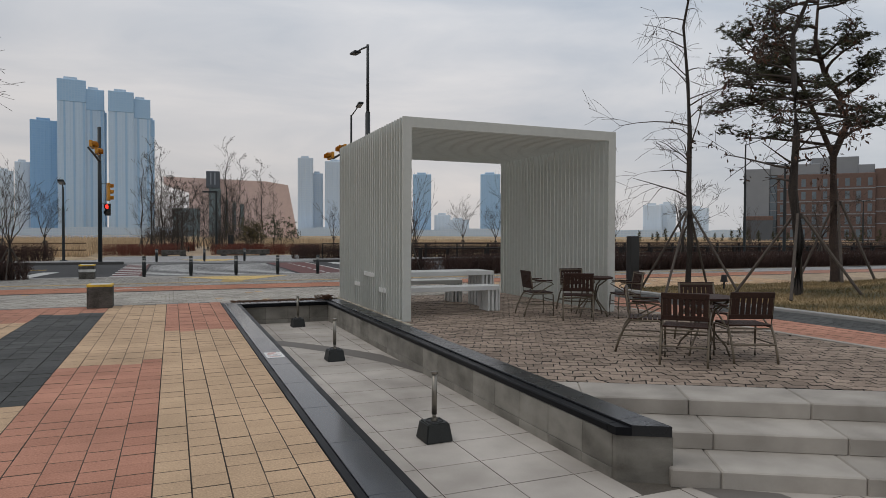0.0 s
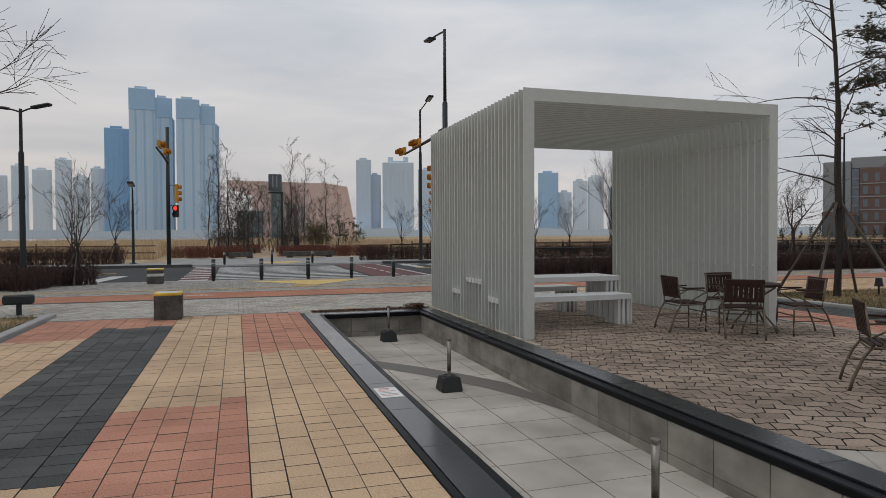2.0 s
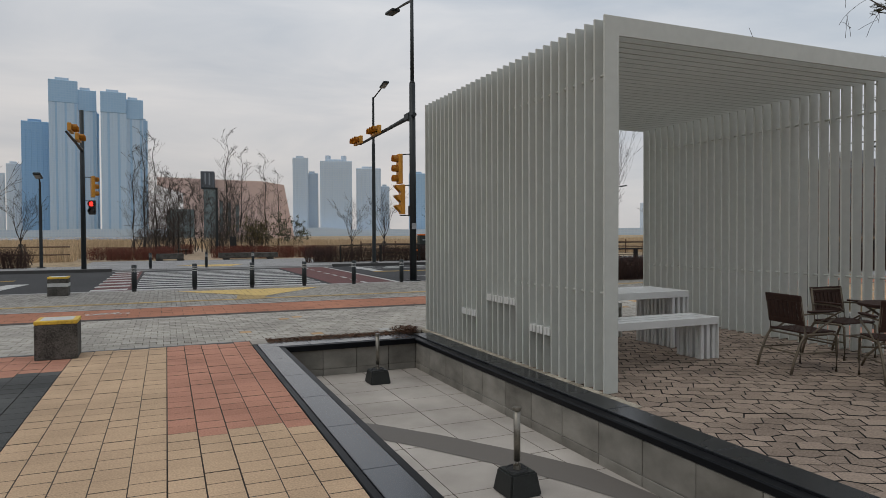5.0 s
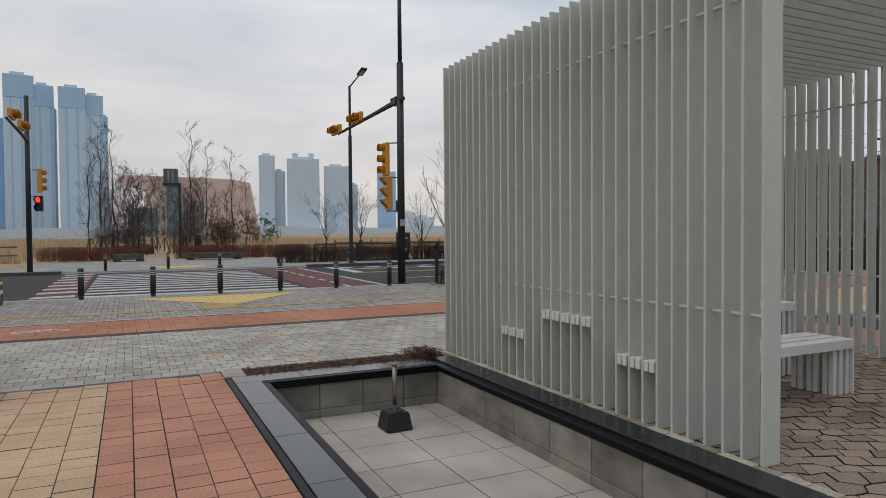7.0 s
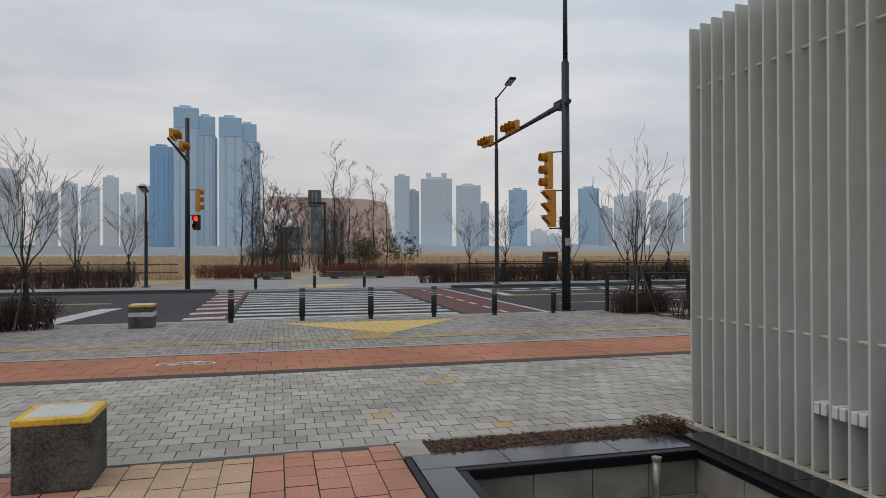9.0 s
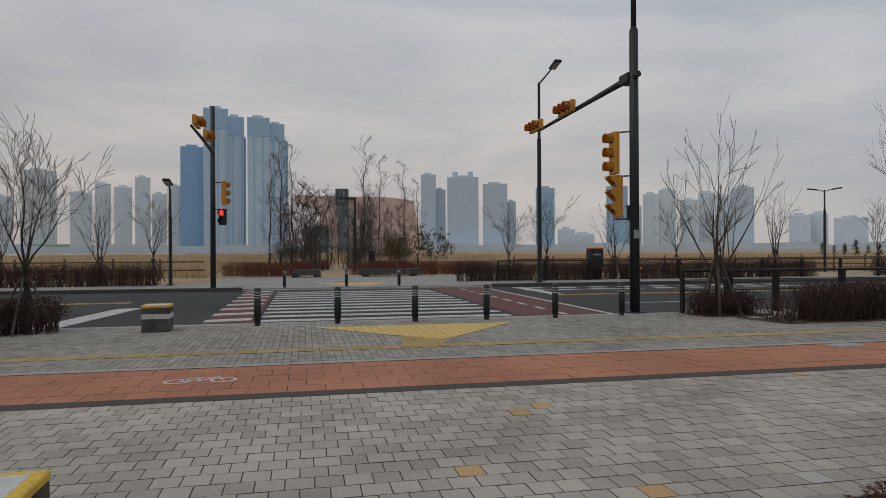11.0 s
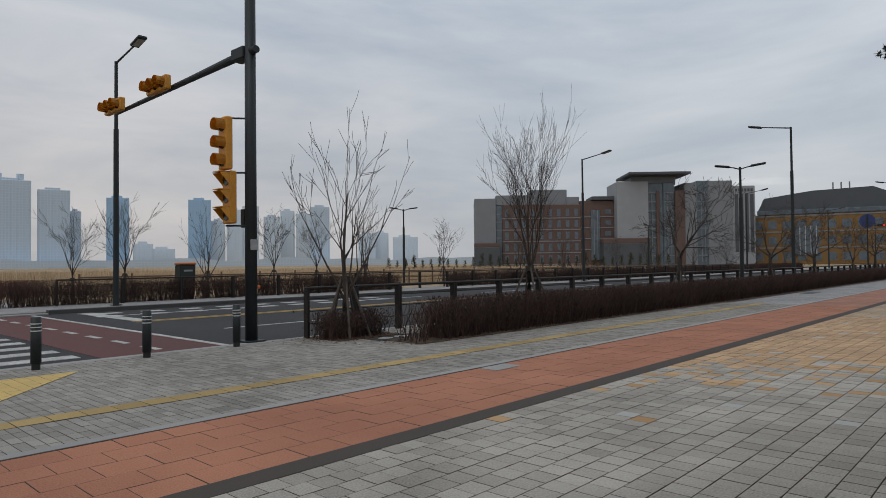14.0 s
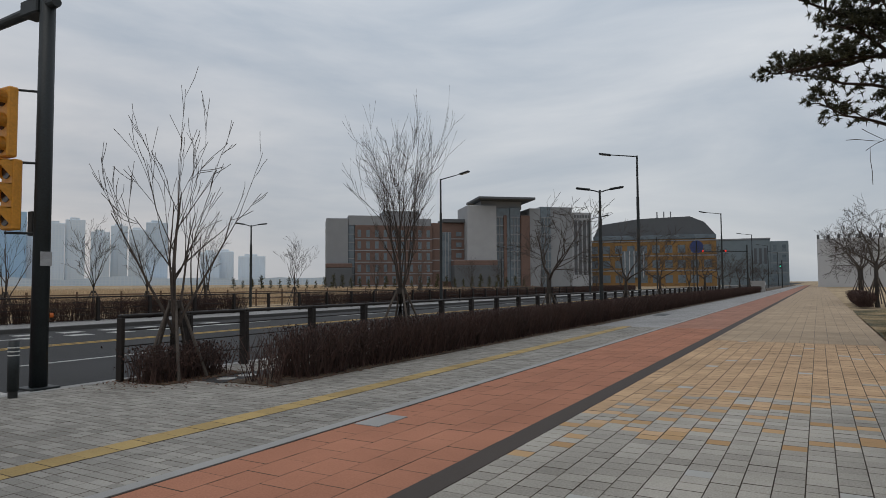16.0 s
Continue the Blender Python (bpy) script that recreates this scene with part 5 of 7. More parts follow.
run = twig_mass("hedge", 2.0, 0.95, 0.8, 330, 1, HEDGE_TWIG, 9)
places = [pose(11.2 + 2 * i, 24.42, 0, 0, 0, 180 * (i % 2)) for i in range(45)]
hedge_row(run, places, "clipped leafless brown hedge along the road", "roadside hedge")
ragged = twig_mass("hedge", 1.0, 0.85, 0.74, 42, 2, HEDGE_TWIG, 0)
hedge_row(ragged, [pose(9.85, 24.42, 0)], "thin ragged end of the leafless hedge", "roadside hedge")
bushy = twig_mass("bush", 1.5, 1.0, 0.55, 190, 3, HEDGE_TWIG, 12)
hedge_row(bushy, [pose(9.38, 25.95, 0), *[pose(x, y, 0, 0, 0, a) @ Matrix.Scale(k, 4) for x, y, a, k in ((-5.15, 25.95, 20, 1.2), (-6.5, 25.4, 80, 1.35), (-6.3, 24.5, 140, 1.3), (-7.6, 25.0, 40, 1.4))]], "low leafless brown bush round a tree foot", "bushes at tree feet")
west_run = twig_mass("hedge", 2.0, 1.3, 0.62, 260, 4, HEDGE_TWIG, 5)
hedge_row(west_run, [pose(-6.3 - 2 * i, 25.0, 0, 0, 0, 180 * (i % 2)) for i in range(12)], "low leafless brown hedge by the kerb", "kerb hedge")
far_run = twig_mass("hedge", 4.0, 1.2, 1.0, 400, 5, HEDGE_TWIG, 9)
places = [pose(9.4 + 4 * i, 43.6, -0.02, 0, 0, 180 * (i % 2)) for i in range(26) if i != 5] + [pose(-8 - 4 * i, 43.6, -0.02, 0, 0, 180 * (i % 2)) for i in range(16)]
hedge_row(far_run, places, "leafless brown hedge across the road", "hedge across the road")
russet = twig_mass("bush", 2.4, 1.5, 0.85, 170, 6, RED_BUSH, 16)
hedge_row(russet, [pose(x, y, -0.03, 0, 0, a) for x, y, a in ((-2.2, 53.2, 0), (-0.6, 54.2, 40), (-3.4, 54.5, 20), (4.2, 54.0, 10), (5.6, 54.6, 0), (7.2, 53.4, 160), (8.8, 53.6, 0), (10.2, 53.4, 30), (4.9, 57, 60), (-0.2, 58, 90), (1.0, 66, 20))], "russet leafy bush in the park bed", "park bushes")


def leafy_shrub(at, height, spread, leaf, mat, seed, label, stems=9):
    """A shrub of thin stems that fan out, with leaves gathered at their tips."""
    rs = random.Random(seed)
    t = thing("shrub", label, "shrub", at, 0, "park shrubs")
    sv, sf, tips = [], [], []
    for k in range(stems):
        a = k * 2.4 + rs.uniform(-0.4, 0.4)
        way = Vector((math.cos(a) * spread / height, math.sin(a) * spread / height, 1.0))
        ramify(rs, (sv, sf), Vector((0, 0, -0.02)), way, height * rs.uniform(0.6, 0.95), 0.022, 1, 3, 0.08, 34, tips, 3, 0.008)
    link_mesh("stem", sv, sf, TWIG, t, "", True)
    lv, lf = leaf_cloud(rs, [p for p, d in tips if p.z > height * 0.25], 6, 0.10, leaf, 0.02)
    link_mesh("foliage", lv, lf, mat, t, "olive leaves")
    return t


leafy_shrub((6.2, 57.8, -0.03), 2.4, 0.7, 0.075, EVERGREEN, 7, "dense upright olive-brown shrub in the park bed", 14)
leafy_shrub((7.0, 58.8, -0.03), 2.1, 0.7, 0.075, EVERGREEN, 17, "dense upright olive-brown shrub in the park bed", 12)
leafy_shrub((8.75, 57.4, -0.03), 2.3, 1.0, 0.11, LARGE_LEAF, 27, "open young evergreen with large dark leaves", 7)
thicket = twig_mass("thicket", 2.4, 1.8, 2.6, 80, 31, TWIG, 10)
hedge_row(thicket, [pose(x, y, -0.04, 0, 0, a) for x, y, a in ((-0.6, 66, 0), (0.6, 70, 50), (-1.6, 69, 110), (0.2, 74, 20), (4.8, 71, 70), (5.9, 69, 10), (4.4, 66, 140))], "tangled bare brown thicket in the park", "park thickets")

# leaf litter along the hedge foot
rnd = random.Random(19)
verts, faces = [], []
for i in range(5200):
    x, y = (rnd.uniform(9.0, 26.0), rnd.uniform(23.8, 24.95)) if i < 3600 else (rnd.gauss(9.4, 0.6), rnd.gauss(25.9, 0.4))
    y = max(y, 23.78) if i < 3600 else min(y, 26.4)
    s, q = rnd.uniform(0.012, 0.03), Euler((rnd.uniform(-0.5, 0.5), rnd.uniform(-0.5, 0.5), rnd.uniform(0, 6.28))).to_matrix()
    n = len(verts)
    verts += [Vector((x, y, 0.02)) + q @ Vector(w) for w in ((-s, 0, 0), (0, -s * 0.5, 0), (s, 0, 0), (0, s * 0.5, 0))]
    faces.append((n, n + 1, n + 2, n + 3))
tagged(link_mesh("leaf_litter", verts, faces, DRY_LEAF), "fallen brown leaves along the hedge foot", "leaves", kind="stuff")
slab("hedge_soil", SOIL, 9.35, 24, 23.95, 24.9, -0.1, 0.012, "strip of dark soil under the hedge", "soil")
slab("bush_soil", SOIL, 8.72, 10.3, 25.45, 26.48, -0.1, 0.012, "patch of dark soil under the bush", "soil")
slab("manhole", ASPHALT, 9.25, 10.6, 24.93, 25.43, -0.1, 0.006, "dark utility cover let into the pavement", "cover")
for k in range(2):
    boards("white_mark", [(9.6 + 0.42 * k + 0.16 * math.cos(a), 25.18 + 0.13 * math.sin(a)) for a in [i * math.pi / 8 for i in range(16)]], ROAD_WHITE, 0.004, 0.01, "worn white ring painted on the cover", "marking")

# dry reeds behind the far pavement
rnd = random.Random(23)
verts, faces = [], []


def reed(x, y, h):
    w = rnd.uniform(0.01, 0.03) * (1 + (y - 50) / 70)
    lean_x, lean_y = rnd.gauss(0, 0.13) * h, rnd.gauss(0, 0.1) * h
    a = rnd.uniform(-0.7, 0.7)
    n = len(verts)
    verts.extend([(x - w * math.cos(a), y - w * math.sin(a), -0.13), (x + w * math.cos(a), y + w * math.sin(a), -0.13), (x + lean_x, y + lean_y, h)])
    faces.append((n, n + 1, n + 2))


for i in range(90000):
    y = 54 + 120 * rnd.random() ** 2
    x = rnd.uniform(-18 - y * 0.75, 20 + y * 1.25)
    if -5.5 < x < 12.5 and y < 60 or 0.6 < x < 4.4 and y < 90:
        continue
    reed(x, y, rnd.uniform(1.05, 1.6) * (0.58 if x > 25 else 1.0) * (0.8 + 0.4 * noise.noise(Vector((x * 0.12, y * 0.12, 0)))))
tagged(link_mesh("reed_bed", verts, faces, REED), "wide bed of dry golden reeds", "reeds", kind="stuff")


# ---- railings, benches and small street furniture ----
def railing(name, xs, y, h, z, label, group):
    """Posts bent over into a stout handrail, with two thin rails below."""
    for a, b in zip(xs, xs[1:]):
        f = thing(name, label, "railing", (a, y, z), 0, group)
        w = b - a
        for x in (0.03, w - 0.03):
            part("post", box(bmesh.new(), x - 0.03, x + 0.03, -0.065, 0.065, 0, h - 0.05, 0.008), BROWN_METAL, f)
        part("handrail", box(bmesh.new(), 0.0, w, -0.055, 0.055, h - 0.06, h, 0.018), BROWN_METAL, f)
        for zz in (0.28, 0.52, 0.76):
            part("rail", rod(bmesh.new(), (0.03, 0, zz * h), (w - 0.03, 0, zz * h), 0.011, sides=6), BROWN_METAL, f)


railing("railing", [8.62, 9.86, 11.1] + [11.14 + 1.8 * i for i in range(1, 36)], 26.4, 1.0, 0.0, "dark brown metal railing along the kerb", "railing panels by the kerb")
railing("railing", [9.2 + 2.4 * i for i in range(30)], 42.9, 1.0, -0.02, "dark brown metal railing across the road", "railing panels across the road")


def rail_fence(x0, count, step, y):
    for i in range(count):
        f = thing("field_fence", "weathered timber post and rail fence before the reeds", "fence", (x0 + i * step, y, -0.13), 0, "field fence bays")
        part("post", rod(bmesh.new(), (0, 0, 0), (0, 0, 1.2), 0.06, 0.055, 8), FENCE_WOOD, f)
        for z in (0.55, 1.02):
            part("rail", rod(bmesh.new(), (0.05, 0, z), (step - 0.05, 0, z), 0.04, 0.04, 8), FENCE_WOOD, f)


rail_fence(-34, 12, 2.4, 51.5)
rail_fence(13, 30, 2.6, 52.0)


def stone_bench(x0, x1, y):
    b = thing("stone_bench", "long low dark granite bench at the park entrance", "bench", ((x0 + x1) / 2, y, -0.025), 0, "stone benches")
    h = (x1 - x0) / 2
    part("seat", box(bmesh.new(), -h, h, -0.28, 0.28, 0.12, 0.44, 0.02), BLOCK, b)
    for s in (-1, 1):
        part("foot", box(bmesh.new(), s * h * 0.75 - 0.2, s * h * 0.75 + 0.2, -0.2, 0.2, 0, 0.12), BLOCK, b)


stone_bench(-0.5, 1.1, 50.6)
stone_bench(3.2, 6.9, 50.8)
timber_bench = thing("park_bench", "small timber bench beside the park path", "bench", (0.9, 63, -0.03))
part("seat", box(bmesh.new(), -0.8, 0.8, -0.2, 0.2, 0.4, 0.46, 0.01), PROP, timber_bench)
for s in (-0.65, 0.65):
    part("leg", box(bmesh.new(), s - 0.04, s + 0.04, -0.18, 0.18, 0, 0.4), BARK, timber_bench)

cctv = thing("camera_mast", "dark angled mast with a short top arm", "mast", (3.6, 58, -0.03))
part("pole", rod(bmesh.new(), (0, 0, 0), (0, 0, 5.1), 0.1, 0.08, 12), DARK_METAL, cctv)
part("arm", box(bmesh.new(), -1.1, 0.1, -0.06, 0.06, 5.0, 5.14, 0.01), DARK_METAL, cctv)
post = thing("sign_box", "small black sign box on a post", "sign", (4.6, 56.5, -0.03))
part("pole", rod(bmesh.new(), (0, 0, 0), (0, 0, 0.8), 0.04, 0.04, 8), DARK_METAL, post)
part("box", box(bmesh.new(), -0.22, 0.22, -0.1, 0.1, 0.7, 1.5, 0.02), SIGNAL_BLACK, post)

litter_bin = thing("post_box", "dark green steel street box with an orange lid", "street box", (14.9, 44.4, -0.02))
part("body", box(bmesh.new(), -0.36, 0.36, -0.28, 0.28, 0.62, 1.5, 0.04), BIN_GREEN, litter_bin)
part("stand", box(bmesh.new(), -0.26, 0.26, -0.2, 0.2, 0.0, 0.62, 0.01), DARK_METAL, litter_bin)
part("lid", box(bmesh.new(), -0.39, 0.39, -0.31, 0.31, 1.5, 1.6, 0.04), ORANGE_LID, litter_bin, "orange lid")
part("print_bar", box(bmesh.new(), -0.2, 0.2, -0.286, -0.28, 1.2, 1.28), LAMP_GLASS, litter_bin)

spot = thing("garden_floodlight", "dark box floodlight on a short stem by the lawn", "floodlight", (-4.0, 17.4, 0.0), 10)
part("stem", rod(bmesh.new(), (0, 0, 0), (0, 0, 0.26), 0.05, 0.05, 10), DARK_METAL, spot)
part("box", box(bmesh.new(), -0.26, 0.26, -0.14, 0.14, 0.22, 0.40, 0.03), DARK_METAL, spot)
garden = thing("garden_light", "small black garden light on the lawn", "garden light", (14.6, 14.6, 0.02))
part("stem", rod(bmesh.new(), (0, 0, 0), (0, 0, 0.25), 0.025, 0.025, 8), SIGNAL_BLACK, garden)
part("head", rod(bmesh.new(), (0, 0, 0.22), (0, 0, 0.42), 0.10, 0.07, 14), SIGNAL_BLACK, garden)

# round sign and far crossing signals down the road
round_sign = thing("round_sign", "round blue sign on a slim pole", "sign", (61.5, 26.2, 0), 90)
part("pole", rod(bmesh.new(), (0, 0, 0), (0, 0, 4.9), 0.05, 0.05, 8), DARK_METAL, round_sign)
part("face", rod(bmesh.new(), (0, -0.06, 4.4), (0, -0.09, 4.4), 0.55, 0.55, 24), SIGN_BLUE, round_sign, "blue sign face")
far_signal = thing("traffic_signal_mast", "far signal mast with two lit red lamps over the road", "traffic light", (112, 26.6, 0))
part("pole", rod(bmesh.new(), (0, 0, 0), (0, 0, 7.0), 0.13, 0.1, 10), DARK_METAL, far_signal)
part("signal_arm", rod(bmesh.new(), (0, 0, 6.0), (0, 7.5, 6.2), 0.07, 0.05, 8), DARK_METAL, far_signal)
signal_head(far_signal, (-0.15, 3.3, 6.15), 3, False, "signal_head", lit=(0, LENS_RED), mat=SIGNAL_BLACK)
signal_head(far_signal, (-0.15, 6.6, 6.2), 3, False, "signal_head", lit=(0, LENS_RED), mat=SIGNAL_BLACK)
green_signal = thing("traffic_signal_mast", "distant signal mast with a lit green lamp", "traffic light", (165, 24.2, 0))
part("pole", rod(bmesh.new(), (0, 0, 0), (0, 0, 6.0), 0.12, 0.1, 10), DARK_METAL, green_signal)
signal_head(green_signal, (-0.2, 0.3, 5.2), 3, True, "signal_head", lit=(1, LENS_GREEN), mat=SIGNAL_BLACK)
cabinet = thing("utility_cabinet", "pale grey utility cabinet at the end of the hedge", "cabinet", (101.5, 24.5, 0))
part("body", box(bmesh.new(), -0.5, 0.5, -0.9, 0.9, 0.1, 1.5, 0.03), KERB, cabinet)
part("plinth", box(bmesh.new(), -0.55, 0.55, -0.95, 0.95, 0, 0.1), KERB, cabinet)


# ---- far buildings ----
def from_view(bearing, distance, origin):
    return origin[0] + distance * math.cos(radians(bearing)), origin[1] + distance * math.sin(radians(bearing))


SKYLINE = [
    (98.9, 1090, 35, 163, "blue"), (97.1, 1076, 36, 221, "pale"), (95.6, 1076, 27, 210, "pale"), (94.9, 1081, 7, 179, "pale"),
    (93.7, 1053, 33, 206, "pale"), (92.3, 1055, 26, 198, "pale"), (91.5, 1061, 8, 170, "pale"), (109.6, 1201, 46, 128, "white"),
    (106.9, 1170, 30, 94, "faint"), (105.4, 1152, 22, 108, "faint"), (104.0, 1137, 25, 102, "faint"), (102.6, 1122, 22, 117, "faint"),
    (101.4, 1111, 21, 91, "faint"), (100.3, 1101, 19, 104, "faint"), (79.3, 1002, 23, 117, "far"), (78.3, 1011, 17, 95, "far"),
    (76.3, 1000, 47, 112, "far"), (73.5, 1001, 37, 102, "far"), (72.1, 1012, 14, 76, "far"), (69.2, 1006, 28, 95, "glass"),
    (67.4, 1010, 25, 33, "faint"), (66.0, 1014, 33, 26, "faint"), (63.2, 1024, 31, 97, "glass"), (61.8, 1040, 21, 68, "faint"),
    (60.5, 1036, 22, 85, "faint"), (59.2, 1042, 24, 91, "faint"), (57.5, 1052, 24, 76, "faint"), (56.2, 1071, 22, 87, "faint"),
    (54.9, 1069, 23, 82, "faint"), (53.5, 1000, 28, 87, "far"), (49.5, 1005, 26, 47, "faint"), (48.3, 1017, 23, 49, "faint"),
    (46.2, 1012, 38, 42, "faint"), (112.2, 1246, 40, 90, "faint"), (116.7, 1327, 40, 110, "faint"),
]
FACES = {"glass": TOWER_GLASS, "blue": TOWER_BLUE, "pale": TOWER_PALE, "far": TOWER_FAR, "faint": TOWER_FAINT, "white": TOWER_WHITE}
KINDS = {"blue": "deep blue glass tower on the far shore", "glass": "hazy blue glass tower on the far shore", "pale": "tall hazy pale blue apartment tower", "far": "hazy grey-blue apartment tower", "faint": "faint hazy apartment block on the skyline", "white": "white apartment tower with rows of windows on a green podium"}
rnd = random.Random(41)
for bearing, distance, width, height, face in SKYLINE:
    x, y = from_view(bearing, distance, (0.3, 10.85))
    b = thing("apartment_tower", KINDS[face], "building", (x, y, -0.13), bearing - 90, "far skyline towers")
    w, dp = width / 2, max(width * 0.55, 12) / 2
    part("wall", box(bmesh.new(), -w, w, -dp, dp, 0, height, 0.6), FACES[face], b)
    # the bluer crown stands in for haze that fades towards the top
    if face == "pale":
        part("crown", box(bmesh.new(), -w - 0.1, w + 0.1, -dp - 0.95, dp + 0.1, height * 0.86, height + 0.6, 0.6), TOWER_GLASS, b, "blue glass crown, bluer where the haze thins")
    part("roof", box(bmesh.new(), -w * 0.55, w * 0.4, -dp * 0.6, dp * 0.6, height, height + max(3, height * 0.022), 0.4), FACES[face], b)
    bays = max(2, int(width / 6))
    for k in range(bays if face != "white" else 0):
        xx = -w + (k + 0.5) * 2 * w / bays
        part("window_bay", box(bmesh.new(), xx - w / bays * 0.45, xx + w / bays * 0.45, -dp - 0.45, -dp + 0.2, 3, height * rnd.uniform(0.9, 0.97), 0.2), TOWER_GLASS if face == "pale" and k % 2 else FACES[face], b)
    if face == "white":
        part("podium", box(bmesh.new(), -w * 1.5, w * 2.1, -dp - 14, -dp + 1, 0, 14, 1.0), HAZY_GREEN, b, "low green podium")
    if bearing == 76.3:
        for s in (-0.5, 0.5):
            part("roof_turret", rod(bmesh.new(), (w * s, 0, height), (w * s, 0, height + 9), 4, 4, 12), TOWER_FAR, b)

# low far shore behind the water, distance haze put into its pale blue
shore = []
for i in range(60):
    a = 128 - i * 1.75
    shore.append((*from_view(a, 960, (0.3, 10.85)), 10 + 7 * noise.noise(Vector((i * 0.4, 0, 0)))))
verts, faces = [], []
for x, y, h in shore:
    verts += [(x, y, -0.2), (x, y, h), (x * 1.03, y * 1.03, h), (x * 1.03, y * 1.03, -0.2)]
for i in range(len(shore) - 1):
    for k in range(3):
        faces.append((i * 4 + k, i * 4 + k + 1, i * 4 + 5 + k, i * 4 + 4 + k))
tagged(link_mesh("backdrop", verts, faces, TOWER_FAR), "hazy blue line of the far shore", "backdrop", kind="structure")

# terracotta hall behind the park
hx, hy = from_view(85.2, 420, (0.3, 10.85))
hall = thing("exhibition_hall", "broad terracotta-clad hall with a sloping end wall", "building", (hx, hy, -0.13), -8)
bm = bmesh.new()
for s in (-16, 16):
    [bm.verts.new((px, s, pz)) for px, pz in ((-24, 0), (39, 0), (33, 32), (20, 34), (-38, 35.5), (-38, 31), (-24, 27))]
bm.verts.ensure_lookup_table()
bm.faces.new(bm.verts[0:7])
bm.faces.new(list(reversed(bm.verts[7:14])))
for k in range(7):
    bm.faces.new((bm.verts[k], bm.verts[7 + k], bm.verts[7 + (k + 1) % 7], bm.verts[(k + 1) % 7]))
bmesh.ops.recalc_face_normals(bm, faces=bm.faces[:])
part("wall", bm, TERRACOTTA, hall)
part("glass_front", box(bmesh.new(), -33, -18, -17, -10, 0, 17, 0.3), HALL_GLASS, hall, "green glass front")
for k in range(3):
    part("window_strip", box(bmesh.new(), -4 + k * 4.5, -2 + k * 4.5, -16.4, -15.8, 4, 22 - k, 0.1), HALL_GLASS, hall)
tower = part("stair_tower", box(bmesh.new(), -12.5, -6.0, -20, -15, 0, 29, 0.3), HALL_GLASS, hall, "greenish glass lift tower")
part("tower_head", box(bmesh.new(), -14.0, -6.5, -20.5, -14.5, 29, 39, 0.3), SCHOOL_DARK, tower, "dark tower head")
part("head_slot", box(bmesh.new(), -11.8, -11.0, -20.8, -20.4, 31, 38), SCHOOL_GREY, tower)
part("head_slot", box(bmesh.new(), -9.5, -8.7, -20.8, -20.4, 31, 38), SCHOOL_GREY, tower)

# the school and its neighbours down the road
VIEW = (2.5, 17.3)


def block(parent, x0, x1, depth, h, mat, floors, front=0.0, bays=0, name="wing", glass=SCHOOL_GLASS, base=0.0):
    w = part(name, box(bmesh.new(), x0, x1, front, front + depth, base, h, 0.15), mat, parent)
    if bays:
        storey = (h - base - 1.5) / floors
        for f in range(floors):
            part("sill_band", box(bmesh.new(), x0, x1, front - 0.12, front + 0.05, base + 0.7 + f * storey, base + 1.0 + f * storey), SCHOOL_GREY, w)
            for k in range(bays):
                c = x0 + (k + 0.5) * (x1 - x0) / bays
                part("window", box(bmesh.new(), c - (x1 - x0) / bays * 0.2, c + (x1 - x0) / bays * 0.2, front - 0.08, front + 0.1, base + 1.5 + f * storey, base + 0.1 + (f + 1) * storey), glass, w)
    return w


sx, sy = from_view(33.0, 205, VIEW)
school = thing("school_building", "brick and grey panel school with tall window strips", "building", (sx, sy, -0.13), 33.0 - 90 + 8, )
block(school, -24.6, -17.9, 14, 21.6, SCHOOL_GREY, 5, 0.0)
block(school, -17.9, -15.9, 12, 19.4, SCHOOL_GLASS, 5, 0.5, name="glass_strip")
for f in range(7):
    part("transom", box(bmesh.new(), -17.9, -15.9, 0.35, 0.55, 1.6 + f * 2.5, 1.85 + f * 2.5), SCHOOL_GREY, school)
block(school, -15.9, 8.4, 14, 19.5, SCHOOL_BRICK, 5, 0.0, 9)
block(school, -17.9, -5.0, 12, 22.6, SCHOOL_GREY, 1, 0.6, name="parapet", base=19.5)
block(school, -7.0, 4.6, 10, 24.4, SCHOOL_GREY, 1, 2.5, name="penthouse", base=19.5)
block(school, 4.4, 8.4, 10, 22.0, SCHOOL_GREY, 1, 2.0, name="parapet", base=19.5)
block(school, 8.4, 19.0, 14, 20.6, SCHOOL_BRICK, 5, 1.0, 0)
block(school, 11.7, 14.6, 1, 17.6, SCHOOL_GLASS, 5, 0.6, name="glass_strip", base=2.0)
for k in range(2):
    part("mullion", box(bmesh.new(), 12.5 + k * 1.1, 12.75 + k * 1.1, 0.45, 0.65, 2.0, 17.6), SCHOOL_GREY, school)
for f in range(4):
    part("sill_band", box(bmesh.new(), 8.4, 19.0, 0.86, 1.0, 5.2 + f * 3.4, 5.5 + f * 3.4), SCHOOL_GREY, school)
    part("window", box(bmesh.new(), 16.2, 18.0, 0.9, 1.1, 6.2 + f * 3.4, 7.6 + f * 3.4), SCHOOL_GLASS, school)
block(school, 12.0, 19.0, 10, 21.9, SCHOOL_DARK, 1, 0.2, name="roof_canopy", base=20.7)
block(school, -24.8, -16.8, 5, 6.3, SCHOOL_DARK, 1, -3.0, name="podium")
block(school, -24.8, -16.8, 5, 7.6, SCHOOL_BRICK, 1, -2.9, name="podium_band", base=6.3)
block(school, 14.5, 28.6, 6, 7.0, SCHOOL_DARK, 1, -4.0, name="podium")
block(school, 14.5, 28.6, 6, 8.6, SCHOOL_BRICK, 1, -3.9, name="podium_band", base=7.0)
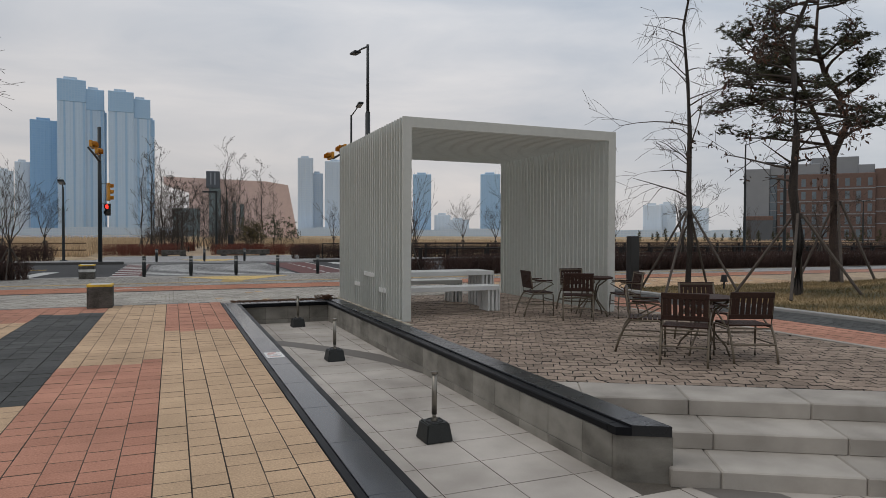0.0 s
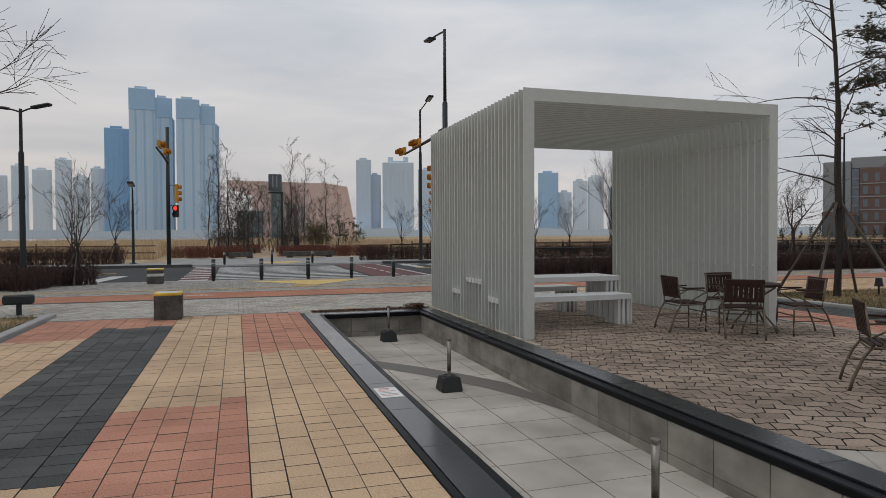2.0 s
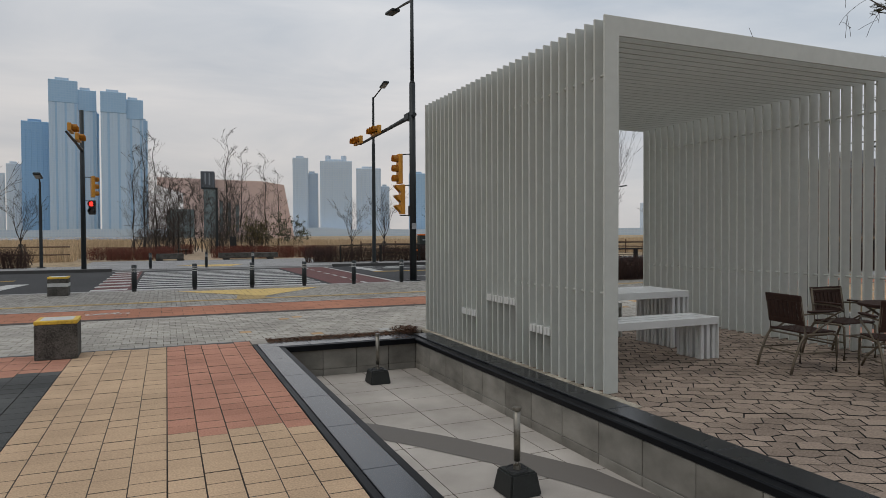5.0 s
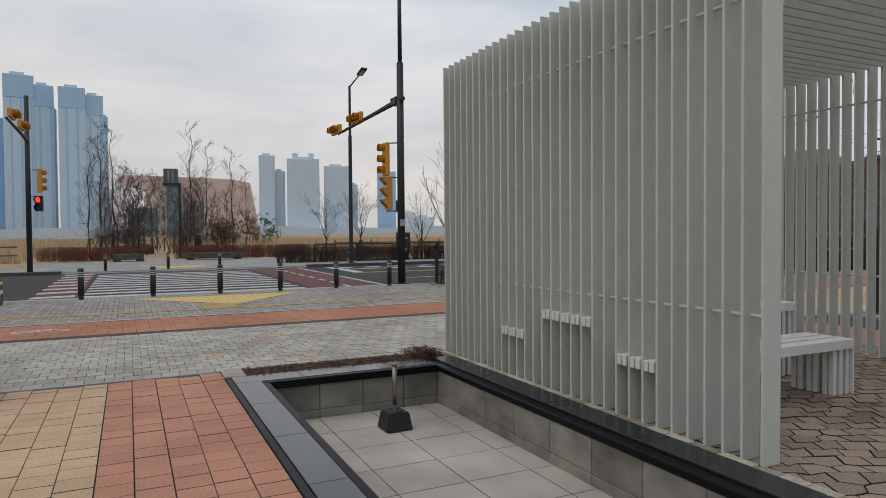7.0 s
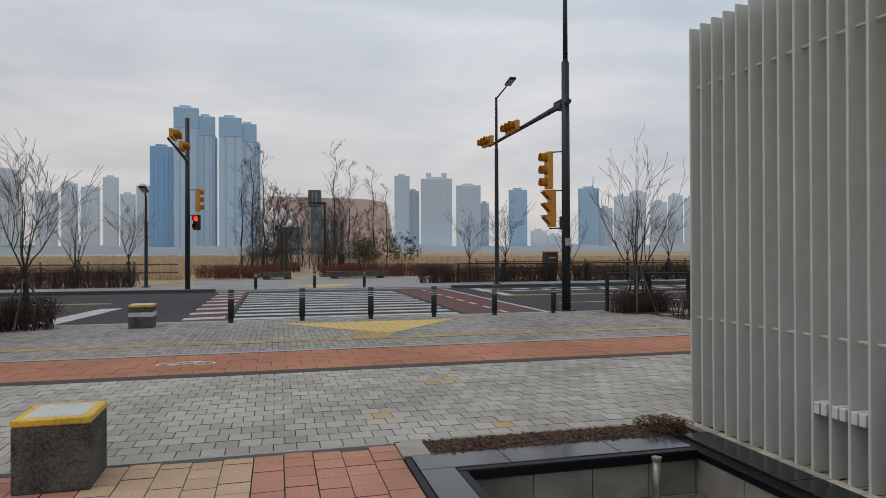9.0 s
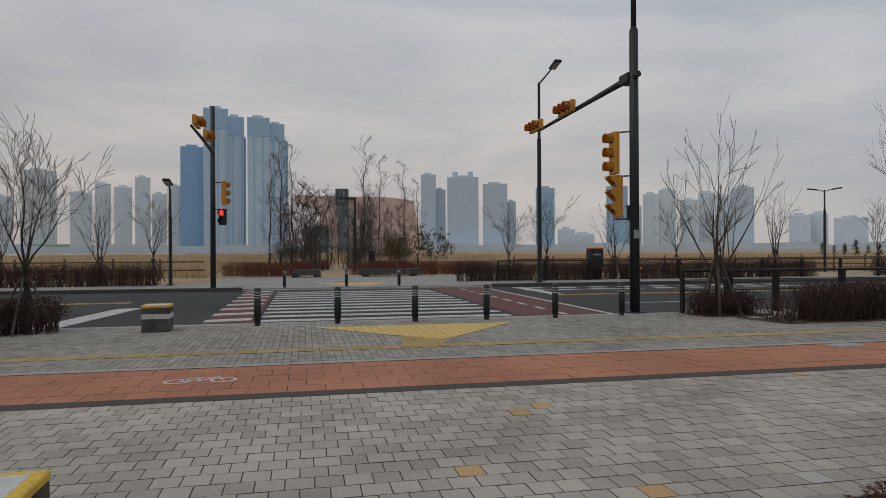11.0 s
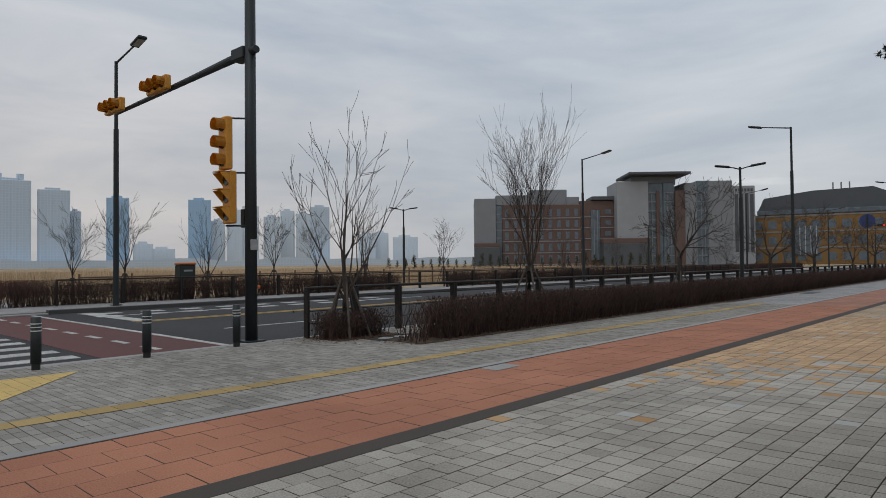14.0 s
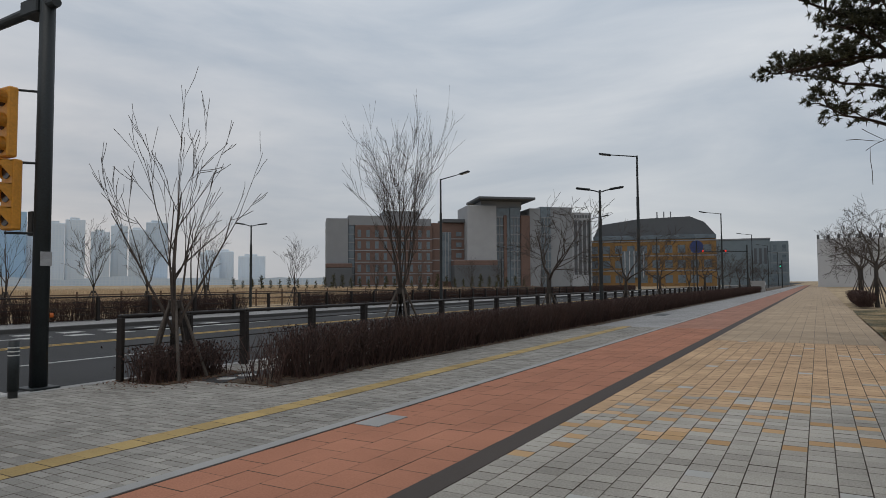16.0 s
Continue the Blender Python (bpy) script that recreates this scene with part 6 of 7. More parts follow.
block(school, 19.0, 28.6, 14, 26.0, PALE_PANEL, 5, -3.0, 0, name="tower")
block(school, 28.6, 33.2, 12, 25.4, SCHOOL_GLASS, 6, -2.2, name="glass_strip")
block(school, 31.0, 32.0, 1.0, 23.0, SCHOOL_BRICK, 6, -2.9, name="brick_pier")
block(school, 33.2, 36.6, 12, 25.6, SCHOOL_GLASS, 6, -2.4, name="glass_strip")
block(school, 36.6, 39.6, 14, 23.0, SCHOOL_BRICK, 6, -3.2, 0, name="brick_pier")
block(school, 39.6, 43.4, 14, 25.4, SCHOOL_GREY, 6, -2.6, 0, name="wing")
block(school, 43.4, 46.9, 12, 26.0, SCHOOL_GLASS, 6, -2.4, name="glass_strip")
for f in range(8):
    for a, b in ((28.7, 30.9), (33.3, 36.5), (43.5, 46.8)):
        part("transom", box(bmesh.new(), a, b, -2.75, -2.2, 3.0 + f * 2.75, 3.3 + f * 2.75), SCHOOL_GREY, school)
for x in (29.6, 34.3, 35.4, 44.6, 45.7):
    part("mullion", box(bmesh.new(), x, x + 0.2, -2.7, -2.2, 1.0, 22.4), SCHOOL_GREY, school)
block(school, 22.0, 40.6, 17, 28.5, SCHOOL_DARK, 1, -6.0, name="roof_canopy", base=27.7)
block(school, 24.0, 37.5, 10, 27.7, SCHOOL_GREY, 1, -1.0, name="penthouse", base=25.0)
block(school, 46.9, 54.4, 16, 26.0, SCHOOL_GREY, 6, -2.0, name="end_tower")
block(school, 54.4, 61.4, 16, 24.4, PALE_PANEL, 6, -1.6, name="end_tower")
for k in range(4):
    part("slot_window", box(bmesh.new(), 55.2 + k * 1.55, 56.2 + k * 1.55, -1.75, -1.4, 4, 21.8), SCHOOL_DARK, school)
for k in range(6):
    part("sign_letter", box(bmesh.new(), 55.3 + k * 0.95, 55.9 + k * 0.95, -1.75, -1.5, 22.6, 23.5), SCHOOL_DARK, school)
ox, oy = from_view(13.0, 232, VIEW)
gym = thing("sports_hall", "orange panelled hall with a grey barrel roof", "building", (ox, oy, -0.13), 13.0 - 90)
block(gym, -17.5, 24, 20, 15.8, HALL_ORANGE, 3, 0.0, 0)
for f, z in enumerate((1.2, 6.2, 11.2)):
    part("sill_band", box(bmesh.new(), -17.5, 24, -0.15, 0.05, z + 3.9, z + 4.3), SCHOOL_GREY, gym)
    for k in range(10):
        part("window", box(bmesh.new(), -16.4 + k * 4.05, -14.0 + k * 4.05, -0.1, 0.2, z, z + 2.6), SCHOOL_GLASS, gym)
part("stair_glass", box(bmesh.new(), -6.0, 1.5, -0.6, 0.1, 3.0, 12.0, 0.1), SCHOOL_GLASS, gym, "arched stair window")
for k in range(5):
    part("mullion", box(bmesh.new(), -5.2 + k * 1.5, -4.9 + k * 1.5, -0.75, -0.55, 3.0, 12.0), WHITE_BOARD, gym)
part("roof_band", box(bmesh.new(), -15.5, 24, -0.3, 1.2, 15.8, 17.2, 0.1), SCHOOL_GLASS, gym, "band of clerestory glass")
for k in range(3):
    part("vent_rack", box(bmesh.new(), 5.5 + k * 2.2, 5.9 + k * 2.2, 3, 3.4, 22, 25.4), SCHOOL_GREY, gym)
bm = bmesh.new()
arch = [(-15.5, 16.9), (-13.5, 21.2), (0, 23.0), (16, 23.4), (20.5, 21.4), (24.2, 16.9)]
lo = [bm.verts.new((x, 1, z)) for x, z in arch]
hi = [bm.verts.new((x, 19, z)) for x, z in arch]
bm.faces.new(lo)
bm.faces.new(list(reversed(hi)))
for k in range(6):
    bm.faces.new((lo[k], hi[k], hi[(k + 1) % 6], lo[(k + 1) % 6]))
bmesh.ops.recalc_face_normals(bm, faces=bm.faces[:])
part("roof", bm, SCHOOL_DARK, gym, "grey barrel roof")
bx, by = from_view(5.3, 275, VIEW)
annex = thing("office_block", "plain grey panelled block beyond the hall", "building", (bx, by, -0.13), 5.3 - 90)
block(annex, -10, 10, 20, 17.4, ANNEX_GREY, 4, 0.0, 0)
block(annex, 10, 16.2, 20, 16.6, ANNEX_GREY, 4, 0.3, 2)
for k in range(3):
    part("slot_window", box(bmesh.new(), 4.5 + k * 1.7, 5.4 + k * 1.7, -0.15, 0.1, 8, 14), SCHOOL_DARK, annex)
part("roof_rim", box(bmesh.new(), -10.2, 10.2, -0.2, 19.8, 17.4, 17.9), SCHOOL_GREY, annex)
wx, wy = from_view(-1.2, 188, VIEW)
site = thing("white_building", "blank white building beside the far end of the path", "building", (wx, wy, -0.13), -90)
part("wall", box(bmesh.new(), -4, 30, 0, 20, 0, 12.0, 0.1), WHITE_BOARD, site)
for k in range(9):
    part("parapet_block", box(bmesh.new(), -4 + k * 2.2, -3.4 + k * 2.2, 0.0, 0.6, 12.0, 13.0), SCHOOL_DARK, site)
for x, y, s in ((47, 14.4, 1.45), (53, 14.0, 1.35), (60, 14.5, 1.4), (70, 14.2, 1.5)):
    again(low_a, x, y, 0, s)
copy_thing(run, pose(47, 15.0, 0))
for i in range(5):
    copy_thing(run, pose(49 + 2 * i, 15.0, 0))
# small conifers along the school fence
rnd = random.Random(77)
con_v, con_f = leaf_cloud(rnd, [Vector((rnd.gauss(0, 0.32 * (1 - k / 44)), rnd.gauss(0, 0.32 * (1 - k / 44)), 0.2 + k * 0.06)) for k in range(40)], 9, 0.12, 0.12)
conifer = thing("conifer", "small dark young conifer by the school", "tree", group="row of young conifers")
link_mesh("crown", con_v, con_f, NEEDLE, conifer, "dark green foliage")
part("trunk", rod(bmesh.new(), (0, 0, 0), (0, 0, 2.2), 0.05, 0.02, 6), BARK, conifer)
conifer.matrix_basis = pose(*from_view(46, 150, VIEW), -0.13)
for i in range(34):
    copy_thing(conifer, pose(*from_view(47.5 - i * 0.75, rnd.uniform(146, 168), VIEW), -0.13, 0, 0, rnd.uniform(0, 360)) @ Matrix.Scale(rnd.uniform(0.8, 1.4), 4))


# a white car waiting at the far end of the road
def car(at, turn):
    c = thing("car", "small white car standing far down the road", "car", at, turn)
    bm = bmesh.new()
    side = [(-2.1, 0.35), (2.1, 0.35), (2.15, 0.7), (1.9, 0.88), (1.0, 0.98), (0.4, 1.42), (-1.2, 1.45), (-1.9, 1.0), (-2.15, 0.85)]
    rows = []
    for y in (-0.85, -0.7, 0.7, 0.85):
        rows.append([bm.verts.new((x, y * (0.86 if z > 1.1 else 1.0), z)) for x, z in side])
    for a, b in zip(rows, rows[1:]):
        for k in range(9):
            bm.faces.new((a[k], a[(k + 1) % 9], b[(k + 1) % 9], b[k]))
    bm.faces.new(rows[0])
    bm.faces.new(list(reversed(rows[-1])))
    bmesh.ops.recalc_face_normals(bm, faces=bm.faces[:])
    part("body", bm, WHITE_BOARD, c)
    part("windscreen", plate(bmesh.new(), [(0.46, -0.55), (0.98, -0.68), (0.98, 0.68), (0.46, 0.55)], 1.0, 1.2), SIGNAL_BLACK, c, "dark windscreen")
    for x in (-1.3, 1.3):
        for y in (-0.8, 0.8):
            wheel = part("wheel", rod(bmesh.new(), (x, y - 0.1, 0.32), (x, y + 0.1, 0.32), 0.32, sides=16), SIGNAL_BLACK, c)
            part("rim", rod(bmesh.new(), (x, y - 0.11, 0.32), (x, y + 0.11, 0.32), 0.2, sides=12), LAMP_GLASS, wheel)
    return c


car((168, 28.6, -0.1), 180)


# ---- paving pieces ----
def lay(parent, pieces, near, name, thick=0.03, inset=0.005, top=0.0, uneven=0.0015, seed=1):
    """Lays rectangular pieces (x, y, w, d, material). Those in the near stretch are parts of their own; the rest is joined by material."""
    rnd = random.Random(seed)
    shared, joined, singles = {}, {}, 0
    for x, y, w, d, mat in pieces:
        dz = rnd.uniform(-uneven, uneven)
        if near(x, y) and singles < 300:
            key = (round(w, 3), round(d, 3), mat.name)
            if key not in shared:
                v, f = [], []
                frustum(v, f, rect(0, 0, w, d), -thick, 0.0, inset)
                me = bpy.data.meshes.new(name)
                me.from_pydata(v, [], f)
                me.materials.append(mat)
                soil_edges(me, DARK_JOINT if mat is CHARCOAL else SOILED)
                shared[key] = me
            ob = new(name, shared[key])
            ob.parent = parent
            ob.location = (x, y, top + dz)
            singles += 1
        else:
            v, f = joined.setdefault(mat.name, ([], [], mat))[:2]
            frustum(v, f, rect(x, y, w, d), top - thick, top + dz, inset)
    for v, f, mat in joined.values():
        field = tagged(link_mesh(name + "_field", v, f, mat, parent), kind="stuff")
        soil_edges(field.data, DARK_JOINT if mat is CHARCOAL else SOILED)


rnd = random.Random(3)
COL, ROW = 0.2195, 0.208


def plaza_colour(col, y):
    # col counts from the coping: panels of five columns each
    wob = 0.216 * ((col * 7) % 3 - 1) * 0.35
    panel = col // 5
    if panel == 0:
        return ROSE if y > 11.72 + wob else BEIGE if y > -1 else ROSE
    if panel == 1:
        return BEIGE if y > 9.12 + wob else ROSE if y > 3.2 else BEIGE
    if panel == 2:
        return ROSE if y > 14.75 else CHARCOAL if y > 7.4 + wob * 0.3 else BEIGE
    return ROSE if y > 13.6 else BEIGE if y > 9.0 else ROSE


pieces = []
for col in range(21):
    x = 1.195 - (col + 1) * COL
    if x < -3.26:
        break
    y, side = 16.125 - rnd.uniform(0, 0.1), 0.003
    first = True
    while y > -5.9:
        d = ROW if not first else ROW * rnd.uniform(0.55, 1.0)
        side = rnd.choice((0.0, 0.0, 0.0015, 0.003)) if first else side
        pieces.append((x + side, y - d + 0.001, COL - side - 0.0015, d - 0.003, plaza_colour(col, y - d / 2)))
        first = False
        y -= d
lay(plaza, pieces, lambda x, y: x > -1.0 and 4.2 < y < 10.8, "paver", inset=0.004, uneven=0.002, seed=2)

# grey walkway turning tan to the east
pieces, S, DEEP = [], 0.184, 3.43 / 17
for row in range(17):
    y = 19.6 - (row + 1) * DEEP
    x = -20.0 + (S / 2 if row % 2 else 0.0)
    while x < 20.0:
        w = min(S, 20.0 - x)
        if w > 0.05:
            c = rnd.random()
            edge = 9.7 + (19.6 - y) * 0.75 + 0.75 * rnd.gauss(0, 1)
            if x > edge:
                mat = LIGHT_PAVER if c < 0.012 else TAN_PAVER
            elif x > edge - 2.2:
                mat = ORANGE_PAVER if c < 0.22 else GREY_PAVER
            else:
                mat = ORANGE_PAVER if c < 0.004 else LIGHT_PAVER if c < 0.009 else GREY_PAVER
            pieces.append((x + 0.0016, y + 0.002, w - 0.0032, DEEP - 0.004, mat))
        x += S
lay(walkway, pieces, lambda x, y: -1.2 < x < 7.6 and y < 18.9, "paver", seed=4, inset=0.0035)

# bicycle path
pieces, W = [], 0.332
for row in range(5):
    y = 19.84 + row * W
    x = -20.0 - (0.2 if row % 2 else 0)
    while x < 24.0:
        w = min(0.4, 24.0 - x)
        if w > 0.05:
            pieces.append((x + 0.0015, y + 0.0015, w - 0.003, W - 0.003, BIKE_RED))
        x += 0.4
lay(bikeway, pieces, lambda x, y: -2.5 < x < 22, "paver", seed=5, inset=0.0035)

# kerbside pavement: small blocks set across, with a tactile line and the crossing mat
pieces, line_pieces = [], []
for row in range(24):
    y = 21.56 + row * 0.2058
    if 22.5 < y + 0.1 < 22.72:
        x = -20.0
        while x < 24.0:
            line_pieces.append((x + 0.002, y + 0.002, 0.296, 0.286, TACTILE))
            x += 0.3
    x = -20.0
    while x < 24.0:
        cx, cy = x + 0.05, y + 0.1
        mat = GREY_BLOCK
        soil = 9.35 < cx and 23.95 < cy < 24.9 or 8.72 < cx < 10.3 and 25.45 < cy or 9.25 < cx < 10.6 and 24.9 < cy < 25.46
        if not soil:
            pieces.append((x + 0.002, y + 0.0008, 0.096, 0.2042, mat))
        x += 0.1
lay(verge, pieces, lambda x, y: -0.2 < x < 4.6 and y < 23.0, "paver", seed=6, inset=0.0025)

lay(verge, line_pieces, lambda x, y: -8 < x < 22, "tactile_paver", seed=16, inset=0.003, top=0.005)

# bands round the patio
pieces = [(9.22 + 0.213 * i + 0.003, -1.95 + 0.216 * j + (0.1 if i % 2 else 0), 0.208, 0.211, ROSE) for i in range(6) for j in range(83)]
lay(red_border, pieces, lambda x, y: 6.0 < y < 11, "paver", seed=7)
pieces = [(10.5 + 0.2 * i + 0.003, -1.95 + 0.216 * j + (0.1 if i % 2 else 0), 0.195, 0.211, CHARCOAL) for i in range(6) for j in range(83)]
lay(dark_border, pieces, lambda x, y: 6.0 < y < 11, "paver", seed=8)

# cut patio pavers: uneven interlocking cells
A, B = 0.100, 0.157


def corner(u, v):
    r = random.Random(u * 7919 + v * 104729 + 17)
    return u * A + r.uniform(-0.029, 0.029), v * B * 0.5 + r.uniform(-0.036, 0.036)


def cell(i, j):
    """Six-sided cell of a brick-like lattice, in its own plane."""
    u, v = i * 2 + (j % 2), j * 2
    return [corner(u, v), corner(u + 1, v), corner(u + 2, v), corner(u + 2, v + 2), corner(u + 1, v + 2), corner(u, v + 2)]


def shrink(outline, d):
    """The outline drawn in by d along every side."""
    n = len(outline)
    normals = []
    for k in range(n):
        e = outline[(k + 1) % n] - outline[k]
        normals.append(Vector((-e.y, e.x)).normalized())
    return [outline[k] + (normals[k - 1] + normals[k]) * (d / max(0.5, 1 + normals[k - 1].dot(normals[k]))) for k in range(n)]


turned = Matrix.Rotation(radians(-28), 2)
verts, faces, singles = [], [], 0
rnd = random.Random(12)
for j in range(-100, 125):
    for i in range(-48, 70):
        q = [turned @ Vector(p) for p in cell(i, j)]
        cx, cy = sum(p.x for p in q) / 6 + 6.0, sum(p.y for p in q) / 6 + 9.0
        reach_x, reach_y = max(p.x for p in q) + 6.0, min(p.y for p in q) + 9.0
        reach_s = min((Vector((p.x + 6.0, p.y + 9.0, 0)) - foot).dot(out) for p in q)
        if not (reach_x > (3.9 if cy < 11.0 else 4.02) and cx < 9.07 and reach_y < 16.1 and reach_s < -0.66):
            continue
        mx, my = cx - 6.0, cy - 9.0
        poly = []
        for p in shrink(q, 0.0034):
            px, py = p.x + 6.0, p.y + 9.0
            px, py = max(3.876 if cy < 11.0 else 3.965, min(9.09, px)), min(16.15, py)
            over = (Vector((px, py, 0)) - foot).dot(out) + 0.61
            if over > 0:
                px, py = px - out.x * over, py - out.y * over
            poly.append((px - 6.0, py - 9.0))
        if cx < 5.6 and 7.4 < cy < 12.4 and singles < 300:
            v, f = [], []
            frustum(v, f, [(x - mx, y - my) for x, y in poly], -0.03, 0.0, 0.004)
            ob = link_mesh("paver", v, f, PATIO, patio_bed)
            soil_edges(ob.data, DARK_JOINT)
            ob.location = (cx, cy, rnd.uniform(-0.004, 0.002))
            singles += 1
        else:
            frustum(verts, faces, [(x + 6.0, y + 9.0) for x, y in poly], -0.03, rnd.uniform(-0.004, 0.002), 0.005)
soil_edges(tagged(link_mesh("paver_field", verts, faces, PATIO, patio_bed), kind="stuff").data, DARK_JOINT)

# granite slabs on the basin floor, with a darker band curving across
pieces = []
cuts = [1.575, 2.10, 2.685, 3.27, 3.855, 4.44, 5.025, 5.61, 6.195, 6.78, 7.365, 7.95, 8.535]
for j in range(37):
    y = 15.39 - (j + 1) * 0.572
    for x, x1 in zip(cuts, cuts[1:]):
        if y < -5.9 or x > 3.5 and y > 4.2:
            continue
        w = min(x1, 3.505) - x if y > 4.2 else x1 - x
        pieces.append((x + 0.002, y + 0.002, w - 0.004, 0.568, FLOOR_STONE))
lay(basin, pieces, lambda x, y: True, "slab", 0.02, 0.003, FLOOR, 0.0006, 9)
bm = bmesh.new()
mid = [Vector((1.5, 13.12)), Vector((1.95, 12.68)), Vector((2.4, 12.1)), Vector((2.85, 11.4)), Vector((3.2, 10.75)), Vector((3.5, 10.02)), Vector((3.78, 9.25))]
edge_a, edge_b = [], []
for k, p in enumerate(mid):
    d = (mid[min(k + 1, 6)] - mid[max(k - 1, 0)]).normalized()
    n = Vector((-d.y, d.x)) * 0.205
    edge_a.append(bm.verts.new((max(1.575, min(3.503, p.x + n.x)), p.y + n.y, FLOOR + 0.0035)))
    edge_b.append(bm.verts.new((max(1.575, min(3.503, p.x - n.x)), p.y - n.y, FLOOR + 0.0035)))
for k in range(6):
    bm.faces.new((edge_a[k], edge_b[k], edge_b[k + 1], edge_a[k + 1]))
bmesh.ops.recalc_face_normals(bm, faces=bm.faces[:])
part("dark_band", bm, BAND_STONE, basin, "brown granite band curving over the slabs")
bm = bmesh.new()
for quad in (((3.95, 4.55), (4.5, 4.15), (4.6, 3.2), (4.2, 3.1)),):
    bm.faces.new([bm.verts.new((x, y, FLOOR + 0.0035)) for x, y in quad])
bmesh.ops.recalc_face_normals(bm, faces=bm.faces[:])
part("dark_band", bm, BAND_STONE, basin, "brown granite band curving over the slabs")

# cladding slabs on the basin walls
clad = bpy.data.objects["basin_wall_east"]
y = 15.40
while y > 4.95:
    d = min(0.56, y - 4.9)
    part("cladding_slab", box(bmesh.new(), 3.50, 3.524, y - d + 0.003, y - 0.003, FLOOR + 0.092, -0.072, 0.004), WALL_STONE, clad)
    part("base_slab", box(bmesh.new(), 3.498, 3.524, y - d + 0.003, y - 0.003, FLOOR - 0.004, FLOOR + 0.088, 0.004), WALL_STONE, clad)
    y -= 0.56
clad = bpy.data.objects["basin_wall_north"]
for k in range(4):
    x0, x1 = (1.575, 2.12, 2.60, 3.08, 3.5)[k] + 0.003, (1.575, 2.12, 2.60, 3.08, 3.5)[k + 1] - 0.003
    part("cladding_slab", box(bmesh.new(), x0, x1, 15.395, 15.419, FLOOR + 0.092, -0.072, 0.004), WALL_STONE, clad)
    part("base_slab", box(bmesh.new(), x0, x1, 15.393, 15.419, FLOOR - 0.004, FLOOR + 0.088, 0.004), WALL_STONE, clad)
# small edging stones along the pavilion foot
y = 10.9
rnd = random.Random(8)
edging = tagged(new("edging_stones"), "row of small pale edging stones at the pavilion foot", "kerb", kind="structure")
while y < 16.1:
    d = rnd.uniform(0.17, 0.29)
    part("edging_stone", box(bmesh.new(), 3.873, 3.962, y + 0.006, y + d - 0.006, -0.03, 0.012 + rnd.uniform(-0.002, 0.003), 0.006), EDGE_STONE, edging)
    y += d
# painted bicycle on the path
for cx in (-1.22, -0.72):
    bm = bmesh.new()
    o = [bm.verts.new((cx + 0.15 * math.cos(a), 20.66 + 0.13 * math.sin(a), 0.006)) for a in [k * math.pi / 8 for k in range(16)]]
    i_ = [bm.verts.new((cx + 0.115 * math.cos(a), 20.66 + 0.095 * math.sin(a), 0.006)) for a in [k * math.pi / 8 for k in range(16)]]
    for k in range(16):
        bm.faces.new((o[k], o[(k + 1) % 16], i_[(k + 1) % 16], i_[k]))
    bmesh.ops.recalc_face_normals(bm, faces=bm.faces[:])
    tagged(part("bike_mark", bm, BIKE_WHITE), "worn white painted bicycle wheel on the path", "marking", kind="structure")
for a, b in (((-1.22, 20.66), (-1.05, 20.85)), ((-1.05, 20.85), (-0.8, 20.85)), ((-0.8, 20.88), (-0.72, 20.66)), ((-1.05, 20.85), (-0.95, 20.66)), ((-0.95, 20.66), (-0.8, 20.85)), ((-1.22, 20.66), (-0.95, 20.66))):
    d = (Vector(b) - Vector(a)).normalized() * 0.014
    boards("bike_mark", [(a[0] - d.y, a[1] + d.x), (a[0] + d.y, a[1] - d.x), (b[0] + d.y, b[1] - d.x), (b[0] - d.y, b[1] + d.x)], BIKE_WHITE, 0.001, 0.006, "worn white painted bicycle frame on the path", "marking")
slab("pale_inset", KERB, 7.95, 8.5, 21.17, 21.47, -0.02, 0.006, "pale inset slab in the bicycle path", "pavement")
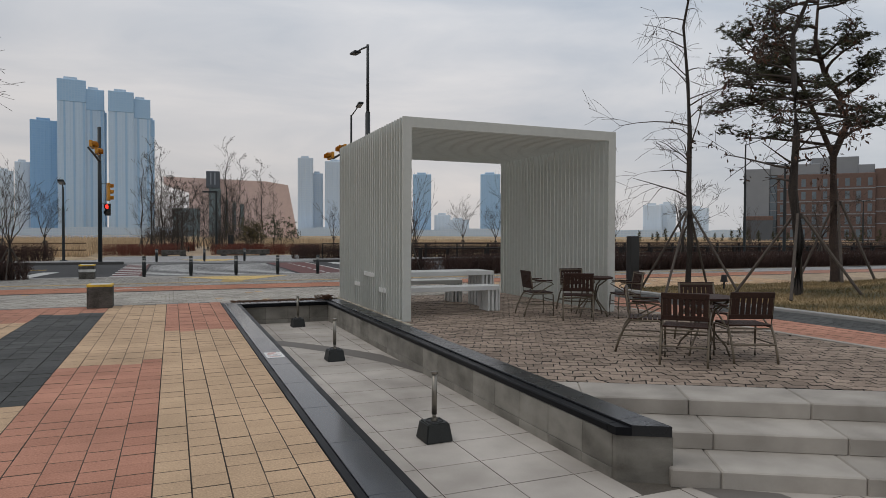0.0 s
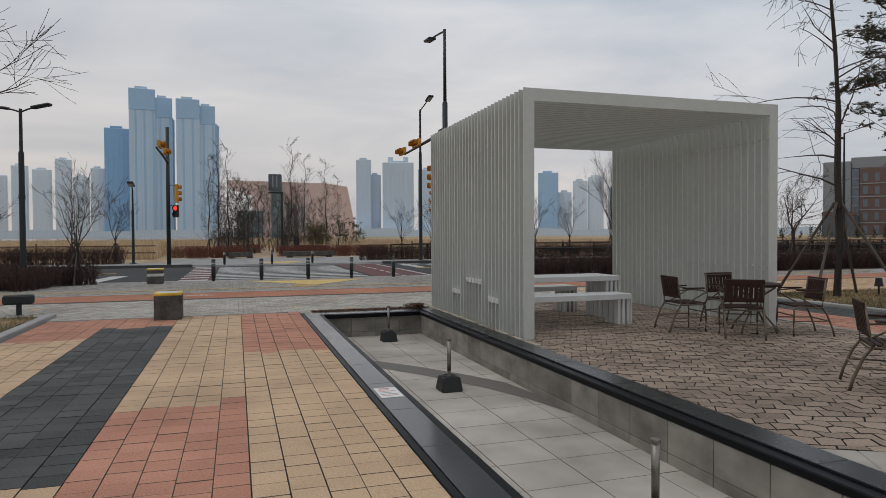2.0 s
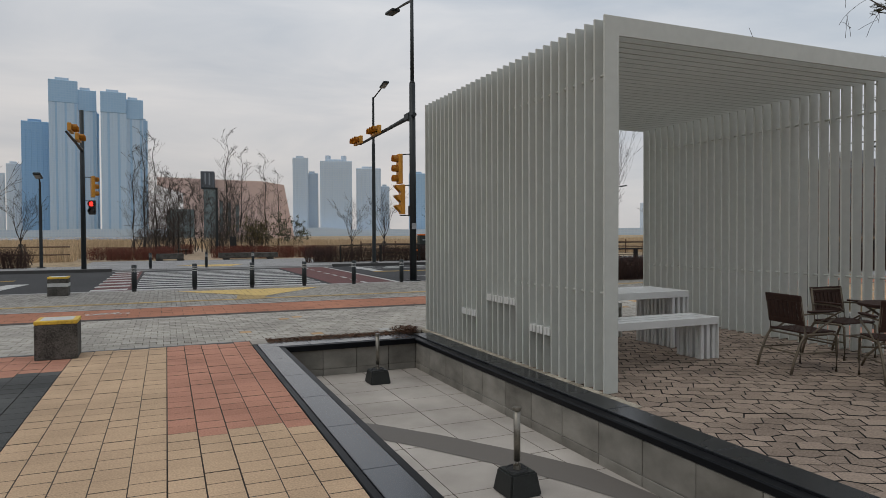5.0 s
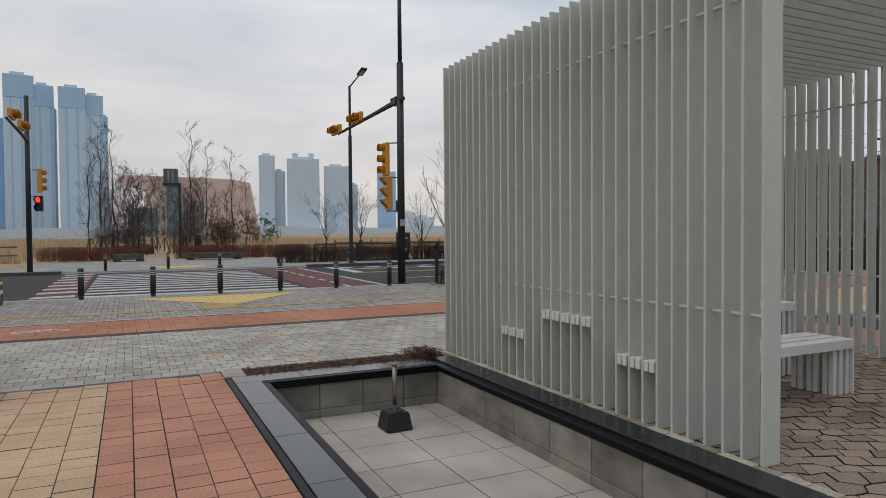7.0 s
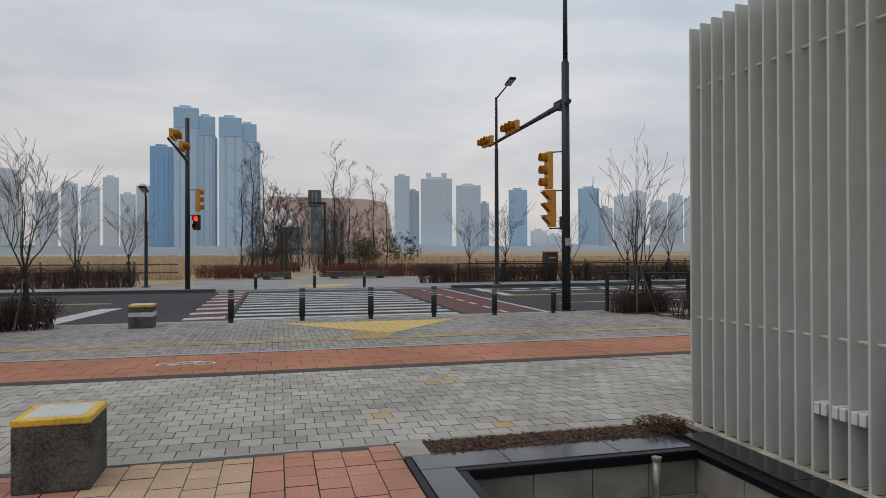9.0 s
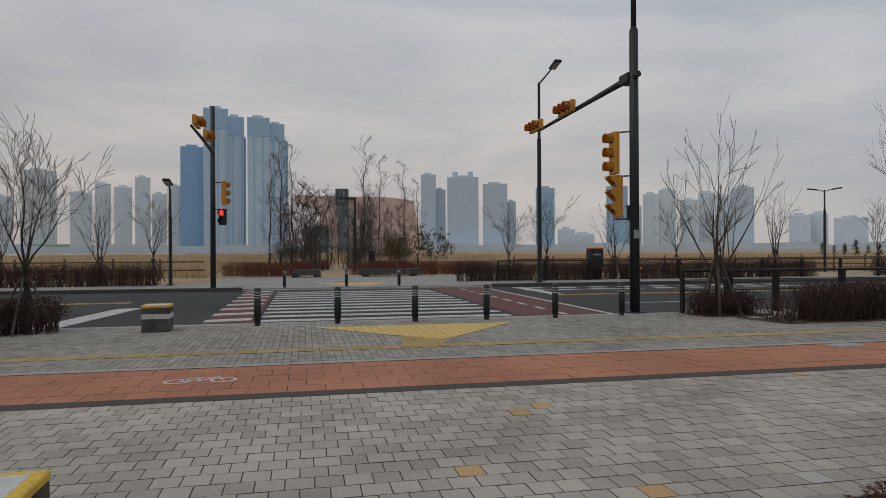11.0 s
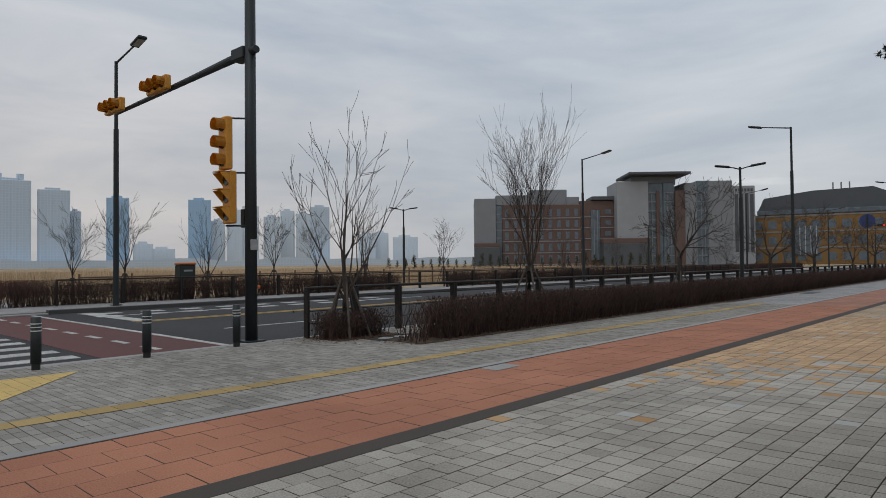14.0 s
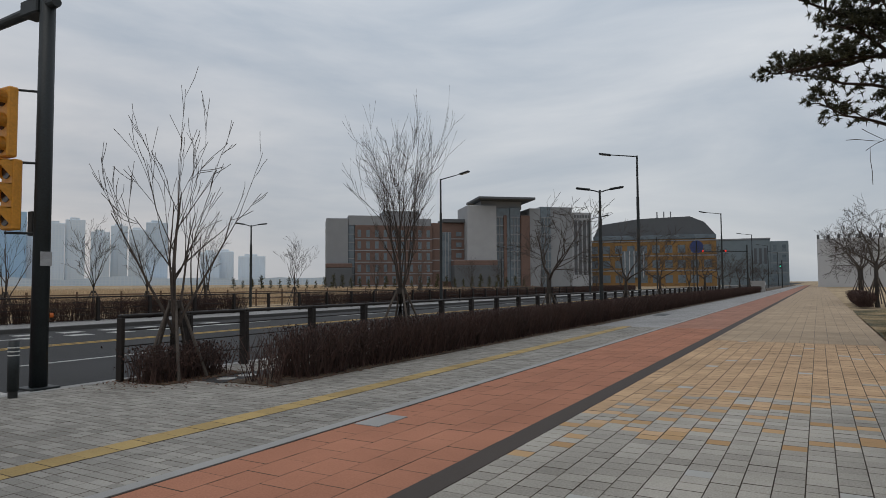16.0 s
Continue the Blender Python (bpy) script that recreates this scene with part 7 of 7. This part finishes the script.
slab("drain_cover", DARK_METAL, 31.6, 32.9, 23.0, 23.5, -0.1, 0.006, "dark drain cover in the pavement", "cover")


# the crossing mat: rows of tactile pavers cut to a kite, with a duller stem down to the tactile line
def mat_rows(name, mat, outline, label, top=0.006):
    """Narrow tactile pavers set across, clipped to the outline, in one thing."""
    mat_thing = tagged(new(name), label, "tactile paving", kind="structure")

    def span(x):
        hits = [a[1] + (b[1] - a[1]) * (x - a[0]) / (b[0] - a[0]) for a, b in zip(outline, outline[1:] + outline[:1]) if (a[0] - x) * (b[0] - x) <= 0 and a[0] != b[0]]
        return (min(hits), max(hits)) if len(hits) > 1 else None

    x, end = min(p[0] for p in outline), max(p[0] for p in outline)
    while x < end - 0.02:
        x1 = min(x + 0.15, end)
        left, right = span(x + 0.0015), span(x1 - 0.0015)
        if left and right:
            y = math.floor(min(left[0], right[0]) / 0.3) * 0.3
            while y < max(left[1], right[1]):
                lo = [min(max(y + 0.001, side[0]), side[1]) for side in (left, right)]
                hi = [min(max(y + 0.299, side[0]), side[1]) for side in (left, right)]
                if max(hi[0] - lo[0], hi[1] - lo[1]) > 0.02:
                    hi = [max(h, b + 0.001) for h, b in zip(hi, lo)]
                    v, f = [], []
                    frustum(v, f, [(x + 0.0015, lo[0]), (x1 - 0.0015, lo[1]), (x1 - 0.0015, hi[1]), (x + 0.0015, hi[0])], top - 0.026, top, 0.0015)
                    soil_edges(link_mesh("tactile_paver", v, f, mat, mat_thing).data)
                y += 0.3
        x += 0.15


mat_rows("tactile_mat", YELLOW_MAT, [(0.34, 25.63), (4.3, 25.58), (2.5, 23.44), (1.69, 24.09)], "bright yellow tactile mat at the crossing")
mat_rows("tactile_stem", TACTILE, [(1.69, 24.08), (2.48, 23.46), (2.28, 22.74), (1.65, 22.74)], "dull yellow tactile strip leading to the crossing mat")
mat_rows("tactile_mat", YELLOW_MAT, [(0.6, 43.4), (4.0, 43.4), (3.1, 41.2), (1.9, 41.2)], "yellow tactile mat on the pavement across the road", -0.014)
